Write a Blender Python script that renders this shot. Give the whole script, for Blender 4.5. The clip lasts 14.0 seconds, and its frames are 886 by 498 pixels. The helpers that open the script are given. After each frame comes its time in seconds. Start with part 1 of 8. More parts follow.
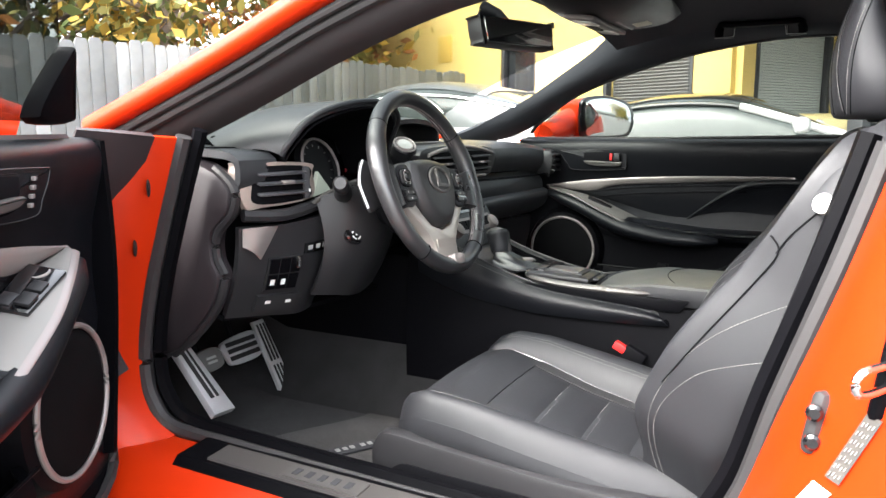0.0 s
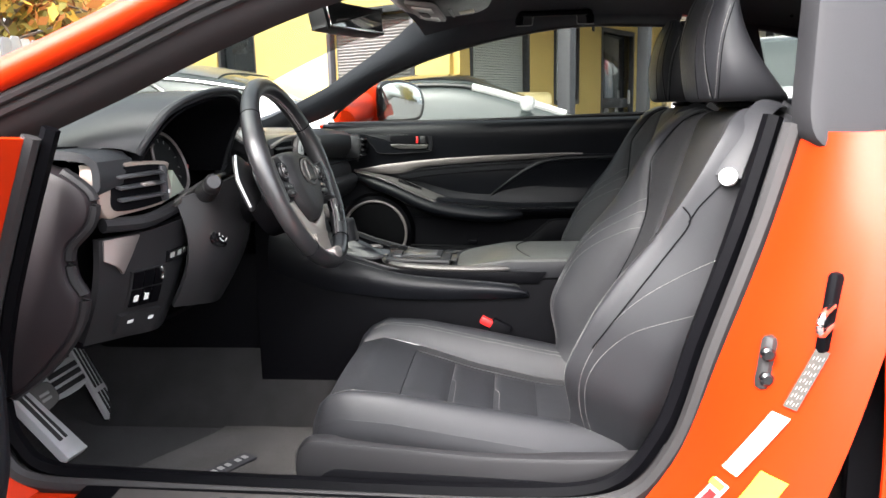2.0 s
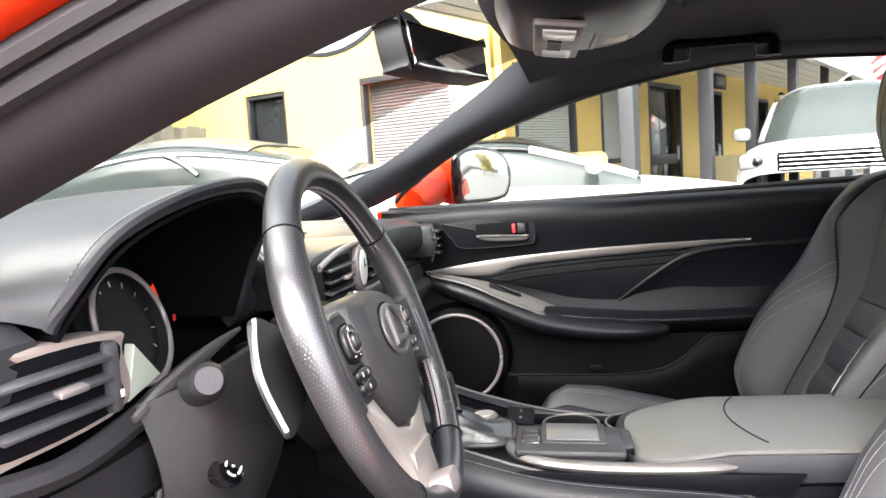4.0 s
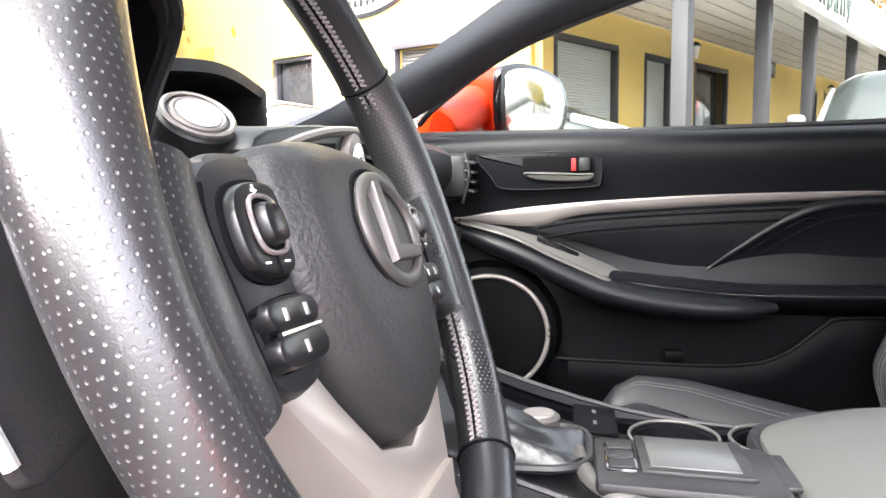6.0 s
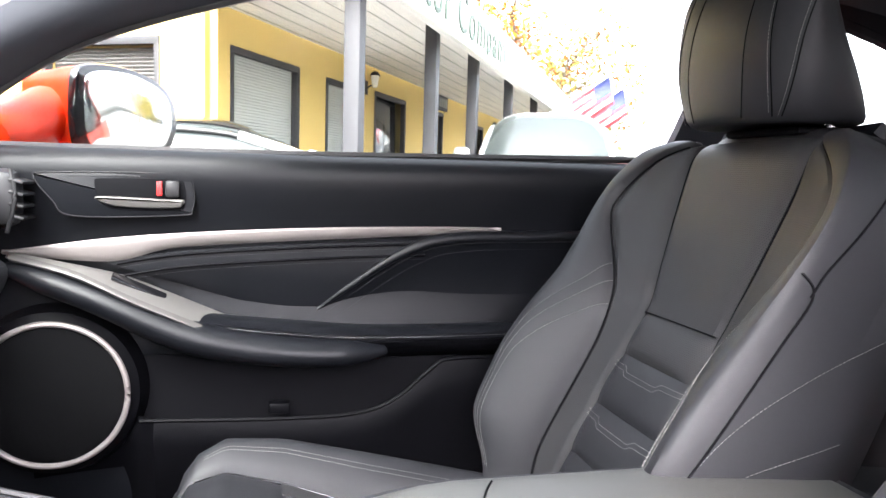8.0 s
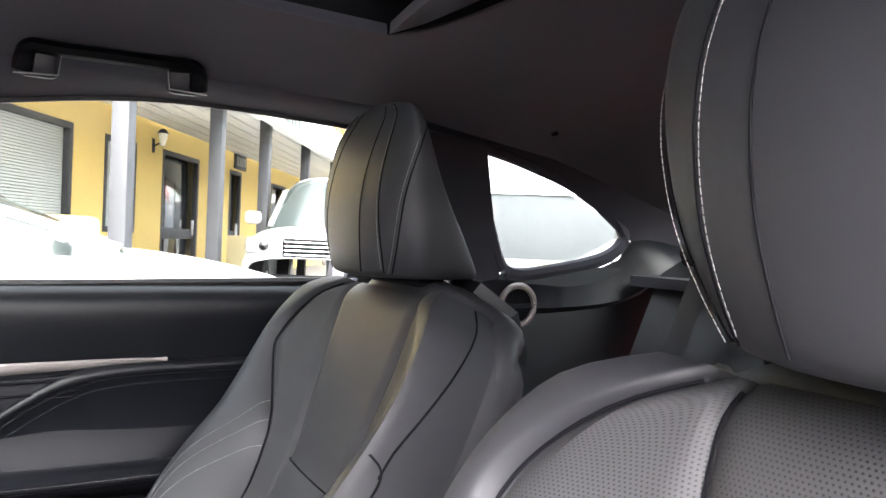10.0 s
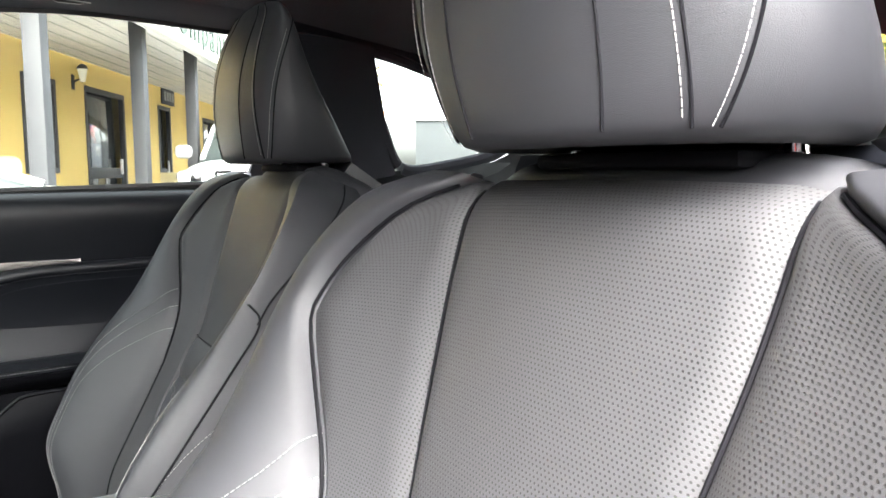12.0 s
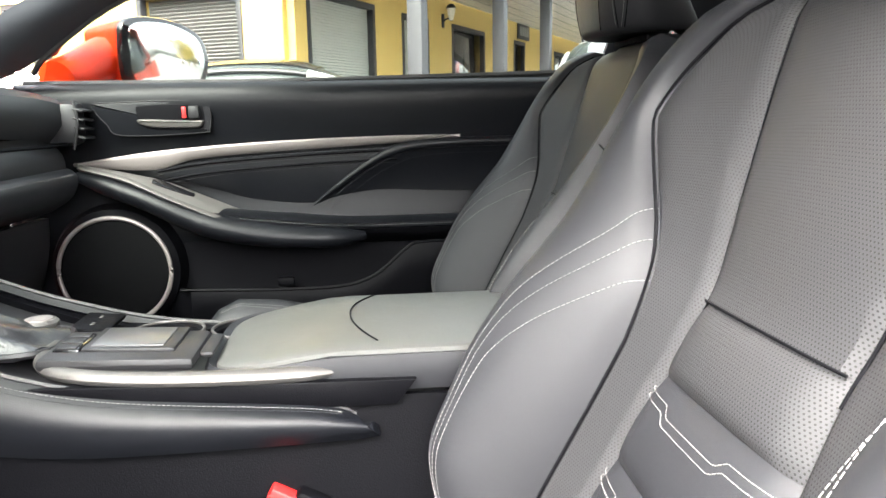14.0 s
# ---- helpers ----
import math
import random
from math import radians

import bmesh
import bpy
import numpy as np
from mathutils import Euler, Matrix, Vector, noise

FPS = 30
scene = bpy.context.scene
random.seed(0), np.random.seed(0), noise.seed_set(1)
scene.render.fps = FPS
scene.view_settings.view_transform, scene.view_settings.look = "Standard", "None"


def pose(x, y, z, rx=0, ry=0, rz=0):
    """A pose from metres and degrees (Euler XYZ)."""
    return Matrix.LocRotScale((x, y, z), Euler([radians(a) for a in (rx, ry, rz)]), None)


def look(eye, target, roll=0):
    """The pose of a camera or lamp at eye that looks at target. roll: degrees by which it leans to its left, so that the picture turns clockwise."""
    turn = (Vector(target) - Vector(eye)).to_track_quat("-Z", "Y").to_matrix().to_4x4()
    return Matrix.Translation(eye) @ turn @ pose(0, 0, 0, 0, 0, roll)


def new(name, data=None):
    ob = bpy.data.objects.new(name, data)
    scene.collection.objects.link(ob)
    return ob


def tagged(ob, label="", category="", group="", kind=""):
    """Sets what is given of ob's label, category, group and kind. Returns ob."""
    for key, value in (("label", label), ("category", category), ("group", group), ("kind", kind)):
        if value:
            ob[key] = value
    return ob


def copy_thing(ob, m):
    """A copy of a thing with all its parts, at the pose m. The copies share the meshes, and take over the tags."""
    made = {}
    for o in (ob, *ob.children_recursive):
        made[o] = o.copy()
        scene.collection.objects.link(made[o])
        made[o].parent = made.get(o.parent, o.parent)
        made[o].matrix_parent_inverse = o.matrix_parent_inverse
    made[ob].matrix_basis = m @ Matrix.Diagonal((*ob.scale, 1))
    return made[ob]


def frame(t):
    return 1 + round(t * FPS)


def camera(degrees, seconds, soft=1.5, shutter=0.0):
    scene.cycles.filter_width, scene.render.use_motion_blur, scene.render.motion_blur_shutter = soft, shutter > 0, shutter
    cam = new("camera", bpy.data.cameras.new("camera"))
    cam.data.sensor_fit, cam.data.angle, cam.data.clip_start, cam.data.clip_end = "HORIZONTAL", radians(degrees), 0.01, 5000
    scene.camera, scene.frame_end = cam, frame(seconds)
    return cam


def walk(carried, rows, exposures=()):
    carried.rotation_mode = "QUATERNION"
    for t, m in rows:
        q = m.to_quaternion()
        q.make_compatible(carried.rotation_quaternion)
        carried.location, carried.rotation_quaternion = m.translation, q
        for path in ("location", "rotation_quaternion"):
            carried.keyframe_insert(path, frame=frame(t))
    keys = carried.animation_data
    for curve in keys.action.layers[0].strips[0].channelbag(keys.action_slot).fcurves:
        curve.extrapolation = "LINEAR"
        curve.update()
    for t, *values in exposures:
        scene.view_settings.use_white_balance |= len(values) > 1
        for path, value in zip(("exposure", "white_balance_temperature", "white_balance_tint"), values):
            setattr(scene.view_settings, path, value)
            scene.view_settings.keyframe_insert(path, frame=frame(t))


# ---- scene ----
cam = camera(61.1, 14.0)
PATH = [
    (0, (-1.765, -0.736, 0.958), (-0.009, 0.167, 0.642), -0.1),
    (0.5, (-1.814, -0.623, 0.96), (-0.022, 0.2, 0.628), -0.7),
    (1, (-1.869, -0.54, 0.97), (0.012, 0.039, 0.612), -0.6),
    (1.5, (-1.909, -0.472, 0.974), (0.033, -0.172, 0.597), -0.4),
    (2, (-1.846, -0.41, 0.977), (0.11, -0.226, 0.602), -1.4),
    (2.5, (-1.681, -0.355, 0.968), (0.283, -0.187, 0.628), -2.9),
    (3, (-1.489, -0.28, 1.021), (0.487, -0.117, 0.758), -3.9),
    (3.5, (-1.286, -0.199, 1.021), (0.694, -0.021, 0.803), -4.0),
    (4, (-1.127, -0.162, 1.018), (0.844, 0.103, 0.808), -3.7),
    (4.2, (-1.061, -0.158, 1.013), (0.904, 0.147, 0.801), -3.6),
    (6.3, (-0.668, -0.082, 0.878), (1.291, 0.231, 0.62), -0.4),
    (6.5, (-0.646, -0.088, 0.877), (1.323, 0.15, 0.618), -0.1),
    (7, (-0.593, -0.117, 0.874), (1.39, -0.103, 0.616), 0.5),
    (7.5, (-0.556, -0.168, 0.882), (1.416, -0.408, 0.646), 0.9),
    (8, (-0.527, -0.247, 0.896), (1.409, -0.714, 0.706), 1.7),
    (8.5, (-0.523, -0.313, 0.935), (1.363, -0.961, 0.791), 2.3),
    (9, (-0.528, -0.376, 0.986), (1.312, -1.155, 0.896), 2.6),
    (9.2, (-0.531, -0.396, 1.002), (1.293, -1.214, 0.942), 2.8),
    (11.3, (-0.686, -0.538, 1.026), (1.009, -1.595, 0.944), 0.9),
    (11.5, (-0.701, -0.528, 1.01), (0.988, -1.592, 0.891), 0.4),
    (12, (-0.724, -0.496, 0.961), (0.965, -1.547, 0.753), -0.3),
    (12.5, (-0.747, -0.454, 0.917), (0.976, -1.428, 0.631), -0.6),
    (13, (-0.779, -0.437, 0.886), (1.018, -1.242, 0.538), -1.0),
    (13.5, (-0.821, -0.43, 0.86), (1.066, -0.98, 0.492), -1.1),
    (14, (-0.867, -0.44, 0.861), (1.089, -0.647, 0.499), -0.9),
]
EXPOSURES = [(0.0, 3.65, 6500, 9), (1.0, 3.6, 6500, 9), (2.0, 3.4, 6500, 11), (3.0, 4.45, 6500, 14), (4.0, 4.4, 6600, 15), (6.5, 4.7, 6500, 17), (9.0, 5.25, 6300, 20), (11.5, 5.35, 6600, 10), (12.0, 5.15, 6500, 10), (13.0, 4.75, 6600, 9), (14.0, 4.65, 6600, 9)]
walk(cam, [(t, look(eye, target, roll)) for t, eye, target, roll in PATH], EXPOSURES)

# ---- light ----
world = bpy.data.worlds.new("overcast_sky")
scene.world = world
world.use_nodes = True
wn = world.node_tree
sky = wn.nodes.new("ShaderNodeTexSky")
sky.sky_type, sky.sun_disc = "NISHITA", False
sky.sun_elevation, sky.sun_rotation = radians(50), radians(301)
sky.air_density, sky.dust_density, sky.ozone_density = 1.0, 6.0, 1.0
hsv = wn.nodes.new("ShaderNodeHueSaturation")
hsv.inputs["Saturation"].default_value = 0.30
wn.links.new(sky.outputs[0], hsv.inputs["Color"])
wn.links.new(hsv.outputs[0], wn.nodes["Background"].inputs["Color"])
wn.nodes["Background"].inputs["Strength"].default_value = 0.15
sun_data = bpy.data.lights.new("sun", "SUN")
sun_data.energy, sun_data.angle, sun_data.color = 0.45, radians(100), (1.0, 0.98, 0.96)
sun_ob = new("sun", sun_data)
sun_ob.matrix_world = look((-6.0, 3.6, 8.6), (0, 0, 0))

# ---- materials ----
TAU = math.tau


def mat(name, col, rough=0.5, metal=0.0, var=0.12, scale=14.0, bump=0.0, bscale=350.0, coat=0.0, sheen=0.0, spec=0.5, wear=0.0):
    """A surface with broad and fine variation in colour, roughness and relief."""
    m = bpy.data.materials.new(name)
    m.use_nodes = True
    nt = m.node_tree
    b = nt.nodes["Principled BSDF"]
    co = nt.nodes.new("ShaderNodeTexCoord")
    n1, n2 = nt.nodes.new("ShaderNodeTexNoise"), nt.nodes.new("ShaderNodeTexNoise")
    n1.inputs["Scale"].default_value, n1.inputs["Detail"].default_value = scale, 5
    n2.inputs["Scale"].default_value, n2.inputs["Detail"].default_value = bscale, 3
    for n in (n1, n2):
        nt.links.new(co.outputs["Object"], n.inputs["Vector"])
    ramp = nt.nodes.new("ShaderNodeMix")
    ramp.data_type = "RGBA"
    ramp.inputs[6].default_value = (*[c * (1 - var) for c in col], 1)
    ramp.inputs[7].default_value = (*[min(1, c * (1 + var) + wear) for c in col], 1)
    nt.links.new(n1.outputs[0], ramp.inputs[0])
    nt.links.new(ramp.outputs[2], b.inputs["Base Color"])
    mr = nt.nodes.new("ShaderNodeMapRange")
    mr.inputs[3].default_value, mr.inputs[4].default_value = max(0.02, rough - 0.08), min(1, rough + 0.08)
    nt.links.new(n1.outputs[0], mr.inputs[0])
    nt.links.new(mr.outputs[0], b.inputs["Roughness"])
    b.inputs["Metallic"].default_value = metal
    b.inputs["Coat Weight"].default_value = coat
    b.inputs["Coat Roughness"].default_value = 0.06
    b.inputs["Sheen Weight"].default_value = sheen
    b.inputs["Specular IOR Level"].default_value = spec
    if bump:
        bp = nt.nodes.new("ShaderNodeBump")
        bp.inputs["Strength"].default_value, bp.inputs["Distance"].default_value = bump, 0.001
        nt.links.new(n2.outputs[0], bp.inputs["Height"])
        nt.links.new(bp.outputs[0], b.inputs["Normal"])
    return m


def dotted(name, col, dot, pitch=0.0055, size=0.26, rough=0.45, spec=0.5):
    """Leather pierced in a staggered grid, laid out in metres along the surface."""
    m = mat(name, col, rough, bump=0.12, bscale=1300, spec=spec)
    nt = m.node_tree
    b = nt.nodes["Principled BSDF"]
    uv = nt.nodes.new("ShaderNodeTexCoord")
    sep = nt.nodes.new("ShaderNodeSeparateXYZ")
    nt.links.new(uv.outputs["UV"], sep.inputs[0])

    def op(kind, a, c=0.0):
        n = nt.nodes.new("ShaderNodeMath")
        n.operation = kind
        for k, v in enumerate((a, c)):
            if isinstance(v, (int, float)):
                n.inputs[k].default_value = v
            else:
                nt.links.new(v, n.inputs[k])
        return n.outputs[0]

    a, c = op("DIVIDE", sep.outputs[0], pitch), op("DIVIDE", sep.outputs[1], pitch * 0.87)
    row = op("FLOOR", c)
    a = op("ADD", a, op("MULTIPLY", row, 0.5))
    fx, fy = op("SUBTRACT", op("FRACT", a), 0.5), op("SUBTRACT", op("FRACT", c), 0.5)
    far = op("SQRT", op("ADD", op("MULTIPLY", fx, fx), op("MULTIPLY", fy, fy)))
    hole = nt.nodes.new("ShaderNodeMapRange")
    hole.inputs[1].default_value, hole.inputs[2].default_value = size - 0.06, size + 0.04
    hole.inputs[3].default_value, hole.inputs[4].default_value = 1.0, 0.0
    nt.links.new(far, hole.inputs[0])
    mix = nt.nodes.new("ShaderNodeMix")
    mix.data_type = "RGBA"
    nt.links.new(b.inputs["Base Color"].links[0].from_socket, mix.inputs[6])
    mix.inputs[7].default_value = (*dot, 1)
    nt.links.new(hole.outputs[0], mix.inputs[0])
    nt.links.new(mix.outputs[2], b.inputs["Base Color"])
    bp = nt.nodes.new("ShaderNodeBump")
    bp.inputs["Strength"].default_value, bp.inputs["Distance"].default_value = 0.3, 0.001
    bp.invert = True
    nt.links.new(hole.outputs[0], bp.inputs["Height"])
    nt.links.new(b.inputs["Normal"].links[0].from_socket, bp.inputs["Normal"])
    nt.links.new(bp.outputs[0], b.inputs["Normal"])
    return m


def clear(name, tint=(1, 1, 1), rough=0.0, gloss=0.08, graze=0.11):
    """Thin glass: lets light straight through, with a faint reflection."""
    m = bpy.data.materials.new(name)
    m.use_nodes = True
    nt = m.node_tree
    nt.nodes.remove(nt.nodes["Principled BSDF"])
    tr, gl, mx, fr, pw, ad = (nt.nodes.new("ShaderNode" + k) for k in ("BsdfTransparent", "BsdfGlossy", "MixShader", "LayerWeight", "Math", "Math"))
    tr.inputs[0].default_value = (*tint, 1)
    gl.inputs["Roughness"].default_value = rough
    pw.operation, ad.operation = "POWER", "MULTIPLY_ADD"
    pw.inputs[1].default_value, ad.inputs[1].default_value, ad.inputs[2].default_value = 4.0, graze, gloss * 0.5
    nt.links.new(fr.outputs["Facing"], pw.inputs[0])
    nt.links.new(pw.outputs[0], ad.inputs[0])
    nt.links.new(ad.outputs[0], mx.inputs[0])
    nt.links.new(tr.outputs[0], mx.inputs[1])
    nt.links.new(gl.outputs[0], mx.inputs[2])
    nt.links.new(mx.outputs[0], nt.nodes["Material Output"].inputs["Surface"])
    return m


LEATHER = mat("black_leather", (0.0136, 0.0140, 0.0166), 0.54, spec=0.40, bump=0.22, bscale=1900, var=0.2, scale=9)
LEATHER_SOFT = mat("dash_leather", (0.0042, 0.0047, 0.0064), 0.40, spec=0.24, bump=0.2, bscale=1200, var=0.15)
PERF = dotted("pierced_leather", (0.0245, 0.0245, 0.0265), (0.001, 0.001, 0.001), 0.0031, 0.24, 0.62, 0.38)
RIM_PERF = dotted("rim_pierced_leather", (0.017, 0.0165, 0.018), (0.065, 0.065, 0.067), 0.0036, 0.15, 0.29, 0.9)
RIM_LEATHER = mat("rim_leather", (0.014, 0.014, 0.016), 0.32, spec=0.8, bump=0.3, bscale=300, var=0.25, scale=30)
PLASTIC = mat("black_grained_plastic", (0.0026, 0.0026, 0.0034), 0.46, spec=0.05, bump=0.35, bscale=600)
PLASTIC_MID = mat("charcoal_plastic", (0.016, 0.0155, 0.017), 0.42, spec=0.35, bump=0.3, bscale=600)
# paler copy of the dash leather: the sky it mirrors is in the colour
DASHTOP = mat("dash_top_sky_lit_leather", (0.024, 0.025, 0.028), 0.45, bump=0.2, bscale=1200, var=0.15)
DASHP = mat("dash_plastic", (0.017, 0.0168, 0.0185), 0.38, spec=0.4, bump=0.15, bscale=600)
# black slats lightened: daylight on their tops is put into the colour
SLAT = mat("sky_lit_slat", (0.055, 0.055, 0.06), 0.3, bump=0.1)
GREYSAT = mat("grey_satin_cap", (0.098, 0.092, 0.088), 0.46, 0.45, var=0.05)
# black leather paled: the sky's sheen on the lid is in the base colour
ARMTOP = mat("armrest_sky_sheen_leather", (0.060, 0.061, 0.057), 0.42, spec=0.6, bump=0.2, bscale=1800)
GLOSS = mat("gloss_black", (0.006, 0.006, 0.007), 0.12, coat=0.5)
# near-black: the shade of cavities, wells and creases is put into this colour
DARK = mat("dark_recess_shade", (0.0035, 0.0035, 0.0045), 0.7, spec=0.06)
CLOTH = mat("headliner_cloth", (0.034, 0.034, 0.042), 0.95, bump=0.5, bscale=900, sheen=0.1, spec=0.15)
CARPET = mat("dark_carpet", (0.021, 0.0205, 0.021), 0.98, bump=1.0, bscale=700, var=0.4, scale=16, sheen=0.1, spec=0.1)
MATCLOTH = mat("floor_mat_pile", (0.050, 0.047, 0.045), 0.98, bump=1.0, bscale=650, var=0.45, scale=12, sheen=0.15, spec=0.1)
SILVER = mat("satin_silver", (0.235, 0.210, 0.203), 0.48, 0.45, var=0.04, bump=0.08, bscale=900)
BRONZE = mat("warm_silver_trim", (0.40, 0.335, 0.295), 0.42, 0.45, var=0.04)
CHROME = mat("chrome", (0.80, 0.80, 0.80), 0.12, 1.0, var=0.02)
ALU = mat("brushed_aluminium", (0.62, 0.62, 0.63), 0.4, 0.5, var=0.08, scale=40)
RUBBER = mat("black_rubber", (0.018, 0.017, 0.018), 0.6, bump=0.15, bscale=300)
ORANGE = mat("orange_paint", (0.45, 0.022, 0.002), 0.35, 0.0, var=0.03, scale=4, coat=0.08, spec=0.22)
WHITE = mat("white_plastic", (0.78, 0.78, 0.76), 0.4, var=0.03)
THREAD = mat("pale_grey_thread", (0.20, 0.196, 0.19), 0.85, var=0.1, spec=0.15)
GREYTHREAD = mat("dark_grey_thread", (0.034, 0.035, 0.038), 0.85, var=0.1, spec=0.15)
REDPLASTIC = mat("red_plastic", (0.62, 0.02, 0.02), 0.35)
GLASS = clear("car_glass", (0.63, 0.655, 0.635), gloss=0.025)
SCREENGLASS = clear("windscreen_glass", (0.56, 0.585, 0.57), gloss=0.012, graze=0.03)
TINT = clear("tinted_glass", (0.42, 0.44, 0.43))
MIRROR = mat("mirror_glass", (0.86, 0.88, 0.88), 0.03, 1.0, var=0.01)
SCREEN = mat("dark_display", (0.010, 0.011, 0.013), 0.15, coat=0.3)
YELLOWSTICK = mat("yellow_paper", (0.85, 0.78, 0.04), 0.7, var=0.08)
PAPER = mat("white_paper_label", (0.74, 0.74, 0.72), 0.6, var=0.05)
INK = mat("dark_ink", (0.03, 0.03, 0.035), 0.7)
GREYMARK = mat("pale_grey_marking", (0.30, 0.30, 0.29), 0.6)


# ---- shape helpers ----
class Shape:
    """Gathers vertices, faces and surface coordinates for one mesh."""

    def __init__(self, tf=None, face=None):
        self.v, self.f, self.uv, self.tf, self.face = [], [], [], tf, face

    def add(self, verts, faces, uv=None):
        k = len(self.v)
        verts = [tuple(map(float, p)) for p in verts]
        self.v += [self.tf(p) for p in verts] if self.tf else verts
        self.uv += list(uv) if uv is not None else [(0.0, 0.0)] * len(verts)
        self.f += [tuple(i + k for i in q) for q in faces]
        return self

    def sheet(self, fn, nu, nv, thick=0.004, flip=False):
        """The surface fn(u, v), u and v from 0 to 1, with a back side that lies thick behind it."""
        p = np.array([[fn(i / nu, j / nv) for j in range(nv + 1)] for i in range(nu + 1)], float)
        du, dv = np.gradient(p, axis=0), np.gradient(p, axis=1)
        n = np.cross(du, dv)
        n /= np.linalg.norm(n, axis=2, keepdims=True) + 1e-12
        if self.face is not None:
            flip = float((n @ np.array(self.face, float)).mean()) < 0
        back = p - n * thick * (-1 if flip else 1)
        lu = np.cumsum(np.r_[[np.zeros(nv + 1)], np.linalg.norm(np.diff(p, axis=0), axis=2)], 0)
        lv = np.cumsum(np.c_[np.zeros(nu + 1), np.linalg.norm(np.diff(p, axis=1), axis=2)], 1)
        lu = lu - lu[nu // 2]
        w, c = nv + 1, (nu + 1) * (nv + 1)
        fs = []
        for i in range(nu):
            for j in range(nv):
                a = i * w + j
                fs += [(a, a + w, a + w + 1, a + 1), (c + a, c + a + 1, c + a + w + 1, c + a + w)]
        edge = [i * w for i in range(nu + 1)] + [nu * w + j for j in range(1, nv + 1)]
        edge += [i * w + nv for i in range(nu - 1, -1, -1)] + [j for j in range(nv - 1, 0, -1)]
        for a, b in zip(edge, edge[1:] + edge[:1]):
            fs.append((a, c + a, c + b, b))
        uv = np.stack([lu, lv], 2).reshape(-1, 2)
        return self.add(np.r_[p.reshape(-1, 3), back.reshape(-1, 3)], fs, [tuple(q) for q in np.r_[uv, uv]])

    def tube(self, path, r, n=8, closed=False, flat=1.0, up=(0, 0, 1)):
        """A round or flattened bar along path; r may change along it."""
        p = np.array(path, float)
        m = len(p)
        t = np.roll(p, -1, 0) - np.roll(p, 1, 0) if closed else np.gradient(p, axis=0)
        t /= np.linalg.norm(t, axis=1, keepdims=True) + 1e-12
        r = np.broadcast_to(r, (m,))
        vs, fs, uv, run = [], [], [], 0.0
        for k in range(m):
            a = np.cross(t[k], up)
            if np.linalg.norm(a) < 1e-4:
                a = np.cross(t[k], (1, 0, 0))
            a /= np.linalg.norm(a)
            b = np.cross(a, t[k])
            run += np.linalg.norm(p[k] - p[k - 1]) if k else 0
            for j in range(n):
                w = TAU * j / n
                vs.append(p[k] + r[k] * (np.cos(w) * a + flat * np.sin(w) * b))
                uv.append((r[k] * abs(w - math.pi), run))
        last = m if closed else m - 1
        for k in range(last):
            for j in range(n):
                k2, j2 = (k + 1) % m, (j + 1) % n
                fs.append((k * n + j, k2 * n + j, k2 * n + j2, k * n + j2))
        if not closed:
            fs += [tuple(range(n - 1, -1, -1)), tuple((m - 1) * n + j for j in range(n))]
        return self.add(vs, fs, uv)

    def box(self, c, s, bevel=0.003, rot=None, seg=2):
        bm = bmesh.new()
        bmesh.ops.create_cube(bm, size=1)
        bmesh.ops.scale(bm, vec=s, verts=bm.verts)
        if bevel:
            bmesh.ops.bevel(bm, geom=bm.edges[:], offset=min(bevel, 0.45 * min(s)), segments=seg, affect="EDGES", profile=0.5)
        m = Matrix.Translation(c) @ (Euler([radians(a) for a in rot]).to_matrix().to_4x4() if rot else Matrix())
        bm.verts.ensure_lookup_table()
        vs = [m @ v.co for v in bm.verts]
        fs = [tuple(v.index for v in f.verts) for f in bm.faces]
        bm.free()
        return self.add(vs, fs)

    def prism(self, poly, put, d0, d1, bevel=0.003):
        """A flat outline (a, b) raised from depth d0 to d1, with a rounded front edge; put(a, b, d) places it."""
        q = np.array(poly, float)
        if np.cross(q - q[0], np.roll(q, -1, 0) - q[0]).sum() < 0:
            q = q[::-1]
        e = np.roll(q, -1, 0) - q
        e /= np.linalg.norm(e, axis=1, keepdims=True) + 1e-12
        nrm = np.stack([-e[:, 1], e[:, 0]], 1)
        inn = nrm + np.roll(nrm, 1, 0)
        inn /= np.linalg.norm(inn, axis=1, keepdims=True) + 1e-9
        s = 1 if d1 > d0 else -1
        rings = [(0, d0), (0, d1 - s * bevel), (bevel * 0.3, d1 - s * bevel * 0.3), (bevel, d1)]
        vs, fs, n = [], [], len(q)
        for off, d in rings:
            vs += [put(*(q[k] + inn[k] * off), d) for k in range(n)]
        for r in range(len(rings) - 1):
            for k in range(n):
                k2 = (k + 1) % n
                fs.append((r * n + k, r * n + k2, (r + 1) * n + k2, (r + 1) * n + k))
        fs += [tuple(range(n - 1, -1, -1)), tuple((len(rings) - 1) * n + k for k in range(n))]
        return self.add(vs, fs)

    def lathe(self, prof, put, n=32):
        """A profile of (radius, height) turned round; put(x, y, h) places it."""
        vs, fs, m = [], [], len(prof)
        for r, hgt in prof:
            vs += [put(r * math.cos(TAU * k / n), r * math.sin(TAU * k / n), hgt) for k in range(n)]
        for a in range(m - 1):
            for k in range(n):
                k2 = (k + 1) % n
                fs.append((a * n + k, a * n + k2, (a + 1) * n + k2, (a + 1) * n + k))
        fs += [tuple(range(n - 1, -1, -1)), tuple((m - 1) * n + k for k in range(n))]
        return self.add(vs, fs)

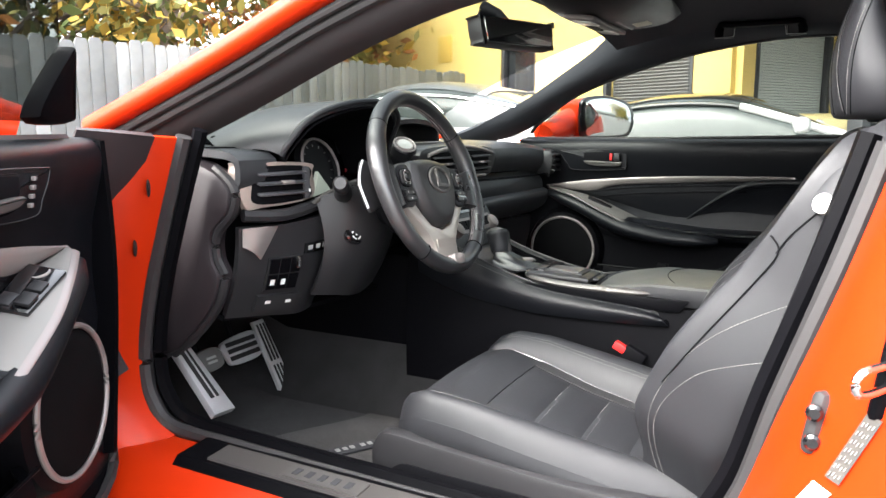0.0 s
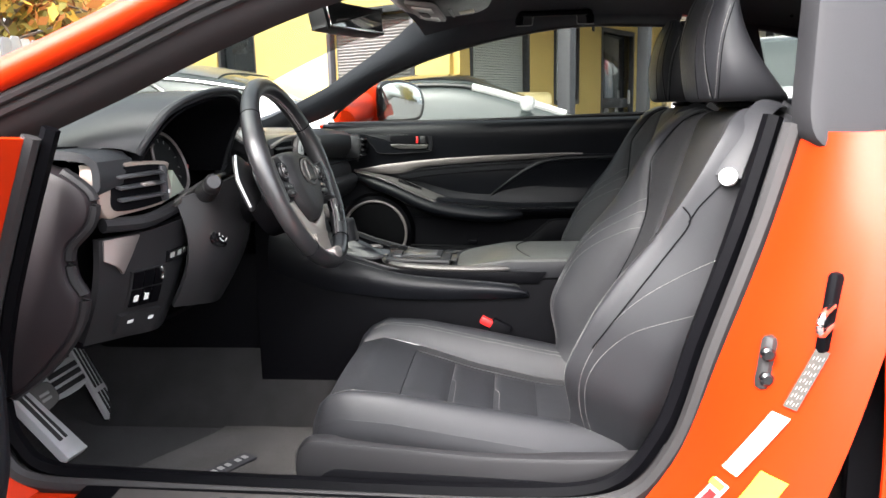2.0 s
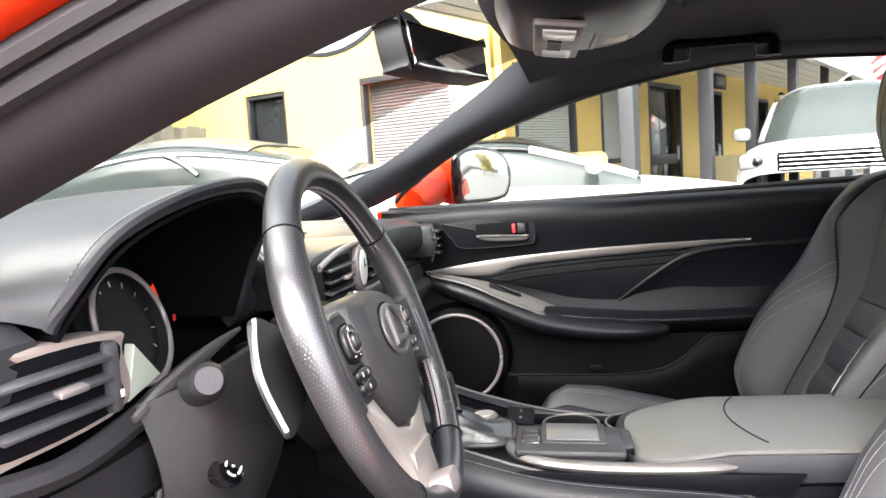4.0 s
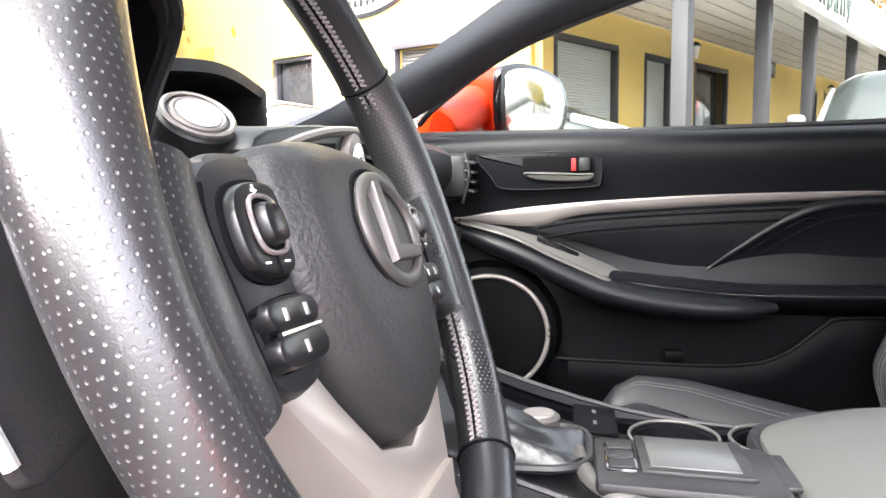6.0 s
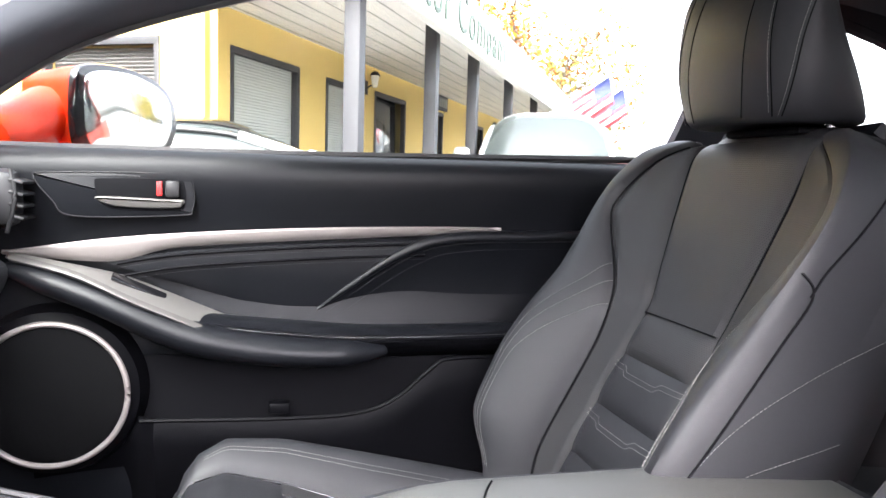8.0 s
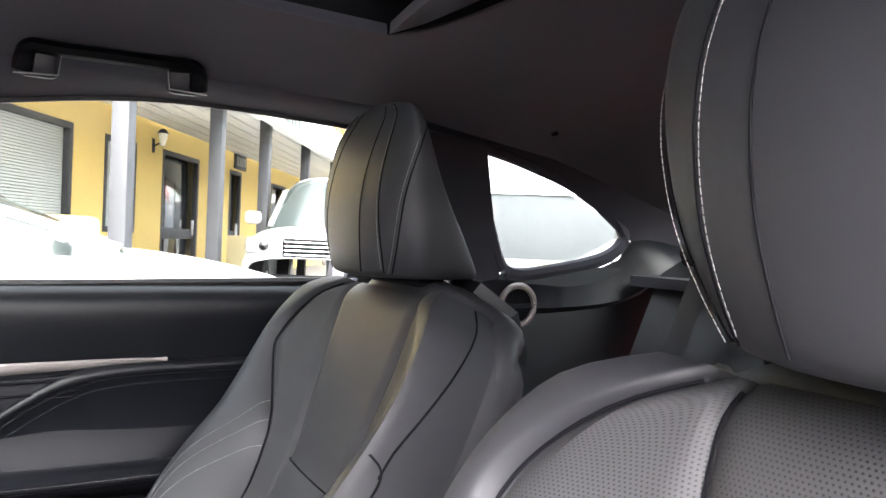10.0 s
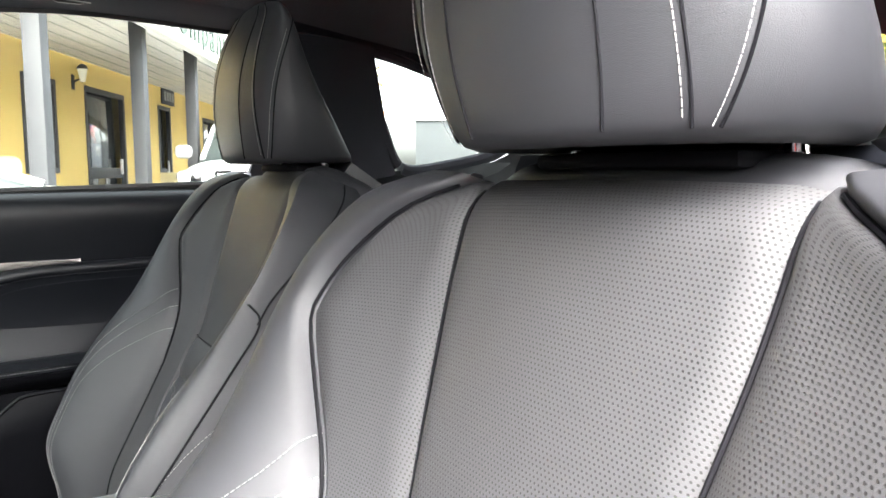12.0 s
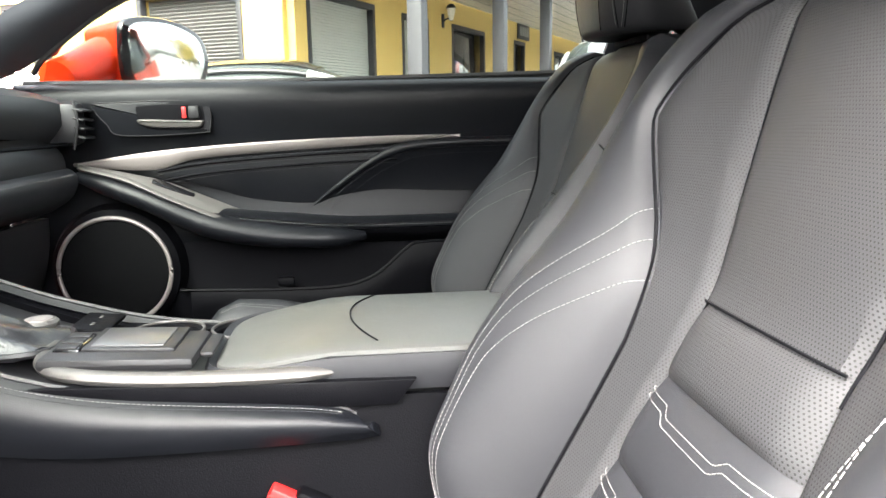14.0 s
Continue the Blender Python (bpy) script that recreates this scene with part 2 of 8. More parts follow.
    def stitches(self, path, gap=0.0048, size=(0.0034, 0.0008)):
        """A row of short raised stitches along path."""
        p = np.array(path, float)
        d = np.r_[0, np.cumsum(np.linalg.norm(np.diff(p, axis=0), axis=1))]
        for s in np.arange(gap / 2, d[-1], gap):
            a = np.array([np.interp(s - size[0] / 2, d, p[:, k]) for k in range(3)])
            b = np.array([np.interp(s + size[0] / 2, d, p[:, k]) for k in range(3)])
            self.tube([a, b], size[1] * 0.42, 4)
        return self


def thing(name, label, category, loc=(0, 0, 0), group="", kind=""):
    ob = new(name)
    ob.location = loc
    ob.empty_display_size = 0.1
    return tagged(ob, label, category, group, kind)


def part(name, shape, material, parent=None, label="", smooth=38, loc=None):
    """Links a shape as one mesh object under a thing or a part."""
    me = bpy.data.meshes.new(name)
    me.from_pydata(shape.v, [], shape.f)
    layer = me.uv_layers.new(name="metres")
    idx = np.empty(len(me.loops), int)
    me.loops.foreach_get("vertex_index", idx)
    layer.data.foreach_set("uv", np.array(shape.uv, np.float32)[idx].ravel())
    bm = bmesh.new()
    bm.from_mesh(me)
    bmesh.ops.recalc_face_normals(bm, faces=bm.faces)
    bm.to_mesh(me)
    bm.free()
    me.polygons.foreach_set("use_smooth", [True] * len(me.polygons))
    me.set_sharp_from_angle(angle=radians(smooth))
    me.materials.append(material)
    ob = new(name, me)
    if parent:
        ob.parent = parent
    if loc:
        ob.location = loc
    if label:
        ob["label"] = label
    return ob


def curve(pts, n=24, closed=False):
    """A smooth line through the points (Catmull-Rom)."""
    p = np.array(pts, float)
    m = len(p)
    out = []
    segs = m if closed else m - 1
    for k in range(segs):
        if closed:
            a, b, c, d = (p[(k + j) % m] for j in (-1, 0, 1, 2))
        else:
            a, b, c, d = p[max(k - 1, 0)], p[k], p[k + 1], p[min(k + 2, m - 1)]
        for s in np.linspace(0, 1, max(2, n // segs), endpoint=False):
            out.append(0.5 * (2 * b + (c - a) * s + (2 * a - 5 * b + 4 * c - d) * s * s + (3 * b - a - 3 * c + d) * s**3))
    if not closed:
        out.append(p[-1])
    return np.array(out)


def along(pts, n=24):
    """A function of 0 to 1 along the smooth line through pts."""
    q = curve(pts, max(48, n))
    d = np.r_[0, np.cumsum(np.linalg.norm(np.diff(q, axis=0), axis=1))]
    d /= d[-1]
    return lambda s: np.array([np.interp(s, d, q[:, k]) for k in range(q.shape[1])])


def between(a, b, bulge=(0, 0, 0)):
    """The sheet from the line a to the line b, arched by bulge."""
    fa, fb, w = along(a), along(b), np.array(bulge, float)
    return lambda u, v: fa(u) * (1 - v) + fb(u) * v + w * math.sin(math.pi * v)


def lerp(x, xs, ys):
    return float(np.interp(x, xs, ys))

# ---- the car's shell ----
CX = -0.02


def mirx(pts):
    return [(2 * CX - p[0], *p[1:]) for p in pts]


car = thing("car", "orange two-door coupe with its driver door standing open", "car", (CX, 0, 0))
car.location = (0, 0, 0)


def floor_z(x, y):
    z = 0.215 + 0.20 * max(0, min(1, (y - 0.60) / 0.30)) ** 1.5
    return z + 0.02 * max(0, (abs(x - CX) - 0.55) / 0.1) + (0.24 * math.exp(-(((x - CX) / 0.13) ** 4)) if y < 0.7 else 0.2 * math.exp(-(((x - CX) / 0.15) ** 4)))


part("carpet", Shape().sheet(lambda u, v: (-0.75 + 1.46 * u, 1.0 - 2.6 * v, floor_z(-0.75 + 1.46 * u, 1.0 - 2.6 * v)), 40, 40, 0.01), CARPET, car, "dark loop-pile carpet")
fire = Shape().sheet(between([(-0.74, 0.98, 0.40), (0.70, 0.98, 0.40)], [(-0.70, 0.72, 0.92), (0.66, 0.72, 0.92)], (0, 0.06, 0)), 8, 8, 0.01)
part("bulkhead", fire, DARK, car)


def sill_put(side):
    def put(a, b, d):
        x = -0.70 - a
        return (x if side < 0 else 2 * CX - x, d, b + 0.018 * (d + 0.1))
    return put


for side, tag in ((-1, "near"), (1, "far")):
    rock = Shape().prism([(0.0, 0.17), (0.0, 0.335), (0.06, 0.348), (0.135, 0.345), (0.18, 0.325), (0.215, 0.29), (0.225, 0.22), (0.17, 0.16)], sill_put(side), 0.62, -0.86, 0.004)
    part("rocker", rock, ORANGE, car)
    step = Shape().prism([(0.008, 0.325), (0.008, 0.352), (0.05, 0.362), (0.125, 0.358), (0.14, 0.342)], sill_put(side), 0.30, -0.58, 0.003)
    st = part("sill_step", step, PLASTIC, car, "black plastic door-sill step")
    if side < 0:
        plate = Shape().prism([(0.060, 0.358), (0.060, 0.3655), (0.115, 0.3625), (0.118, 0.355)], sill_put(-1), 0.235, -0.36, 0.001)
        scuff = part("scuff_plate", plate, mat("grey_scuff_plate", (0.085, 0.078, 0.075), 0.4, 0.4, scale=30), st, "brushed grey scuff plate")
        badge = Shape().prism([(0.068, 0.36), (0.068, 0.3672), (0.108, 0.3652), (0.108, 0.36)], sill_put(-1), 0.075, -0.085, 0.0008)
        part("badge_plate", badge, GREYSAT, scuff, "satin metal name plate with dark lettering bars")
        for k in range(5):
            bar = Shape().prism([(0.078, 0.3665), (0.078, 0.3680), (0.098, 0.3670), (0.098, 0.3655)], sill_put(-1), 0.058 - 0.027 * k, 0.046 - 0.027 * k, 0.0003)
            part("lettering_bar", bar, INK, scuff)

# the door opening's rubber seal runs round the driver's side
low_seal = curve([(-0.742, 0.325, 0.945), (-0.742, 0.363, 0.85), (-0.742, 0.396, 0.764), (-0.742, 0.432, 0.662), (-0.742, 0.460, 0.557), (-0.742, 0.467, 0.480), (-0.742, 0.452, 0.418), (-0.74, 0.400, 0.370), (-0.735, 0.24, 0.357), (-0.735, -0.10, 0.347),
                  (-0.74, -0.42, 0.345), (-0.755, -0.58, 0.372), (-0.77, -0.655, 0.47), (-0.775, -0.70, 0.62), (-0.775, -0.75, 0.78), (-0.765, -0.795, 0.94)], 90)
part("door_seal", Shape().tube(low_seal, 0.015, 8), RUBBER, car, "black rubber door seal")
inner = low_seal + np.array([0.022, 0, 0]) + np.array([[0, -0.02 * np.sign(p[1] + 0.1), 0.012] for p in low_seal])
part("seal_lip", Shape().tube(inner, 0.014, 6), PLASTIC, car)

# hinge pillar
hin_a = [(-0.748, 0.335, 0.945), (-0.748, 0.40, 0.78), (-0.748, 0.457, 0.62), (-0.748, 0.476, 0.50), (-0.745, 0.458, 0.40), (-0.74, 0.385, 0.352)]
hin_b = [(-0.87, 0.44, 0.955), (-0.895, 0.49, 0.78), (-0.90, 0.54, 0.62), (-0.90, 0.55, 0.50), (-0.90, 0.54, 0.38), (-0.90, 0.50, 0.32)]
part("hinge_pillar", Shape().sheet(between(hin_a, hin_b, (-0.01, -0.015, 0)), 16, 6, 0.01), ORANGE, car)
cov_a = [(-0.800, 0.335, 0.945), (-0.800, 0.380, 0.874), (-0.803, 0.432, 0.802), (-0.805, 0.455, 0.748), (-0.805, 0.478, 0.62), (-0.805, 0.474, 0.555), (-0.800, 0.444, 0.50)]
cov_b = [(-0.93, 0.37, 0.958), (-0.935, 0.41, 0.874), (-0.94, 0.455, 0.80), (-0.94, 0.475, 0.748), (-0.94, 0.49, 0.62), (-0.94, 0.485, 0.555), (-0.93, 0.465, 0.47)]
part("hinge_cover", Shape(face=(-0.5, -1, 0)).sheet(between(cov_a, cov_b, (0, -0.012, 0)), 20, 6, 0.012), mat("hinge_cover_rubber", (0.030, 0.024, 0.026), 0.55, spec=0.3, bump=0.2), car, "dark moulded hinge cover")
for y, z in ((0.370, 0.852), (0.415, 0.738)):
    bump = Shape().lathe([(0.0165, 0), (0.0165, 0.004), (0.012, 0.011), (0.004, 0.014)], lambda a, b, hh, y=y, z=z: (-0.792 + a * 0.75 - hh * 0.45, y + a * 0.6 - hh * 0.85, z + b), 16)
    part("rubber_bumper", bump, RUBBER, car)

# roof rails and pillars
near_low = [(-0.665, 0.56, 0.865), (-0.645, 0.33, 0.958), (-0.635, 0.21, 1.008), (-0.625, 0.03, 1.085), (-0.61, -0.16, 1.150), (-0.595, -0.41, 1.195), (-0.59, -0.63, 1.215), (-0.59, -0.92, 1.205)]
far_low = [(0.735, 0.20, 0.945), (0.70, 0.15, 0.985), (0.665, 0.0, 1.075), (0.64, -0.22, 1.148), (0.62, -0.41, 1.188), (0.61, -0.63, 1.212), (0.61, -0.92, 1.202)]
shift = lambda line, d: [tuple(np.add(p, d)) for p in line]
near_trim = Shape(face=(-1, 0, -0.4)).sheet(between(near_low, shift(near_low, (-0.062, 0, 0.045)), (-0.010, 0, -0.006)), 40, 6, 0.02)
part("pillar_trim", near_trim, mat("pillar_trim_cloth", (0.026, 0.023, 0.024), 0.8, spec=0.3, bump=0.4, bscale=700), car, "dark soft-touch pillar trim")
part("pillar_liner", Shape(face=(1, 0, 0.4)).sheet(between(shift(near_low, (0.004, 0, 0.004)), shift(near_low, (0.03, 0, 0.075)), (0.015, 0, 0)), 30, 4, 0.01), CLOTH, car)
for d, r in (((-0.066, 0, 0.050), 0.010), ((-0.079, 0, 0.064), 0.009)):
    part("roof_seal", Shape().tube(curve(shift(near_low, d), 50), r, 8), RUBBER, car, "black rubber roof seal")
rail = shift(near_low, (-0.086, 0.0, 0.096))
part("roof_rail", Shape().tube(curve(rail + [(-0.66, -1.25, 1.27), (-0.68, -1.6, 1.12), (-0.72, -1.95, 0.98)], 60), 0.025, 12, flat=0.9), ORANGE, car)

# far side: pillar trim between the window and the windscreen
far_rail = shift(far_low, (0.075, 0.0, 0.055)) + [(0.62, -1.25, 1.23), (0.64, -1.6, 1.10), (0.68, -1.95, 0.98)]
part("roof_rail", Shape().tube(curve(far_rail, 60), 0.026, 12, flat=0.8), ORANGE, car)
far_up = [(0.62, 0.60, 0.885), (0.61, 0.42, 0.94), (0.60, 0.335, 0.972), (0.60, 0.256, 1.012), (0.60, 0.177, 1.050), (0.60, 0.09, 1.105), (0.585, -0.042, 1.187), (0.555, -0.15, 1.250), (0.52, -0.42, 1.262), (0.52, -0.92, 1.262)]
far_line = [(0.735, 0.40, 0.90), (0.73, 0.26, 0.935)] + far_low[1:]
BLUEBLACK = mat("pillar_cloth_dark", (0.032, 0.034, 0.042), 0.85, bump=0.4, bscale=700)
part("pillar_trim", Shape().sheet(between(far_line, far_up, (-0.025, 0, -0.008)), 40, 8, 0.02), BLUEBLACK, car, "dark soft-touch pillar trim")
part("window_seal", Shape().tube(curve(far_low, 40), 0.006, 6), RUBBER, car)

# headliner
def liner(u, v):
    y = -0.10 - 1.50 * v
    half = lerp(y, [-1.6, -1.2, -0.9, -0.4, -0.1], [0.50, 0.54, 0.555, 0.545, 0.52])
    s = 2 * u - 1
    crown = lerp(y, [-1.6, -1.25, -0.9, -0.5, -0.25, -0.1], [1.12, 1.235, 1.292, 1.305, 1.285, 1.252])
    return (CX + half * s, y - 0.05 * s * s * (1 - v), crown - 0.045 * s * s - 0.02 * s**6)


def lid_ring(name, lift, grow, thick, m, label=""):
    """The roof in strips round the sunroof opening."""
    for u0, u1, v0, v1 in ((0, 1, 0, 0.21), (0, 1, 0.49, 0.955), (0, 0.20, 0.21, 0.49), (0.80, 1, 0.21, 0.49)):
        s = Shape(face=(0, 0, -1 if not grow else 1))
        s.sheet(lambda u, v: tuple(np.add(liner(u0 + (u1 - u0) * u, v0 + (v1 - v0) * v), (grow * (2 * (u0 + (u1 - u0) * u) - 1), 0.02 if grow else 0, lift))), 24, 12, thick)
        part(name, s, m, car, label)


lid_ring("headliner", 0, 0, 0.015, CLOTH, "dark woven headliner round a glass sunroof")
lid_ring("roof_skin", 0.055, 0.12, 0.006, ORANGE)
part("sunroof", Shape().sheet(lambda u, v: tuple(np.add(liner(0.18 + 0.64 * u, 0.20 + 0.30 * v), (0.12 * (2 * (0.18 + 0.64 * u) - 1), 0.02, 0.052))), 10, 8, 0.004, True), clear("sunroof_glass", (0.13, 0.135, 0.135)), car, "glass sunroof panel")
sq = [liner(u, v) for u, v in ((0.20, 0.21), (0.80, 0.21), (0.80, 0.49), (0.20, 0.49))]
part("sunroof_wall", Shape().sheet(lambda u, v: tuple(np.add(curve(sq, 4, True)[0] * 0 + along(sq + sq[:1])(u), (0, 0, 0.066 * v))), 32, 2, 0.008), PLASTIC, car)
# glass
part("windscreen", Shape().sheet(between([(-0.70, 0.66, 0.92), (CX, 0.92, 0.925), (0.66, 0.66, 0.92)], [(-0.56, -0.17, 1.262), (CX, -0.06, 1.285), (0.55, -0.17, 1.262)], (0, 0.0, 0.035)), 16, 12, 0.004), SCREENGLASS, car, "clear windscreen")
part("header_trim", Shape().tube(curve([(-0.60, -0.20, 1.245), (-0.3, -0.12, 1.258), (CX, -0.10, 1.262), (0.3, -0.12, 1.258), (0.57, -0.19, 1.245)], 24), 0.018, 8, flat=0.7), CLOTH, car)
for sgn in (-1, 1):
    f = (lambda p: mirx(p)) if sgn < 0 else (lambda p: p)
    if sgn > 0:
        low = [(0.70, 0.14, 1.03), (0.645, -0.18, 1.16), (0.615, -0.60, 1.22), (0.615, -0.92, 1.21)]
        part("side_glass", Shape().sheet(between([(0.762, 0.20, 0.905), (0.757, -0.2, 0.905), (0.757, -0.6, 0.908), (0.752, -0.92, 0.91)], low), 12, 4, 0.003), GLASS, car)
    q_low, q_up = [(0.70, -1.08, 0.955), (0.69, -1.36, 0.965), (0.66, -1.54, 1.045)], [(0.64, -1.08, 1.21), (0.63, -1.22, 1.185), (0.655, -1.545, 1.055)]
    part("quarter_glass", Shape().sheet(between(f(q_low), f(q_up)), 10, 4, 0.003), GLASS if sgn > 0 else TINT, car, "small rear quarter window")
    # trim round the quarter window, inside
    q_in = [(0.645, -1.245, 0.965), (0.64, -1.35, 0.968), (0.63, -1.48, 1.0), (0.625, -1.515, 1.052), (0.615, -1.42, 1.122), (0.605, -1.19, 1.188), (0.61, -1.14, 1.17), (0.625, -1.19, 1.05)]
    part("quarter_trim", Shape().tube(curve(f(q_in), 60, True), 0.014, 8), CLOTH, car)
    c_a, c_b = [(0.60, -0.95, 1.20), (0.60, -1.22, 1.175), (0.615, -1.42, 1.10), (0.625, -1.52, 1.04), (0.61, -1.70, 0.98)], [(0.53, -0.95, 1.265), (0.53, -1.25, 1.225), (0.50, -1.5, 1.14), (0.50, -1.62, 1.09), (0.50, -1.80, 1.02)]
    part("rear_pillar_trim", Shape().sheet(between(f(c_a), f(c_b), (0, 0, 0.015)), 16, 6, 0.015), CLOTH, car)
    s_a, s_b = [(0.66, -0.93, 0.945), (0.655, -1.2, 0.955), (0.64, -1.4, 0.975), (0.60, -1.72, 0.97)], [(0.66, -0.93, 0.30), (0.64, -1.2, 0.30), (0.62, -1.4, 0.35), (0.60, -1.72, 0.5)]
    part("rear_side_panel", Shape().sheet(between(f(s_a), f(s_b), (-0.03 * sgn, 0, 0)), 12, 12, 0.012), LEATHER_SOFT, car, "black padded rear side panel")
    part("shelf_side", Shape(face=(-sgn, 0, 0.5)).sheet(between(f([(0.645, -1.15, 0.955), (0.64, -1.35, 0.958), (0.628, -1.50, 0.99), (0.62, -1.56, 1.05), (0.58, -1.75, 1.0)]), f([(0.60, -1.15, 0.90), (0.60, -1.35, 0.90), (0.585, -1.50, 0.92), (0.55, -1.62, 0.99), (0.53, -1.80, 0.95)])), 16, 4, 0.02), LEATHER_SOFT, car)
    b_a, b_b = [(0.70, -0.93, 0.93), (0.64, -0.96, 1.08), (0.605, -0.93, 1.215)], [(0.68, -1.24, 0.93), (0.63, -1.18, 1.08), (0.595, -1.14, 1.20)]
    part("centre_pillar_trim", Shape().sheet(between(f(b_a), f(b_b), (-0.02 * sgn, 0, 0)), 8, 5, 0.03), CLOTH, car)
    # outside panels
    o_a, o_b = [(0.80, -0.86, 0.93), (0.80, -1.4, 0.955), (0.78, -1.9, 0.96), (0.70, -2.35, 0.90)], [(0.89, -0.86, 0.30), (0.93, -1.4, 0.34), (0.92, -1.9, 0.38), (0.80, -2.40, 0.35)]
    part("rear_quarter_panel", Shape().sheet(between(f(o_a), f(o_b), (0.055 * sgn, 0, 0)), 16, 14, 0.006), ORANGE, car)
    part("inner_skin", Shape().sheet(between(f([(p[0] - 0.05, p[1], p[2] - 0.03) for p in o_a]), f([(p[0] - 0.08, p[1], p[2]) for p in o_b]), (0.03 * sgn, 0, 0)), 12, 8, 0.006), DARK, car)
    w_a, w_b = [(0.79, 0.50, 0.94), (0.77, 1.0, 0.90), (0.74, 1.5, 0.82), (0.62, 1.95, 0.68)], [(0.91, 0.52, 0.25), (0.92, 1.0, 0.36), (0.91, 1.5, 0.34), (0.72, 1.98, 0.30)]
    part("front_wing", Shape().sheet(between(f(w_a), f(w_b), (0.05 * sgn, 0, 0)), 14, 12, 0.006), ORANGE, car)
    for y in (1.08, -1.65):
        cxw = CX + sgn * 0.79
        tyre = Shape().lathe([(0.22, -0.11), (0.31, -0.115), (0.335, -0.09), (0.335, 0.09), (0.31, 0.115), (0.22, 0.11)], lambda a, b, hh, y=y, cxw=cxw: (cxw + hh, y + a, 0.335 + b), 40)
        wheel = part("wheel", tyre, RUBBER, car, "black tyre on a dark alloy rim")
        rim = Shape().lathe([(0.22, -0.10), (0.235, -0.06), (0.05, -0.02), (0.05, 0.02), (0.235, 0.06), (0.22, 0.10)], lambda a, b, hh, y=y, cxw=cxw: (cxw + hh, y + a, 0.335 + b), 40)
        part("rim", rim, ALU, wheel)
part("bonnet", Shape().sheet(between([(-0.80, 0.84, 0.885), (CX, 1.02, 0.875), (0.76, 0.84, 0.885)], [(-0.64, 1.95, 0.66), (CX, 2.1, 0.66), (0.60, 1.95, 0.66)], (0, 0, 0.01)), 14, 12, 0.006), ORANGE, car)
part("cowl", Shape(face=(0, 0, 1)).sheet(between([(-0.78, 0.50, 0.895), (CX, 0.76, 0.895), (0.74, 0.50, 0.895)], [(-0.80, 0.86, 0.888), (CX, 1.04, 0.878), (0.76, 0.86, 0.888)]), 12, 4, 0.01), PLASTIC, car)
part("front_bumper", Shape().sheet(between([(-0.74, 1.96, 0.68), (CX, 2.14, 0.66), (0.70, 1.96, 0.68)], [(-0.74, 1.98, 0.22), (CX, 2.16, 0.20), (0.70, 1.98, 0.22)], (0, 0.06, 0)), 14, 8, 0.01), ORANGE, car)
part("boot_lid", Shape().sheet(between([(-0.72, -1.85, 0.97), (0.68, -1.85, 0.97)], [(-0.70, -2.38, 0.93), (0.66, -2.38, 0.93)], (0, 0, 0.03)), 10, 8, 0.006), ORANGE, car)
part("rear_bumper", Shape().sheet(between([(-0.80, -2.36, 0.92), (CX, -2.44, 0.92), (0.76, -2.36, 0.92)], [(-0.80, -2.38, 0.28), (CX, -2.50, 0.26), (0.76, -2.38, 0.28)], (0, -0.05, 0)), 12, 8, 0.01), ORANGE, car)
part("rear_window", Shape().sheet(between([(-0.54, -1.51, 1.165), (CX, -1.50, 1.185), (0.50, -1.51, 1.165)], [(-0.60, -1.95, 0.99), (CX, -2.02, 0.985), (0.56, -1.95, 0.99)], (0, 0, 0.02)), 10, 8, 0.004), GLASS, car, "rear window")
part("parcel_shelf", Shape().sheet(between([(-0.62, -1.50, 0.945), (0.58, -1.50, 0.945)], [(-0.62, -2.0, 0.96), (0.58, -2.0, 0.96)]), 6, 4, 0.02), CLOTH, car)
part("underbody", Shape().box((CX, -0.15, 0.19), (1.40, 3.6, 0.04), 0.01), DARK, car)

# driver's rear door-jamb with striker, labels and garnish
jam_a = [(-0.785, -0.60, 0.372), (-0.792, -0.66, 0.47), (-0.795, -0.71, 0.62), (-0.792, -0.765, 0.78), (-0.78, -0.81, 0.93)]
jam_b = [(-0.92, -0.74, 0.30), (-0.935, -0.80, 0.47), (-0.935, -0.845, 0.62), (-0.92, -0.885, 0.78), (-0.87, -0.90, 0.93)]
jam = between(jam_a, jam_b, (-0.018, 0.02, 0))
part("door_jamb", Shape().sheet(jam, 20, 10, 0.008), ORANGE, car, "painted rear door jamb")


def on_jamb(u, v, out=0.004):
    p, a, b = (np.array(jam(*q)) for q in ((u, v), (u + 0.01, v), (u, v + 0.01)))
    n = np.cross(a - p, b - p)
    n /= np.linalg.norm(n)
    return p + n * out * (1 if n[0] < 0 else -1)


def jamb_patch(u0, u1, v0, v1, half, m, name, label="", out=0.0105, parent=None):
    s = Shape().sheet(lambda u, v: on_jamb(u0 + (u1 - u0) * u, v0 + (v1 - v0) * u + half * (2 * v - 1), out), 6, 6, 0.0012)
    return part(name, s, m, parent or car, label)


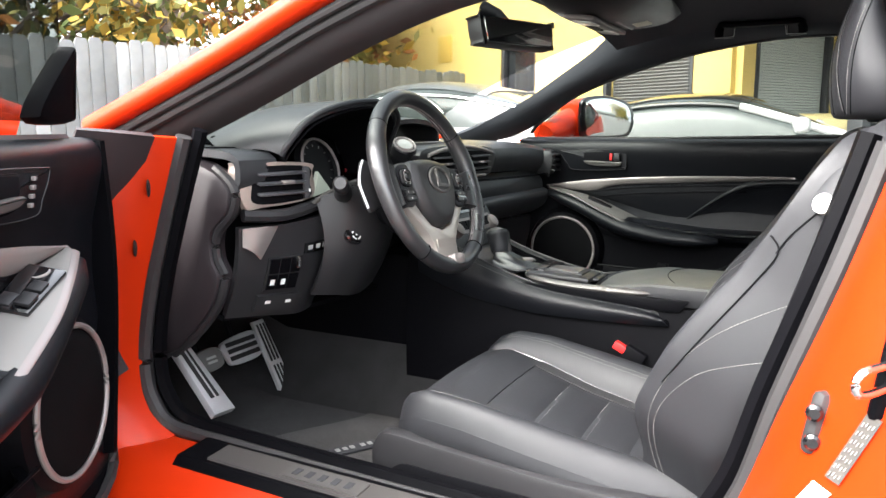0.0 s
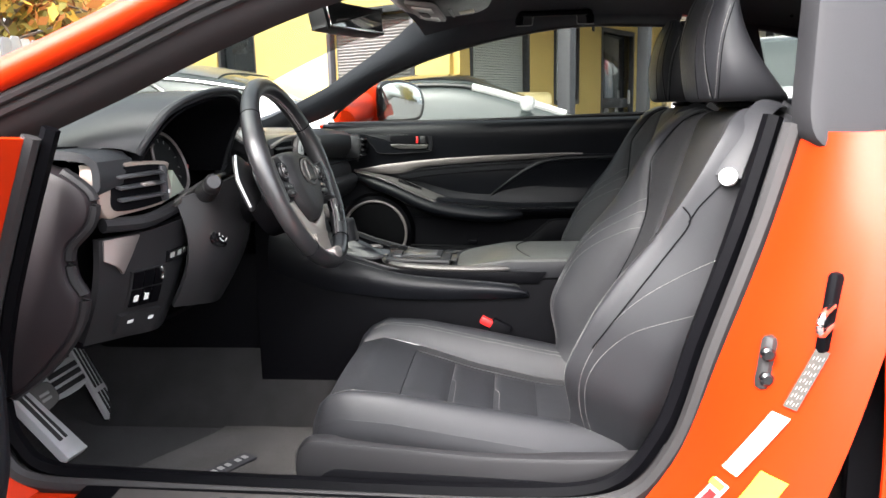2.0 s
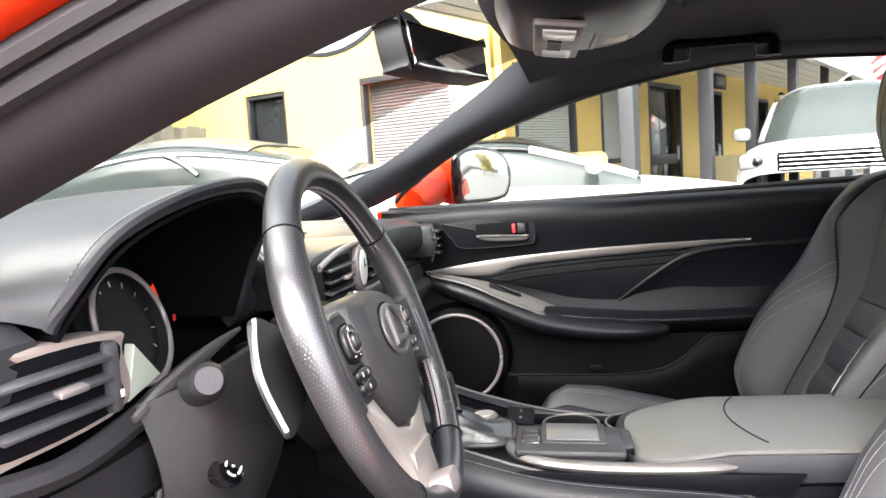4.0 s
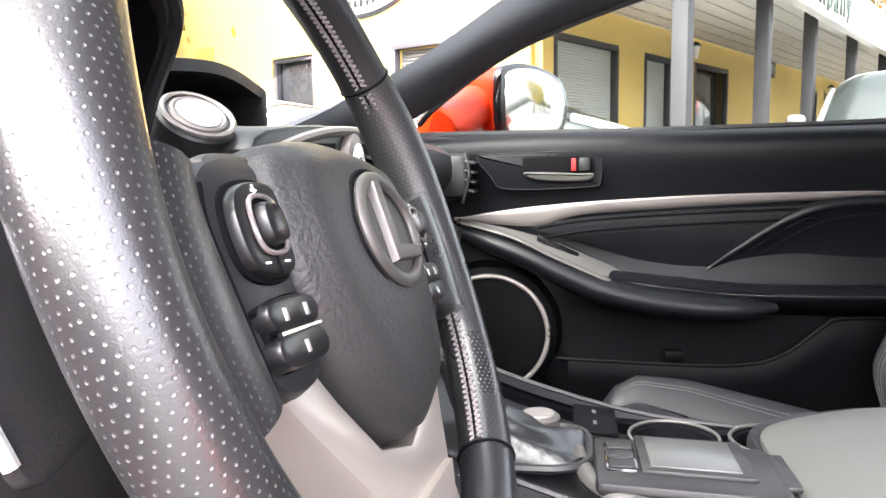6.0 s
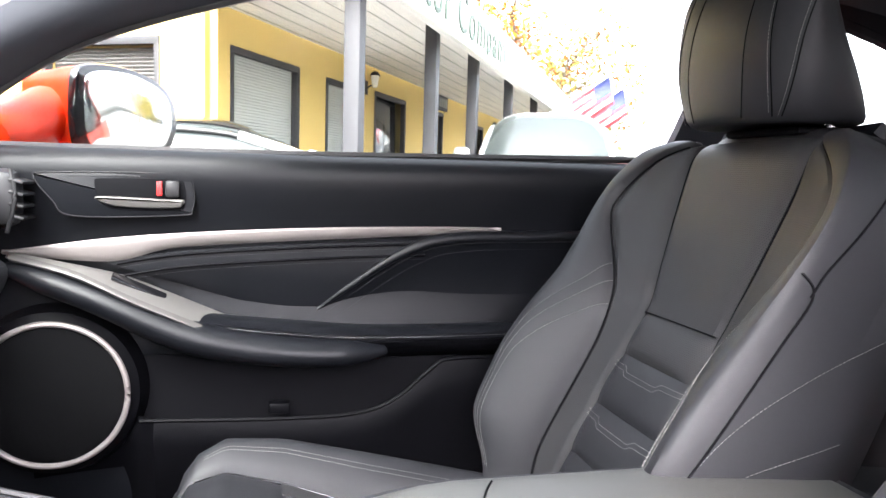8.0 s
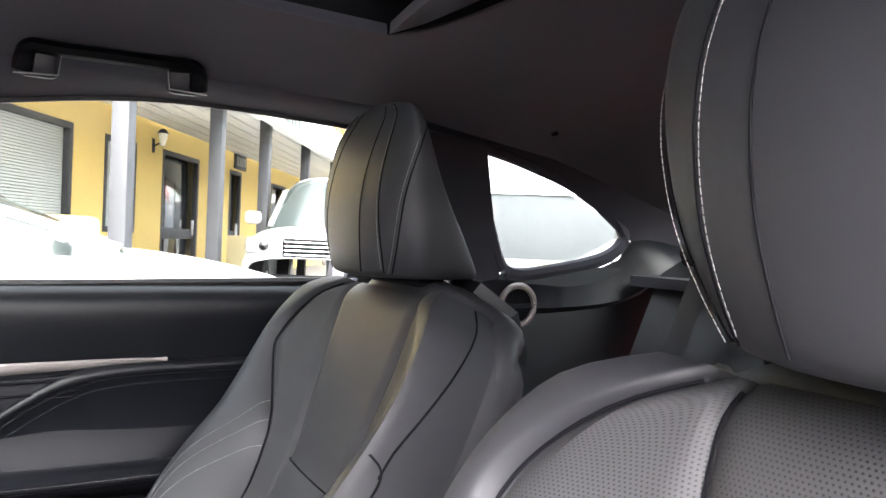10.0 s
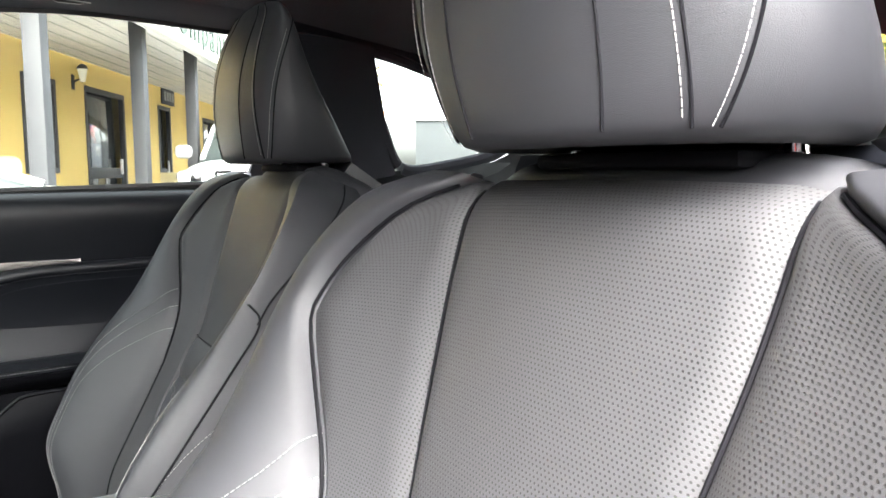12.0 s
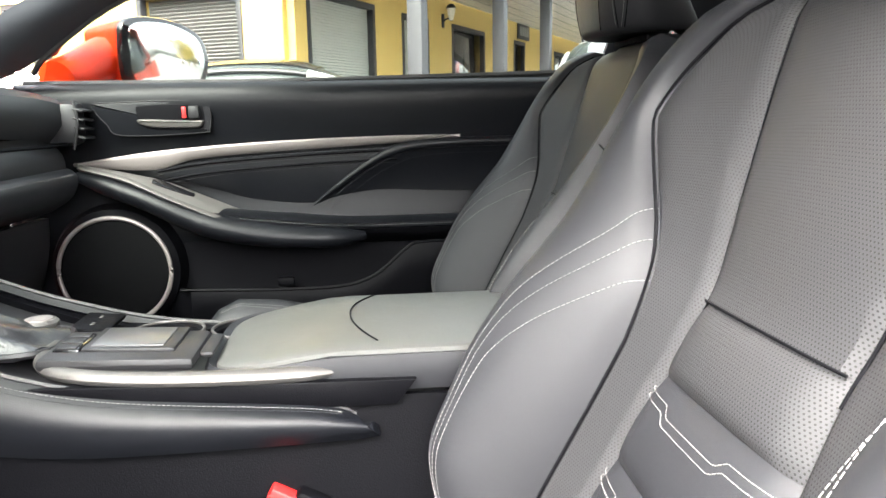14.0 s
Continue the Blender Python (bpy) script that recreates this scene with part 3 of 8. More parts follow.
jamb_patch(0.195, 0.29, 0.64, 0.70, 0.085, YELLOWSTICK, "yellow_sticker", "plain yellow sticker")
INKGREY = mat("label_print", (0.28, 0.28, 0.29), 0.7)
lab = jamb_patch(0.25, 0.415, 0.44, 0.60, 0.058, PAPER, "tyre_label", "white label with grey print bars")
for k, (a, w) in enumerate(((0.06, 0.04), (0.16, 0.30), (0.50, 0.12), (0.66, 0.26))):
    jamb_patch(0.25 + 0.165 * a, 0.25 + 0.165 * (a + w), 0.44 + 0.16 * a, 0.44 + 0.16 * (a + w), 0.028, INKGREY, "print_bar", out=0.0125, parent=lab)
warn = jamb_patch(0.14, 0.22, 0.37, 0.43, 0.055, PAPER, "warning_label", "small white warning label")
jamb_patch(0.155, 0.190, 0.385, 0.41, 0.030, REDPLASTIC, "print_bar", out=0.0125, parent=warn)
jamb_patch(0.20, 0.218, 0.40, 0.415, 0.05, YELLOWSTICK, "print_bar", out=0.0125, parent=warn)
FOILMARK = mat("dull_foil_print", (0.22, 0.21, 0.20), 0.6)
idl = jamb_patch(0.435, 0.565, 0.63, 0.69, 0.042, mat("dark_label", (0.06, 0.055, 0.05), 0.5), "id_label", "dark foil label with pale print bars")
for r in range(4):
    for k in range(7):
        a = 0.05 + 0.13 * k + 0.02 * (r % 2)
        jamb_patch(0.435 + 0.13 * a, 0.435 + 0.13 * (a + 0.06), 0.605 + 0.06 * a + 0.017 * r, 0.605 + 0.06 * (a + 0.085) + 0.017 * r, 0.0026, FOILMARK, "print_bar", out=0.0125, parent=idl)
lp = on_jamb(0.50, 0.38, 0.0)
lat = Shape().box(lp, (0.022, 0.034, 0.075), 0.010, (12, 0, 40))
latch = part("buffer_switch", lat, RUBBER, car, "black rubber door buffer")
for k in (-1, 1):
    part("knob", Shape().lathe([(0.0095, 0), (0.0095, 0.008), (0.006, 0.012)], lambda a, b, hh, k=k: (lp[0] - 0.014 - hh * 0.7, lp[1] + 0.008 + a, lp[2] + 0.017 * k + b), 12), GLOSS, latch)
sp = on_jamb(0.64, 0.66, 0.0)
stk = part("striker", Shape().box(sp, (0.016, 0.034, 0.105), 0.010, (10, 0, 35)), PLASTIC, car, "door striker with a bright steel loop")
part("striker_loop", Shape().tube(curve([sp + (-0.01, 0.005, 0.012), sp + (-0.045, 0.03, 0.010), sp + (-0.052, 0.036, -0.002), sp + (-0.045, 0.03, -0.014), sp + (-0.01, 0.005, -0.012)], 16), 0.0045, 8), CHROME, stk)
GREYTRIM = mat("grey_garnish", (0.020, 0.020, 0.022), 0.62, bump=0.1, spec=0.14)
gar = Shape().prism(curve([(-0.795, 0.935), (-0.825, 0.90), (-0.885, 0.865), (-0.915, 0.87), (-0.93, 0.93), (-0.935, 1.08), (-0.90, 1.20), (-0.845, 1.20), (-0.805, 1.02)], 36, True), lambda a, b, d: (-0.83 + d + (b - 0.9) * 0.42, a, b), 0.05, -0.012, 0.012)
part("pillar_garnish", gar, GREYTRIM, car, "grey plastic pillar garnish")
part("quarter_frame", Shape().sheet(between([(-0.825, -0.925, 0.955), (-0.79, -1.05, 1.0)], [(-0.72, -0.90, 1.19), (-0.72, -1.05, 1.20)]), 4, 4, 0.012), GREYTRIM, car)

# overhead console, grab handle, coat hook
oc = thing("overhead_console", "black roof console with silver lamp panel and a cream plate", "console", (0.115, -0.235, 1.254))


def roof_pod(u, v):
    s, q = 2 * u - 1, 2 * v - 1
    k = max(0.0, 1 - abs(s) ** 3) ** 0.5 * max(0.0, 1 - abs(q) ** 3) ** 0.5
    return (0.27 * s, -0.135 * q * (1 - 0.15 * s * s), 0.008 - 0.052 * k)


part("housing", Shape(face=(0, 0, -1)).sheet(roof_pod, 28, 18, 0.015), PLASTIC_MID, oc)
LAMP = mat("lamp_lens", (0.85, 0.85, 0.80), 0.2)
pn = part("lamp_panel", Shape().box((-0.01, 0.035, -0.044), (0.30, 0.075, 0.012), 0.005, (8, 0, 0)), SILVER, oc, "silver lamp and switch panel")
for x in (-0.10, 0.085):
    part("reading_lamp", Shape().box((x, 0.035, -0.0505), (0.075, 0.048, 0.006), 0.004, (8, 0, 0)), LAMP, pn, "frosted reading lamp")
for k in range(4):
    part("button", Shape().box((-0.042 + 0.023 * k, 0.04, -0.0515), (0.018, 0.022, 0.005), 0.002, (8, 0, 0)), PLASTIC_MID, pn)
part("slot", Shape().box((0.03, -0.025, -0.0445), (0.15, 0.008, 0.006), 0.002), GREYMARK, oc)
part("card", Shape().box((0.05, -0.062, -0.0405), (0.060, 0.038, 0.004), 0.001, (-8, 0, 0)), mat("cream_plate", (0.62, 0.58, 0.46), 0.6), oc, "cream plate")

grab = thing("grab_handle", "black folding grab handle with pale edge lines", "handle", (0.502, -0.54, 1.226))
arc = [(0.0, 0.105, -0.015), (-0.012, 0.098, 0.012), (-0.018, 0.06, 0.012), (-0.018, -0.06, 0.012), (-0.012, -0.098, 0.012), (0.0, -0.105, -0.015)]
part("bar", Shape().tube(curve(arc, 36), 0.0125, 8, flat=0.8), PLASTIC, grab)
for y in (0.088, -0.088):
    part("mount", Shape().box((0.004, y, 0.0), (0.02, 0.045, 0.045), 0.008, (0, -20, 0)), PLASTIC_MID, grab)
edge = [(-0.012, 0.115, -0.022), (-0.014, 0.066, -0.020), (-0.022, 0.062, 0.008), (-0.022, -0.062, 0.008), (-0.014, -0.066, -0.020), (-0.012, -0.115, -0.022)]
part("edge_line", Shape().tube(np.array(edge), 0.0012, 5), GREYMARK, grab)
hook = thing("coat_hook", "small black coat hook", "hook", (0.465, -1.2, 1.222))
part("base", Shape().box((0, 0, 0), (0.03, 0.022, 0.03), 0.006), PLASTIC, hook)
part("claw", Shape().tube(curve([(-0.01, 0, 0.0), (-0.022, 0, -0.02), (-0.03, 0, -0.018)], 10), 0.004, 6), PLASTIC, hook)

# inner mirror
rvm = thing("rear_view_mirror", "black rear-view mirror hung from the windscreen", "mirror", (0.0, -0.030, 1.187))
outline = curve([(-0.131, 0.024), (-0.115, 0.032), (0.118, 0.032), (0.132, 0.022), (0.126, -0.024), (0.108, -0.032), (-0.110, -0.032), (-0.126, -0.024)], 40, True)
mput = lambda a, b, d: tuple(Euler((radians(-8), 0, radians(-21))).to_matrix() @ Vector((a, -d, b)))
body = part("housing", Shape().prism(outline, mput, -0.032, 0.012, 0.010), PLASTIC_MID, rvm)
part("mirror_glass", Shape().prism(outline * 0.90, mput, 0.010, 0.0145, 0.002), MIRROR, rvm, "mirror glass")
part("stem", Shape().tube([(0, 0.02, 0.02), (0.0, 0.05, 0.05), (0.0, 0.09, 0.066)], [0.012, 0.014, 0.020], 10), PLASTIC, rvm)
# round tweeter in the far rear side panel
twp = lambda a, b, hh: (0.612 - hh, -1.25 + a, 0.904 + b)
tws = part("rear_speaker", Shape().lathe([(0.036, -0.02), (0.036, 0.004), (0.0, 0.005)], twp, 28), DARK, car, "small round rear speaker with a silver ring")
part("speaker_ring", Shape().tube([twp(0.037 * math.cos(TAU * k / 36), 0.037 * math.sin(TAU * k / 36), 0.008) for k in range(36)], 0.006, 8, True), SILVER, tws)

# ---- doors: drawn for the far side, mirrored and swung open for the driver's ----
def build_door(name, label, tf, place, driver):
    door = thing(name, label, "car door")
    door.matrix_basis = place
    S = lambda: Shape(tf, (-1, 0, 0.5))
    yz = lambda x: (lambda a, b, d: (x - d, a, b))
    # inner skin: rolls from the belt in to the padded middle and out again below
    prof = [(0.926, 0.742), (0.929, 0.722), (0.920, 0.702), (0.895, 0.693), (0.86, 0.700), (0.82, 0.712), (0.78, 0.722), (0.70, 0.728), (0.62, 0.722), (0.56, 0.735), (0.50, 0.728), (0.40, 0.722), (0.34, 0.735)]
    pf = along([(x, z) for z, x in prof])

    def skin(u, v):
        x, z = pf(v)
        y = (0.30 if driver else 0.235) - (1.23 if driver else 1.165) * u
        k = 0.02 * ((y + 0.35) / 0.6) ** 2
        return (x + k * 0.6, y + 0.03 * (0.9 - z) * (1 if u < 0.5 else -1) * abs(2 * u - 1), z + 0.010 * max(0, u - 0.5) - 0.003)

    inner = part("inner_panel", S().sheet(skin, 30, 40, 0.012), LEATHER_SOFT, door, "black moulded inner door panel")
    frame_ = Shape(tf, (1, 0, 0)).sheet(lambda u, v: (lerp(v, [0, 0.5, 1], [0.79, 0.905, 0.89]), 0.26 - 1.20 * u, 0.925 - 0.66 * v + 0.01 * u), 12, 14, 0.02, True)
    part("outer_skin", frame_, ORANGE, door, "orange painted outer skin")
    edge = [(0.775, 0.245, 0.88), (0.80, 0.25, 0.70), (0.80, 0.25, 0.45), (0.79, 0.20, 0.31), (0.79, -0.3, 0.29), (0.79, -0.86, 0.31), (0.80, -0.945, 0.5), (0.79, -0.955, 0.75), (0.77, -0.95, 0.89)]
    if driver:
        edge = [(p[0], p[1] + (0.06 if p[1] > 0 else 0), p[2]) for p in edge]
        part("end_panel", Shape(tf, (0, 1, 0)).sheet(between([(0.705, 0.295, 0.92), (0.70, 0.30, 0.70), (0.715, 0.28, 0.38)], [(0.86, 0.33, 0.92), (0.88, 0.335, 0.70), (0.88, 0.30, 0.36)]), 10, 4, 0.012), PLASTIC, door, "black door end panel")
    part("door_rim", S().tube(curve(edge, 50), 0.050, 8), PLASTIC, door)
    part("rim_seal", S().tube(curve([(p[0] - 0.055, p[1] * 0.99, p[2]) for p in edge], 50), 0.010, 6), RUBBER, door)
    part("belt_strip", S().tube(curve([(0.735, 0.22, 0.925), (0.730, -0.3, 0.926), (0.735, -0.925, 0.938)], 20), 0.007, 6), RUBBER, door)
    # handle
    bez = curve([(0.085, 0.880), (0.06, 0.887), (-0.12, 0.890), (-0.142, 0.878), (-0.142, 0.835), (-0.12, 0.825), (0.03, 0.822), (0.06, 0.845)], 48, True)
    hx = 0.702
    hb = part("handle_bezel", S().prism(bez, yz(hx), 0.0, 0.0055, 0.0045), LEATHER_SOFT, door)
    rec = curve([(0.0, 0.873), (-0.02, 0.880), (-0.115, 0.880), (-0.130, 0.870), (-0.130, 0.843), (-0.115, 0.833), (-0.02, 0.835)], 36, True)
    part("recess", S().prism(rec, yz(hx - 0.004), 0.0, 0.0022, 0.0005), DARK, hb)
    part("bezel_groove", S().tube([(hx - 0.0052, a, b) for a, b in bez * 0.985 + np.array((-0.0006, 0.0128))], 0.0010, 5, True), PLASTIC_MID, hb)
    lev = curve([(-0.004, 0.853), (-0.10, 0.850), (-0.127, 0.850), (-0.127, 0.842), (-0.11, 0.836), (-0.03, 0.838)], 30, True)
    part("handle", S().prism(lev, yz(hx - 0.005), 0.0, 0.011, 0.0045), GREYSAT, door, "satin silver door handle")
    if not driver:
        part("lock_flag", S().box((hx - 0.010, -0.093, 0.866), (0.006, 0.008, 0.022), 0.001), REDPLASTIC, door, "red lock indicator")
    part("lock_lever", S().box((hx - 0.010, -0.112, 0.866), (0.012, 0.022, 0.026), 0.005), PLASTIC_MID, door)
    # silver strip
    top = along([(0.13, 0.768), (-0.02, 0.789), (-0.19, 0.802), (-0.37, 0.810), (-0.60, 0.8135), (-0.645, 0.808)])
    low = along([(0.13, 0.762), (-0.02, 0.752), (-0.11, 0.773), (-0.28, 0.785), (-0.46, 0.7945), (-0.60, 0.802), (-0.645, 0.8065)])

    def strip(u, v):
        a, b = top(u), low(u)
        q = a * (1 - v) + b * v
        return (0.702 - 0.005 * math.sin(math.pi * v) ** 0.4 + 0.008 * v, q[0], q[1])

    part("trim_strip", S().sheet(strip, 40, 6, 0.006), SILVER, door, "satin silver trim strip")
    # arm panel that tips up from the strip to the arm's edge
    pa, pb = [(0.708, 0.125, 0.764), (0.715, -0.02, 0.735), (0.72, -0.12, 0.695), (0.715, -0.22, 0.652)], [(0.688, 0.115, 0.764), (0.655, 0.02, 0.742), (0.640, -0.06, 0.706), (0.638, -0.165, 0.660)]
    # one silver trim; the passenger's panel and edge are coloured darker as shaded
    part("arm_panel", S().sheet(between(pa, pb, (0, 0, 0.004)), 20, 6, 0.008), mat("satin_silver_arm", (0.21, 0.203, 0.192), 0.5, 0.4, var=0.03) if driver else mat("satin_silver_arm_shaded", (0.15, 0.143, 0.138), 0.4, 0.45), door)
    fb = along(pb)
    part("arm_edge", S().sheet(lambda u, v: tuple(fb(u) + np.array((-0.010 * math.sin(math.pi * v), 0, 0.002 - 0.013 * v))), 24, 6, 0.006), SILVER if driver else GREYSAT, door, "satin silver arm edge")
    # armrest
    mid = along([(0.685, 0.12, 0.745), (0.662, 0.0, 0.705), (0.652, -0.14, 0.645), (0.650, -0.28, 0.618), (0.655, -0.40, 0.612), (0.668, -0.44, 0.612)])
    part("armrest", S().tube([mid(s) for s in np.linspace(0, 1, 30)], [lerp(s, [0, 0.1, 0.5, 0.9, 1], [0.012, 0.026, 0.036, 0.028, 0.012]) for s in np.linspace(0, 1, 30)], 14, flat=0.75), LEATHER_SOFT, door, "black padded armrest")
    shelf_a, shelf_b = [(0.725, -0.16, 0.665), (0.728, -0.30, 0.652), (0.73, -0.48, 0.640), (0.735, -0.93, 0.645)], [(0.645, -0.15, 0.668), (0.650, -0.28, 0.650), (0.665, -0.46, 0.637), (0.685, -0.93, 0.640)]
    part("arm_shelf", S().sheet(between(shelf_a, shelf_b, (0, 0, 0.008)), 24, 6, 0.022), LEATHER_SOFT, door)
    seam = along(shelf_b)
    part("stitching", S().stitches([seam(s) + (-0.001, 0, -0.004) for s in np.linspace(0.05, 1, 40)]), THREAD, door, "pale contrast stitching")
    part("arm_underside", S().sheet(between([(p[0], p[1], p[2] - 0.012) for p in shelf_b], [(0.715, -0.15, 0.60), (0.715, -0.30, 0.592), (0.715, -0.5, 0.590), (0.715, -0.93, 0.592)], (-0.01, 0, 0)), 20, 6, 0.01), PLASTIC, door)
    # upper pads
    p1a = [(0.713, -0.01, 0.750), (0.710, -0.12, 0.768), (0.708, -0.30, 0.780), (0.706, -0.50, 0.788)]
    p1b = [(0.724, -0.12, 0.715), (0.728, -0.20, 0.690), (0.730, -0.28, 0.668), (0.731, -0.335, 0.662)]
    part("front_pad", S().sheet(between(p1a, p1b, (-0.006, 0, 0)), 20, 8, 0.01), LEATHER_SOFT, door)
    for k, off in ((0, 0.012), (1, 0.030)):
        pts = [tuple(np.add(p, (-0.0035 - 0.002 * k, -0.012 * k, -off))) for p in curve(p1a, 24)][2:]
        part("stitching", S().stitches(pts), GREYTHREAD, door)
        # a dark bar draws the shade in the pad's crease
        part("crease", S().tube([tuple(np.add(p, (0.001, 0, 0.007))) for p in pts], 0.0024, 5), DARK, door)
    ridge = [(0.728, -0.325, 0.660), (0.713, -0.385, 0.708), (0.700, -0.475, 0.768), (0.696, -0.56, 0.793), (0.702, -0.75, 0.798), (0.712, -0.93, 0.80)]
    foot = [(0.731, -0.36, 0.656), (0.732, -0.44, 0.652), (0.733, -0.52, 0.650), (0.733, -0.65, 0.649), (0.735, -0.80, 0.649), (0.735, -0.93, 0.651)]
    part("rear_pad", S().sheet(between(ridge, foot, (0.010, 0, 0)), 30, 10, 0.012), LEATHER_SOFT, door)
    part("pad_ridge", S().tube(curve([(p[0] + 0.004, p[1], p[2]) for p in ridge], 40), [lerp(k / 40, [0, 0.25, 0.5, 1], [0.0015, 0.006, 0.011, 0.010]) for k in range(len(curve(ridge, 40)))], 10), LEATHER_SOFT, door)
    for off in (0.010, 0.024):
        pts = [tuple(np.add(p, (-0.004 + off * 0.25, -off * 0.8, -off * 0.9))) for p in curve(ridge, 40)][3:]
        part("stitching", S().stitches(pts), GREYTHREAD, door)
    # pocket and lower panel
    lip = [(0.10, 0.508), (-0.05, 0.509), (-0.28, 0.503), (-0.40, 0.507), (-0.465, 0.530), (-0.525, 0.580), (-0.56, 0.5935), (-0.70, 0.5945), (-0.93, 0.596)]
    lf = along(lip)
    part("lower_panel", S().sheet(lambda u, v: (lerp(v, [0, 0.12, 1], [0.672, 0.664, 0.71]) + 0.045 * min(1, max(0, (lf(u)[0] + 0.075) / 0.03)), lf(u)[0], lf(u)[1] * (1 - v) + 0.30 * v), 40, 10, 0.012), PLASTIC, door, "black plastic map pocket front")
    part("pocket_lip", S().tube([(0.672, *lf(s)) for s in np.linspace(0.155, 1, 60)], 0.0034, 6), PLASTIC, door)
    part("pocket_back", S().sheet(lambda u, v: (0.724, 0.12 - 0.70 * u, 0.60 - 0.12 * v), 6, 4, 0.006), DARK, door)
    part("pocket_clip", S().box((0.690, -0.275, 0.517), (0.02, 0.034, 0.018), 0.004), PLASTIC, door)
    # speaker
    ring = lambda a, b, d: (0.690 - d, 0.062 + a, 0.552 + b)
    spk = part("speaker", S().lathe([(0.103, 0.0), (0.103, 0.010), (0.09, 0.016), (0.0, 0.018)], ring, 48), mat("speaker_cloth", (0.004, 0.004, 0.0045), 0.9, spec=0.05, bump=1.0, bscale=900), door, "round speaker with a black mesh and bright ring")
    part("ring", S().tube([ring(0.109 * math.cos(TAU * k / 64), 0.109 * math.sin(TAU * k / 64), 0.012) for k in range(64)], 0.0046, 8, True), SILVER, spk)
    part("speaker_mount", S().lathe([(0.135, -0.03), (0.125, 0.0), (0.112, 0.008), (0.10, 0.006)], ring, 48), PLASTIC, spk)
    # window switch
    if not driver:
        part("window_switch", S().box((0.678, -0.065, 0.7165), (0.020, 0.085, 0.006), 0.003, (28, -22, 0)), GLOSS, door)
        for y in (-0.042, -0.054):
            part("switch_light", S().box((0.676, y, 0.7255 + (y + 0.042) * 0.5), (0.006, 0.005, 0.002), 0.0005, (28, -22, 0)), WHITE, door)
    else:
        sw = part("switch_plate", S().box((0.684, -0.025, 0.735), (0.052, 0.100, 0.008), 0.003, (22, -12, 0)), GLOSS, door, "black window switch plate")
        part("mirror_dial", S().lathe([(0.017, 0), (0.017, 0.003), (0.0145, 0.0045), (0.013, 0.003), (0.0, 0.003)], lambda a, b, hh: (0.688 + a, 0.008 + b, 0.748 + hh + 0.3 * b), 20), SILVER, sw)
        for dx in (-0.012, 0.012):
            part("window_button", S().box((0.684 + dx, -0.025, 0.739), (0.020, 0.022, 0.005), 0.002, (22, -12, 0)), PLASTIC_MID, sw)
            part("window_button", S().box((0.684 + dx, -0.055, 0.729), (0.020, 0.026, 0.006), 0.002, (22, -12, 0)), PLASTIC_MID, sw)
        for k in range(4):
            part("memory_button", S().box((hx - 0.010, 0.03 - 0.005 * k, 0.874 - 0.0115 * k), (0.006, 0.008, 0.006), 0.001), SILVER, door)
        part("sail_trim", S().prism(curve([(0.23, 0.95), (0.20, 0.985), (0.165, 1.045), (0.15, 1.05), (0.115, 0.955)], 24, True), lambda a, b, d: (0.75 - d - (b - 0.95) * 0.4, a, b), 0.0, 0.03, 0.008), PLASTIC, door)
        gl = S().sheet(between([(0.755, 0.14, 0.95), (0.75, -0.4, 0.955), (0.745, -0.92, 0.96)], [(0.70, 0.15, 1.06), (0.62, -0.10, 1.22), (0.58, -0.90, 1.26)]), 12, 6, 0.003)
        part("window", gl, TINT, door, "tinted side window")
    # outer mirror
    def m_put(a, b, d):
        k = 1.0 if d > -0.02 else 1 + 1.2 * (d + 0.02)
        return (0.945 + 0.84 * a * k - 0.54 * d, -0.007 - 0.54 * a * k - 0.84 * d, 1.0 + b * k)

    shell = curve([(-0.118, -0.066), (-0.125, 0.02), (-0.105, 0.064), (0.0, 0.073), (0.095, 0.048), (0.125, 0.0), (0.118, -0.045), (0.08, -0.074), (-0.07, -0.078)], 54, True)
    mir = part("door_mirror", S().prism(shell, m_put, -0.13, -0.003, 0.012), ORANGE, door, "orange door mirror with a black rim")
    part("mirror_rim", S().prism(shell * 1.012, m_put, -0.008, 0.008, 0.006), GLOSS, mir)
    part("mirror_glass", S().prism(shell * 0.87, m_put, 0.006, 0.0095, 0.002), MIRROR, mir, "mirror glass")
    part("mirror_foot", S().tube(curve([(0.785, 0.175, 0.935), (0.84, 0.145, 0.955), (0.90, 0.11, 0.985)], 12), [lerp(k / 12, [0, 1], [0.050, 0.062]) for k in range(len(curve([(0.785, 0.175, 0.935), (0.84, 0.145, 0.955), (0.90, 0.11, 0.985)], 12)))], 16, flat=0.8), ORANGE, mir)
    return door


build_door("passenger_door", "closed coupe door with black padded panel and silver trim", None, Matrix(), False)
HX, HY, SWING = -0.78, 0.45, 61.0
build_door("driver_door", "open coupe door with silver arm panel and round speaker", lambda p: (2 * CX - p[0] - HX, p[1] - HY, p[2]), pose(HX, HY, 0.02, 0, 0, -SWING), True)

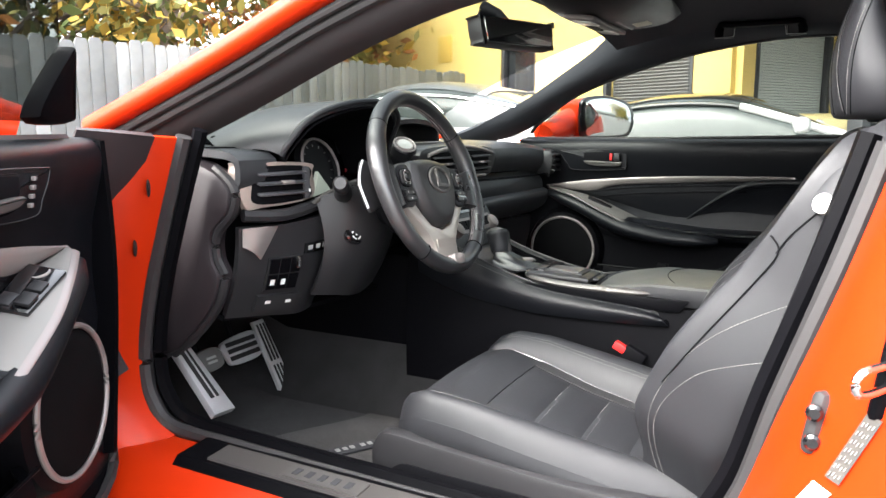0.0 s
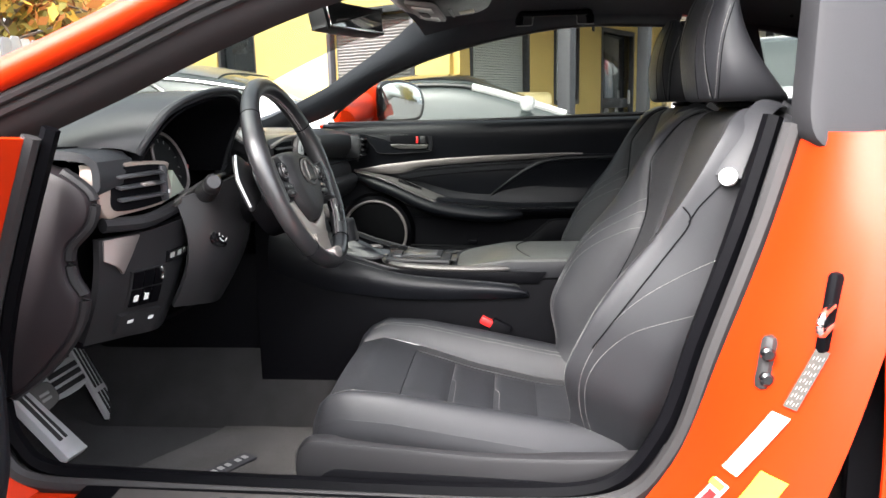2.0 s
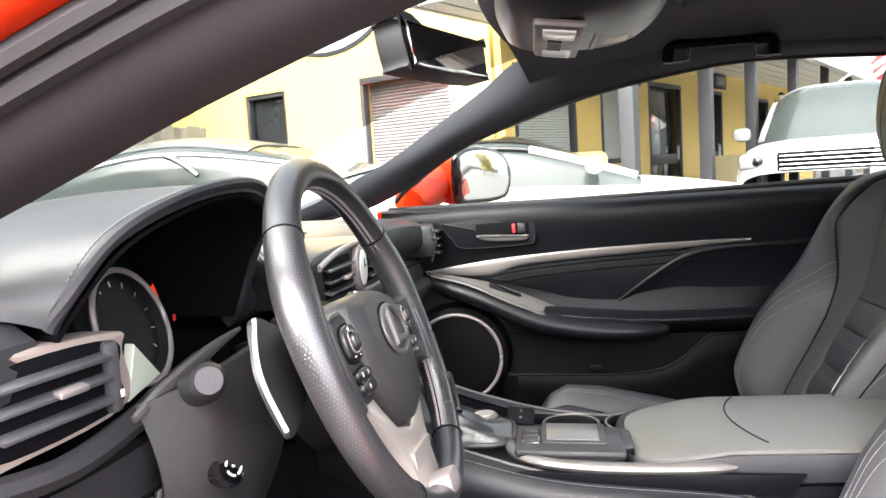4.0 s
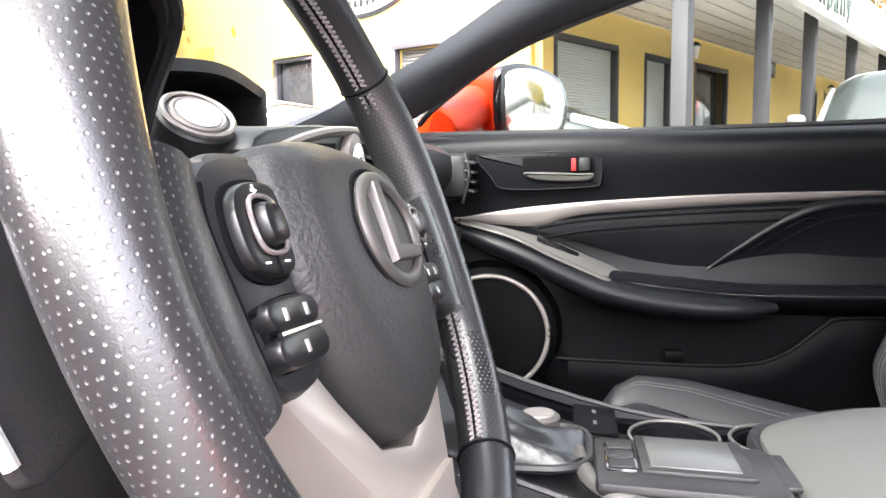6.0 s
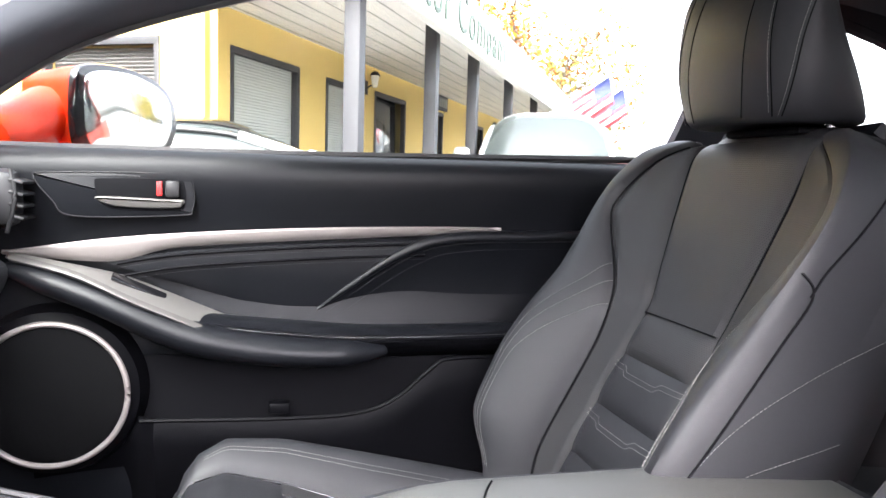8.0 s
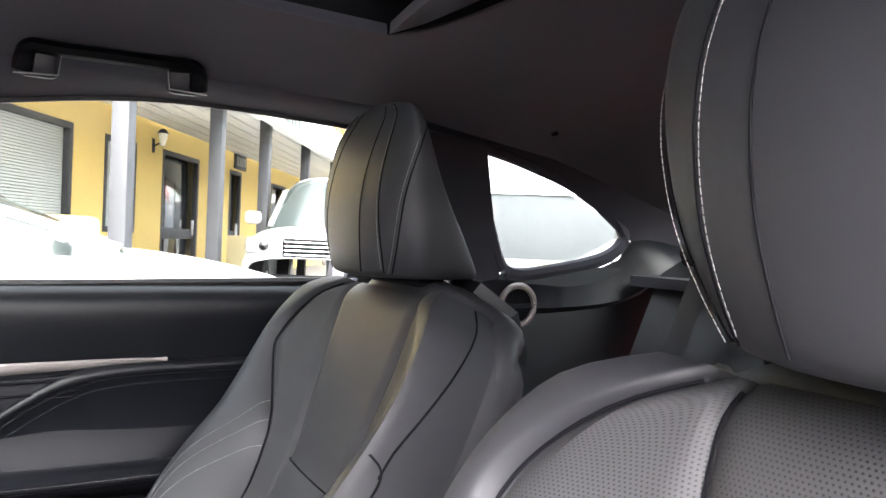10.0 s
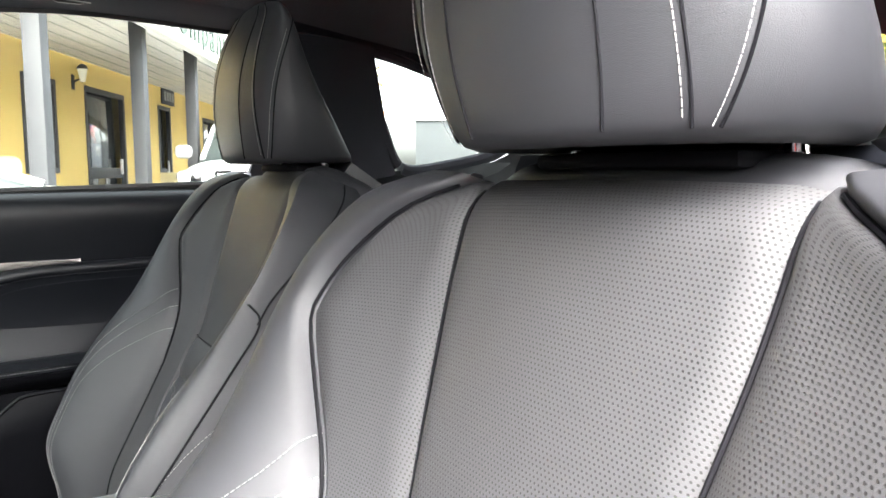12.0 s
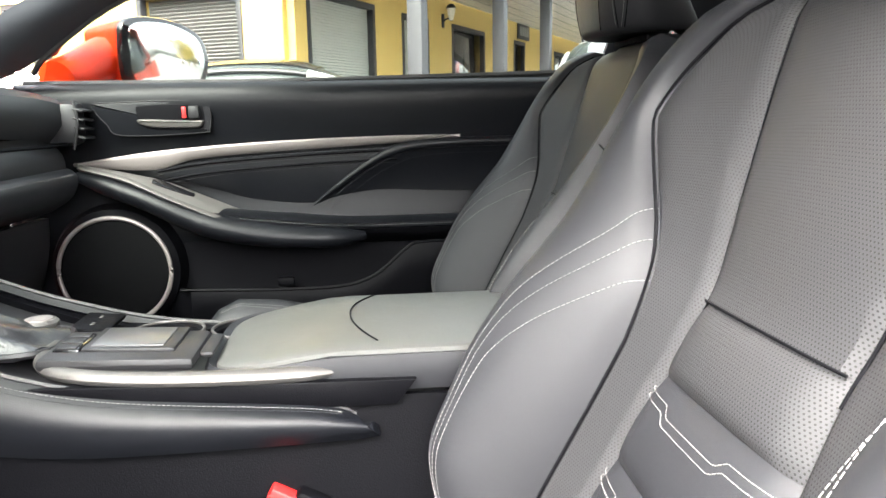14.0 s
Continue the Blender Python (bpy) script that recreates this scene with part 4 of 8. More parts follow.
# ---- front seats ----
def build_seat(name, label, loc, driver):
    """Local origin: floor below the backrest's foot, middle of the seat; x to the car's right, y ahead."""
    seat = thing(name, label, "car seat", loc, "front seats")
    inb = 1 if driver else -1
    zs = [0.40, 0.50, 0.60, 0.66, 0.70, 0.74, 0.79, 0.84, 0.88, 0.92, 0.95, 0.965]
    half_s = [0.215, 0.262, 0.275, 0.274, 0.271, 0.268, 0.267, 0.264, 0.258, 0.244, 0.215, 0.170]
    seam_s = [0.165, 0.165, 0.156, 0.153, 0.154, 0.168, 0.203, 0.234, 0.224, 0.186, 0.138, 0.124]
    mid_s = [0.105, 0.105, 0.100, 0.092, 0.086, 0.090, 0.101, 0.110, 0.117, 0.121, 0.122, 0.120]
    bol_s = [0.055, 0.102, 0.104, 0.095, 0.084, 0.073, 0.060, 0.050, 0.042, 0.030, 0.020, 0.012]
    zd = np.linspace(0.40, 0.965, 114)

    def eased(q):
        """The same widths with the corners between the heights rounded off."""
        y = np.pad(np.interp(zd, zs, q), 6, mode="edge")
        for _ in range(3):
            y[1:-1] = (y[:-2] + 2 * y[1:-1] + y[2:]) / 4
            y[2:-2] = (y[:-4] + y[4:] + 2 * y[2:-2]) / 4
        return y[6:-6]

    half, seam, midw, bol = (lambda z, q=eased(q): lerp(z, zd, q) for q in (half_s, seam_s, mid_s, bol_s))
    spine = lambda z: 0.022 - 0.50 * (z - 0.45) + 0.15 * max(0.0, z - 0.73) - 0.02 * math.exp(-(((z - 0.42) / 0.05) ** 2))

    def depth(s, z):
        """How far the cover stands ahead of the spine."""
        a, m, w, h = abs(s), midw(z), seam(z), half(z)
        rise = lerp(z, [0.66, 0.76, 0.84, 0.92, 0.96], [0.014, 0.024, 0.040, 0.022, 0.008])
        d = 0.004 * math.cos(min(1, a / m) * math.pi / 2)
        if a > m:
            d += rise * (max(0.0, min(a, w) - m) / (w - m + 1e-6)) ** 1.3
        if a > w:
            k = (a - w) / (h - w + 1e-6)
            d = rise + 0.004 + max(0.004, bol(z) - rise) * (1 - (1 - min(1, k * 1.35)) ** 2) if k < 0.74 else rise + 0.004 + max(0.004, bol(z) - rise) - (0.075 + bol(z) * 0.25) * ((k - 0.74) / 0.26) ** 2.0
        for edge_, wd in ((m, 0.0035), (w, 0.0045)):
            d -= 0.0075 * math.exp(-(((a - edge_) / wd) ** 2))
        return d

    def back(s, z):
        curl = max(0.0, z - 0.925) ** 2
        return (s, spine(z) + depth(s, z) * 0.92 - 9.0 * curl, z + depth(s, z) * 0.40 - 7.0 * curl)

    def cover(lo, hi, z0, z1, nu, nv, thick=0.012):
        return Shape(face=(0, 1, 0.4)).sheet(lambda u, v: back(lo(z0 + (z1 - z0) * v) * (1 - u) + hi(z0 + (z1 - z0) * v) * u, z0 + (z1 - z0) * v), nu, nv, thick)

    neg = lambda f: (lambda z: -f(z))
    part("backrest_centre", cover(neg(midw), midw, 0.7160, 0.965, 20, 30), PERF, seat, "pierced black leather centre panel")
    z_cuts = [0.40, 0.520, 0.588, 0.658, 0.7165]
    for a, b in zip(z_cuts, z_cuts[1:]):
        def rib(u, v, a=a, b=b):
            z = a + (b - a) * v
            s = midw(z) * (2 * u - 1)
            p = back(s * 0.985, z)
            puff = 0.010 * math.sin(math.pi * v) ** 0.5 * (1 - (2 * u - 1) ** 6)
            return (p[0], p[1] + puff, p[2])
        part("backrest_rib", Shape(face=(0, 1, 0.4)).sheet(rib, 14, 8, 0.012), PERF if a > 0.65 else LEATHER, seat, "ribbed leather insert")
    # twin rows along each rib's upper edge, stepping down a little in the middle
    for a, b in zip(z_cuts[1:3], z_cuts[2:4]):
        for drop in (0.010, 0.0155):
            row = []
            for f in np.linspace(-0.97, 0.97, 60):
                z = b - drop - 0.006 * lerp(abs(f), [0, 0.40, 0.50, 1], [1, 1, 0, 0])
                s_ = midw(z) * f
                v = (z - a) / (b - a)
                p = back(s_ * 0.985, z)
                row.append((p[0], p[1] + 0.010 * math.sin(math.pi * v) ** 0.5 * (1 - f**6) + 0.0006, p[2]))
            part("stitching", Shape().stitches(row, 0.0045), THREAD, seat, "pale contrast stitching")
    for sg in (-1, 1):
        lo, hi = (lambda z, sg=sg: sg * midw(z)), (lambda z, sg=sg: sg * seam(z))
        part("backrest_band", cover(lo, hi, 0.40, 0.965, 8, 50), PERF, seat, "pierced leather side band")
        lo, hi = (lambda z, sg=sg: sg * seam(z)), (lambda z, sg=sg: sg * half(z))
        bo = part("backrest_bolster", cover(lo, hi, 0.40, 0.965, 24, 50), LEATHER, seat, "smooth black leather bolster")
        part("piping", Shape().tube([np.add(back(sg * seam(z), z), (0, 0.004, 0.001)) for z in np.linspace(0.42, 0.955, 50)], 0.0015, 6), DARK, bo)
        part("piping", Shape().tube([np.add(back(sg * midw(z), z), (0, 0.002, 0.001)) for z in np.linspace(0.70, 0.955, 30)], 0.0014, 6), DARK, bo)
        # side of the backrest
        def side(u, v, sg=sg):
            z = 0.40 + 0.565 * v
            f = np.array(back(sg * half(z), z))
            rear = np.array((sg * (half(z) - 0.015), spine(z) - lerp(z, [0.4, 0.6, 0.9, 0.965], [0.07, 0.085, 0.092, 0.065]), z - 0.03))
            q = f * (1 - u) + rear * u
            q[0] += sg * 0.010 * math.sin(math.pi * u)
            return q
        part("backrest_side", Shape(face=(sg, 0, 0)).sheet(side, 12, 50, 0.005), LEATHER, seat)
        # three fanned seams on the bolster and a double seam round its foot
        for z_in, off in ((0.766, 0.64), (0.742, 0.585), (0.710, 0.53)):
            pts = []
            for f in np.linspace(0, 1, 60):
                z = lerp(f, [0, 0.45, 0.6, 1], [z_in, z_in - 0.115, z_in - 0.175, 0.43])
                k = math.sin(min(1, f / 0.6) * math.pi / 2) ** 0.95 * off
                p = back(sg * (seam(z) + (half(z) - seam(z)) * k), z)
                pts.append((p[0], p[1] + 0.0012, p[2] + 0.0006))
            part("stitching", Shape().stitches(pts), THREAD, bo)
        # lines over the flank, by their place ahead and their height
        net = [np.array(back(sg * (seam(z) + (half(z) - seam(z)) * k), z)) for z in np.linspace(0.40, 0.965, 100) for k in np.linspace(0.80, 1, 20)]
        net += [side(u, v) for u in np.linspace(0, 1, 26) for v in np.linspace(0, 1, 100)]
        net = np.array(net)

        def flank(pts, n=70, sg=sg, net=net):
            out = []
            for y, z in curve(pts, n):
                far = (net[:, 1] - y) ** 2 + (net[:, 2] - z) ** 2
                near = np.argsort(far)[:6]
                w = 1 / (far[near] + 1e-6)
                out.append((net[near] * w[:, None]).sum(0) / w.sum() + (sg * 0.0012, 0.0005, 0))
            out = np.array(out)
            for _ in range(14):
                out[1:-1] = (out[:-2] + 2 * out[1:-1] + out[2:]) / 4
            return out

        part("stitching", Shape().stitches(flank([(0.052, 0.425), (0.066, 0.480), (0.064, 0.550), (0.020, 0.630), (-0.037, 0.682), (-0.120, 0.728), (-0.200, 0.762)])), THREAD, bo)
        part("stitching", Shape().stitches(flank([(0.044, 0.425), (0.057, 0.480), (0.054, 0.545), (0.005, 0.607), (-0.046, 0.632), (-0.125, 0.655)])), THREAD, bo)
        part("wing_seam", Shape().tube(flank([(-0.094, 0.792), (-0.110, 0.818), (-0.140, 0.850), (-0.190, 0.900), (-0.235, 0.942)]), 0.0012, 6), DARK, bo)
        part("roll_crease", Shape().tube(flank([(-0.066, 0.824), (-0.083, 0.817), (-0.096, 0.803), (-0.094, 0.786), (-0.076, 0.760), (-0.036, 0.705), (0.006, 0.650), (0.048, 0.590)]), 0.0013, 6), DARK, bo)
    # shoulder roll along the top and the rear shell
    def edge_at(sg, z):
        f = np.array(back(sg * half(z), z))
        return f + (-sg * 0.014, -0.012, -0.010)

    flank = (0.80, 0.84, 0.88, 0.91, 0.935, 0.952)
    mid_roll = [np.add(back(s, 0.963), (0, -0.026 - 0.012 * (s / 0.12) ** 2, -0.012)) for s in (-0.11, -0.055, 0.0, 0.055, 0.11)]
    roll = curve([edge_at(-1, z) for z in flank] + mid_roll + [edge_at(1, z) for z in flank[::-1]], 90)
    run = np.linspace(0, 1, len(roll))
    part("shoulder_roll", Shape().tube(roll, np.interp(run, [0, 0.2, 0.4, 0.6, 0.8, 1], [0.010, 0.021, 0.025, 0.025, 0.021, 0.010]), 12), LEATHER, seat)
    rib_line = [np.add(back(s, 0.7165), (0, 0.0035, 0.001)) for s in np.linspace(-midw(0.7165) * 0.97, midw(0.7165) * 0.97, 16)]
    part("seam", Shape().tube(rib_line, 0.0010, 6), DARK, seat)

    def shell(u, v):
        z = 0.36 + 0.60 * v
        s = (2 * u - 1) * (half(min(0.96, z + 0.02)) - 0.045)
        return (s, spine(z) - 0.105 - 0.03 * math.cos((2 * u - 1) * math.pi / 2) + (0.05 if v > 0.95 else 0), z)

    part("back_shell", Shape().sheet(shell, 16, 20, 0.015, True), LEATHER_SOFT, seat, "padded rear cover")

    # headrest: upright front, sloping back, flat foot, rounded top
    ox = 0.012 * inb if driver else 0.0
    zb, zt = 0.972, 1.188
    lean = lambda z: ox - (0.015 * inb * (0.5 + 0.5 * math.cos(math.pi * min(1.0, max(0.0, z - zb) / 0.15))) if driver else 0.0)

    def hring(z):
        """Half width, front and back of the headrest at a height."""
        f = (z - zb) / (zt - zb)
        w = 0.137 - 0.021 * max(0.0, 1 - f / 0.35) ** 2.2 - 0.011 * max(0.0, (f - 0.6) / 0.4) ** 2
        top = math.sqrt(max(0.0, 1 - max(0.0, (f - 0.72) / 0.28) ** 2.8))
        front = -0.146 + 0.012 * math.sin(math.pi * min(1, f * 1.1)) - 0.030 * f * f
        rear = -0.302 + 0.106 * (1 - (1 - min(1.0, max(0.0, f))) ** (2.1 if driver else 1.45))
        mid_ = (front * 0.55 + rear * 0.45)
        return w * (0.45 + 0.55 * top), mid_ + (front - mid_) * (0.25 + 0.75 * top), mid_ + (rear - mid_) * (0.35 + 0.65 * top)

    def hpoint(th, z, out=0.0, k=1.0):
        w, yf, yb = hring(z)
        c, q = math.cos(th), math.sin(th)
        e, g = (0.82, 0.86) if q > 0 else (0.45, 0.62)
        x, y = math.copysign(abs(c) ** e, c), math.copysign(abs(q) ** g, q)
        return (lean(z) + x * (w * k + out), (yf + yb) / 2 + y * ((yf - yb) / 2 * k + out), z)

    hz = [(zb + 0.006, 0.02), (zb + 0.002, 0.60), (zb, 0.90), (zb + 0.003, 0.97)] + [(zb + 0.010 + (zt - zb - 0.010) * f, 1.0) for f in np.linspace(0, 1, 26) ** 0.8] + [(zt + 0.0025, 0.62), (zt + 0.004, 0.02)]
    head = Shape().sheet(lambda u, v: (lambda q: hpoint(u * TAU, min(q[0], zt), 0.0, q[1])[:2] + (q[0],))(hz[int(round(v * (len(hz) - 1)))]), 64, len(hz) - 1, 0.003)
    hro = part("headrest", head, LEATHER, seat, "black leather headrest", smooth=60)

    def front_line(x, z0, z1, out):
        """An upright line over the front at a share x of the half width, drawn outwards at its foot."""
        line = []
        for z in np.linspace(z0, z1, 60):
            share = abs(x) + (0.05 if abs(x) > 0.6 else 0.0) * max(0.0, 1 - (z - zb) / 0.14) ** 3
            th = math.acos(share ** (1 / 0.82))
            line.append(hpoint(th if x > 0 else math.pi - th, z, out))
        return line

    for x in (-0.43, 0.43):
        part("seam", Shape().tube(front_line(x, zb + 0.006, zt - 0.004, 0.0), 0.0009, 6), DARK, hro)
    for sg in (-1, 1):
        part("seam", Shape().tube(front_line(sg * 0.70, zb + 0.006, zt - 0.004, 0.0), 0.0009, 6), DARK, hro)
        part("stitching", Shape().stitches(front_line(sg * 0.672, zb + 0.010, zt - 0.006, 0.0002), 0.0044), THREAD, hro)
        flank_ = []
        for z in np.linspace(zb + 0.006, zt - 0.030, 60):
            yf, yb = hring(z)[1:]
            at = (yf - 0.029 + 0.004 * max(0.0, 1 - (z - zb) / 0.14) ** 3 - (yf + yb) / 2) / ((yf - yb) / 2)
            th = math.copysign(math.asin(min(1.0, abs(at) ** (1 / (0.86 if at > 0 else 0.62)))), at)
            flank_.append(hpoint(th if sg > 0 else math.pi - th, z, 0.0))
        part("seam", Shape().tube(flank_, 0.0009, 6), DARK, hro)
        part("stitching", Shape().stitches([(p[0] - sg * 0.0003, p[1] + 0.005, p[2]) for p in flank_], 0.0044), THREAD, hro)
    # near-black block that paints the shaded gap below the headrest
    part("gap_shade", Shape().box((lean(zb), -0.243, 0.966), (0.150, 0.060, 0.010), 0.004), DARK, hro)
    for x in (-0.078, 0.078):
        part("headrest_post", Shape().tube([(x + lean(zb), -0.258, 0.93), (x + lean(zb), -0.253, 0.980)], 0.0065, 12), CHROME, seat, "chrome headrest post")
        part("post_collar", Shape().lathe([(0.018, -0.004), (0.018, 0.005), (0.015, 0.009), (0.009, 0.010)], lambda a, b, hh, x=x: (x + lean(zb) + a * 1.25, -0.255 + b * 0.8, 0.949 + hh), 20), PLASTIC, seat)

    # cushion
    ys = [-0.02, 0.12, 0.26, 0.38, 0.46, 0.51, 0.535]
    ch = lambda y: lerp(y, ys, [0.235, 0.255, 0.262, 0.262, 0.255, 0.235, 0.20])
    cs = lambda y: lerp(y, ys, [0.150, 0.155, 0.165, 0.178, 0.180, 0.170, 0.15])
    cz = lambda y: lerp(y, ys, [0.372, 0.387, 0.417, 0.452, 0.470, 0.462, 0.418] if driver else [0.372, 0.389, 0.424, 0.464, 0.484, 0.474, 0.422])

    def seatz(s, y):
        a, w, h = abs(s), cs(y), ch(y)
        z = cz(y) + 0.006 * math.cos(min(1, a / w) * math.pi / 2)
        if a > w:
            k = (a - w) / (h - w)
            up = lerp(y, ys, [0.050, 0.062, 0.058, 0.044, 0.030, 0.018, 0.004])
            z = cz(y) + up * (1 - (1 - min(1, k * 1.6)) ** 2) - (0.042 * ((k - 0.6) / 0.4) ** 2 if k > 0.6 else 0)
        z -= 0.007 * math.exp(-(((a - w) / 0.0045) ** 2))
        return z

    cut = [-0.02, 0.13, 0.215, 0.300, 0.385]
    for a, b in zip(cut, cut[1:]):
        def pad(u, v, a=a, b=b):
            y = a + (b - a) * v
            s = cs(y) * (2 * u - 1) * 0.72
            return (s, y, seatz(s, y) + 0.007 * math.sin(math.pi * v) ** 0.5 * (1 - (2 * u - 1) ** 8) - 0.002)
        part("cushion_rib", Shape(face=(0, 0, 1)).sheet(pad, 16, 8, 0.012), LEATHER, seat, "leather cushion insert")
    for y in (0.215, 0.300):
        w = cs(y) * 0.72
        pts = [(w * f, y - 0.012 + 0.009 * lerp(f * inb, [-1, -0.10, 0.02, 1], [0, 0, 1, 1]), seatz(w * f, y - 0.010) + 0.0045) for f in np.linspace(-0.97, 0.97, 50)]
        part("stitching", Shape().stitches(np.array(pts), 0.0045), THREAD, seat)
    part("cushion_front", Shape(face=(0, 0, 1)).sheet(lambda u, v: (lambda y: (cs(y) * (2 * u - 1), y, seatz(cs(y) * (2 * u - 1) * 0.99, y) + 0.003 * math.sin(math.pi * v)))(0.385 + 0.15 * v), 16, 16, 0.012), LEATHER, seat)
    for sg in (-1, 1):
        part("cushion_band", Shape(face=(0, 0, 1)).sheet(lambda u, v, sg=sg: (lambda y: (sg * cs(y) * (0.72 + 0.28 * u), y, seatz(cs(y) * (0.72 + 0.28 * u) * 0.995, y)))(-0.02 + 0.405 * v), 6, 24, 0.012), PERF, seat)
        part("cushion_bolster", Shape(face=(0, 0, 1)).sheet(lambda u, v, sg=sg: (lambda y: (sg * (cs(y) + (ch(y) - cs(y)) * u), y, seatz(cs(y) + (ch(y) - cs(y)) * u, y)))(-0.02 + 0.555 * v), 16, 30, 0.012), LEATHER, seat, "smooth leather cushion bolster")
        part("piping", Shape().tube([(sg * cs(y), y, seatz(cs(y), y) + 0.003) for y in np.linspace(0, 0.5, 40)], 0.0025, 6), GLOSS, seat)
        for off in (0.30, 0.36):
            part("stitching", Shape().stitches([(sg * (cs(y) + (ch(y) - cs(y)) * off), y, seatz(cs(y) + (ch(y) - cs(y)) * off, y) + 0.001) for y in np.linspace(0.02, 0.49, 40)]), THREAD, seat)
        # skirt under the cushion edge
        def skirt(u, v, sg=sg):
            y = -0.04 + 0.575 * u
            x = sg * (ch(max(-0.02, y)) + 0.004 * math.sin(math.pi * v))
            zt = seatz(ch(max(-0.02, y)) * 0.999, max(-0.02, y)) + 0.002
            return (x, y, zt * (1 - v) + (zt - lerp(y, [-0.04, 0.2, 0.53], [0.030, 0.042, 0.048])) * v)
        part("cushion_side", Shape(face=(sg, 0, 0)).sheet(skirt, 24, 8, 0.012), LEATHER, seat)
    part("cushion_nose", Shape(face=(0, 1, 0)).sheet(lambda u, v: (lambda s: (s, 0.535 - 0.03 * (s / 0.2) ** 2 + 0.012 * math.sin(math.pi * v), 0.420 - 0.085 * v - 0.01 * (s / 0.2) ** 2))(0.205 * (2 * u - 1)), 16, 8, 0.012), LEATHER, seat)
    # base
    part("base_core", Shape().box((0, 0.22, 0.285), (0.40, 0.50, 0.13), 0.02), DARK, seat)
    for x in (-0.19, 0.19):
        part("rail", Shape().box((x, 0.20, 0.228), (0.03, 0.56, 0.025), 0.004), PLASTIC, seat)
    val = curve([(-0.14, 0.39), (-0.09, 0.425), (0.0, 0.410), (0.20, 0.408), (0.42, 0.424), (0.525, 0.428), (0.545, 0.36), (0.50, 0.262), (0.22, 0.262), (0.02, 0.262), (-0.12, 0.29)], 60, True)
    for sg in (-1, 1):
        vput = lambda a, b, d, sg=sg: (sg * (0.252 + d), a, b)
        va = part("side_valance", Shape().prism(val, vput, 0.0, 0.026, 0.010), PLASTIC_MID, seat, "charcoal plastic seat valance")
        if sg == -inb:
            rec = curve([(0.08, 0.315), (0.08, 0.355), (0.13, 0.367), (0.40, 0.378), (0.49, 0.376), (0.49, 0.315)], 30, True)
            part("switch_recess", Shape().prism(rec, vput, 0.024, 0.0285, 0.002), DARK, va)
            part("seat_switch", Shape().box((sg * 0.288, 0.36, 0.350), (0.016, 0.11, 0.011), 0.004), PLASTIC_MID, va, "long seat adjuster switch")
            part("seat_switch", Shape().box((sg * 0.288, 0.245, 0.346), (0.016, 0.014, 0.026), 0.004), PLASTIC_MID, va)
            part("lumbar_knob", Shape().lathe([(0.024, 0), (0.024, 0.012), (0.018, 0.016), (0.0, 0.017)], lambda a, b, hh, sg=sg: (sg * (0.278 + hh), 0.165 + a, 0.344 + b), 24), PLASTIC, va, "round lumbar knob")
    part("hinge_cover", Shape().lathe([(0.062, -0.02), (0.062, 0.012), (0.045, 0.024), (0.0, 0.026)], lambda a, b, hh: (-inb * (0.258 + hh), -0.075 + a, 0.345 + b), 28), PLASTIC_MID, seat)
    # buckle
    bx = inb * 0.268
    bk = part("buckle", Shape().box((bx, 0.215, 0.445), (0.022, 0.050, 0.075), 0.006, (28, 0, 0)), PLASTIC, seat, "black seat-belt buckle")
    part("release", Shape().box((bx, 0.235, 0.478), (0.019, 0.034, 0.018), 0.003, (28, 0, 0)), REDPLASTIC, bk, "red release button")
    part("buckle_stalk", Shape().box((bx, 0.17, 0.375), (0.014, 0.035, 0.10), 0.004, (32, 0, 0)), PLASTIC, bk)
    # seat-belt guide on the outer shoulder
    if not driver:
        return seat
    o = -inb
    gp = [(o * 0.13, -0.262, 0.966), (o * 0.175, -0.228, 0.966), (o * 0.218, -0.192, 0.938), (o * 0.250, -0.164, 0.900), (o * 0.270, -0.146, 0.862)]
    gd = part("belt_guide", Shape().tube(curve(gp, 28), 0.019, 8, flat=0.14, up=(o * 0.8, 0.45, 0.35)), LEATHER, seat, "leather belt-guide strap with a white button")
    bp_, ax = np.array(gp[-1]) + (o * 0.002, 0, 0), np.array((o * 0.82, 0.45, 0.35))
    e1 = np.cross(ax, (0, 0, 1))
    e1 /= np.linalg.norm(e1)
    e2 = np.cross(e1, ax)
    part("button", Shape().lathe([(0.0135, -0.004), (0.0135, 0.004), (0.010, 0.007), (0.0, 0.008)], lambda a, b, hh: tuple(bp_ + a * e1 + b * e2 + hh * ax), 24), WHITE, gd, "round white button")
    return seat


driver_seat = build_seat("driver_seat", "black leather sports seat with pale stitching, driver side", (-0.42, -0.586, 0.0), True)
passenger_seat = build_seat("passenger_seat", "black leather sports seat with pale stitching, passenger side", (0.335, -0.659, 0.0), False)

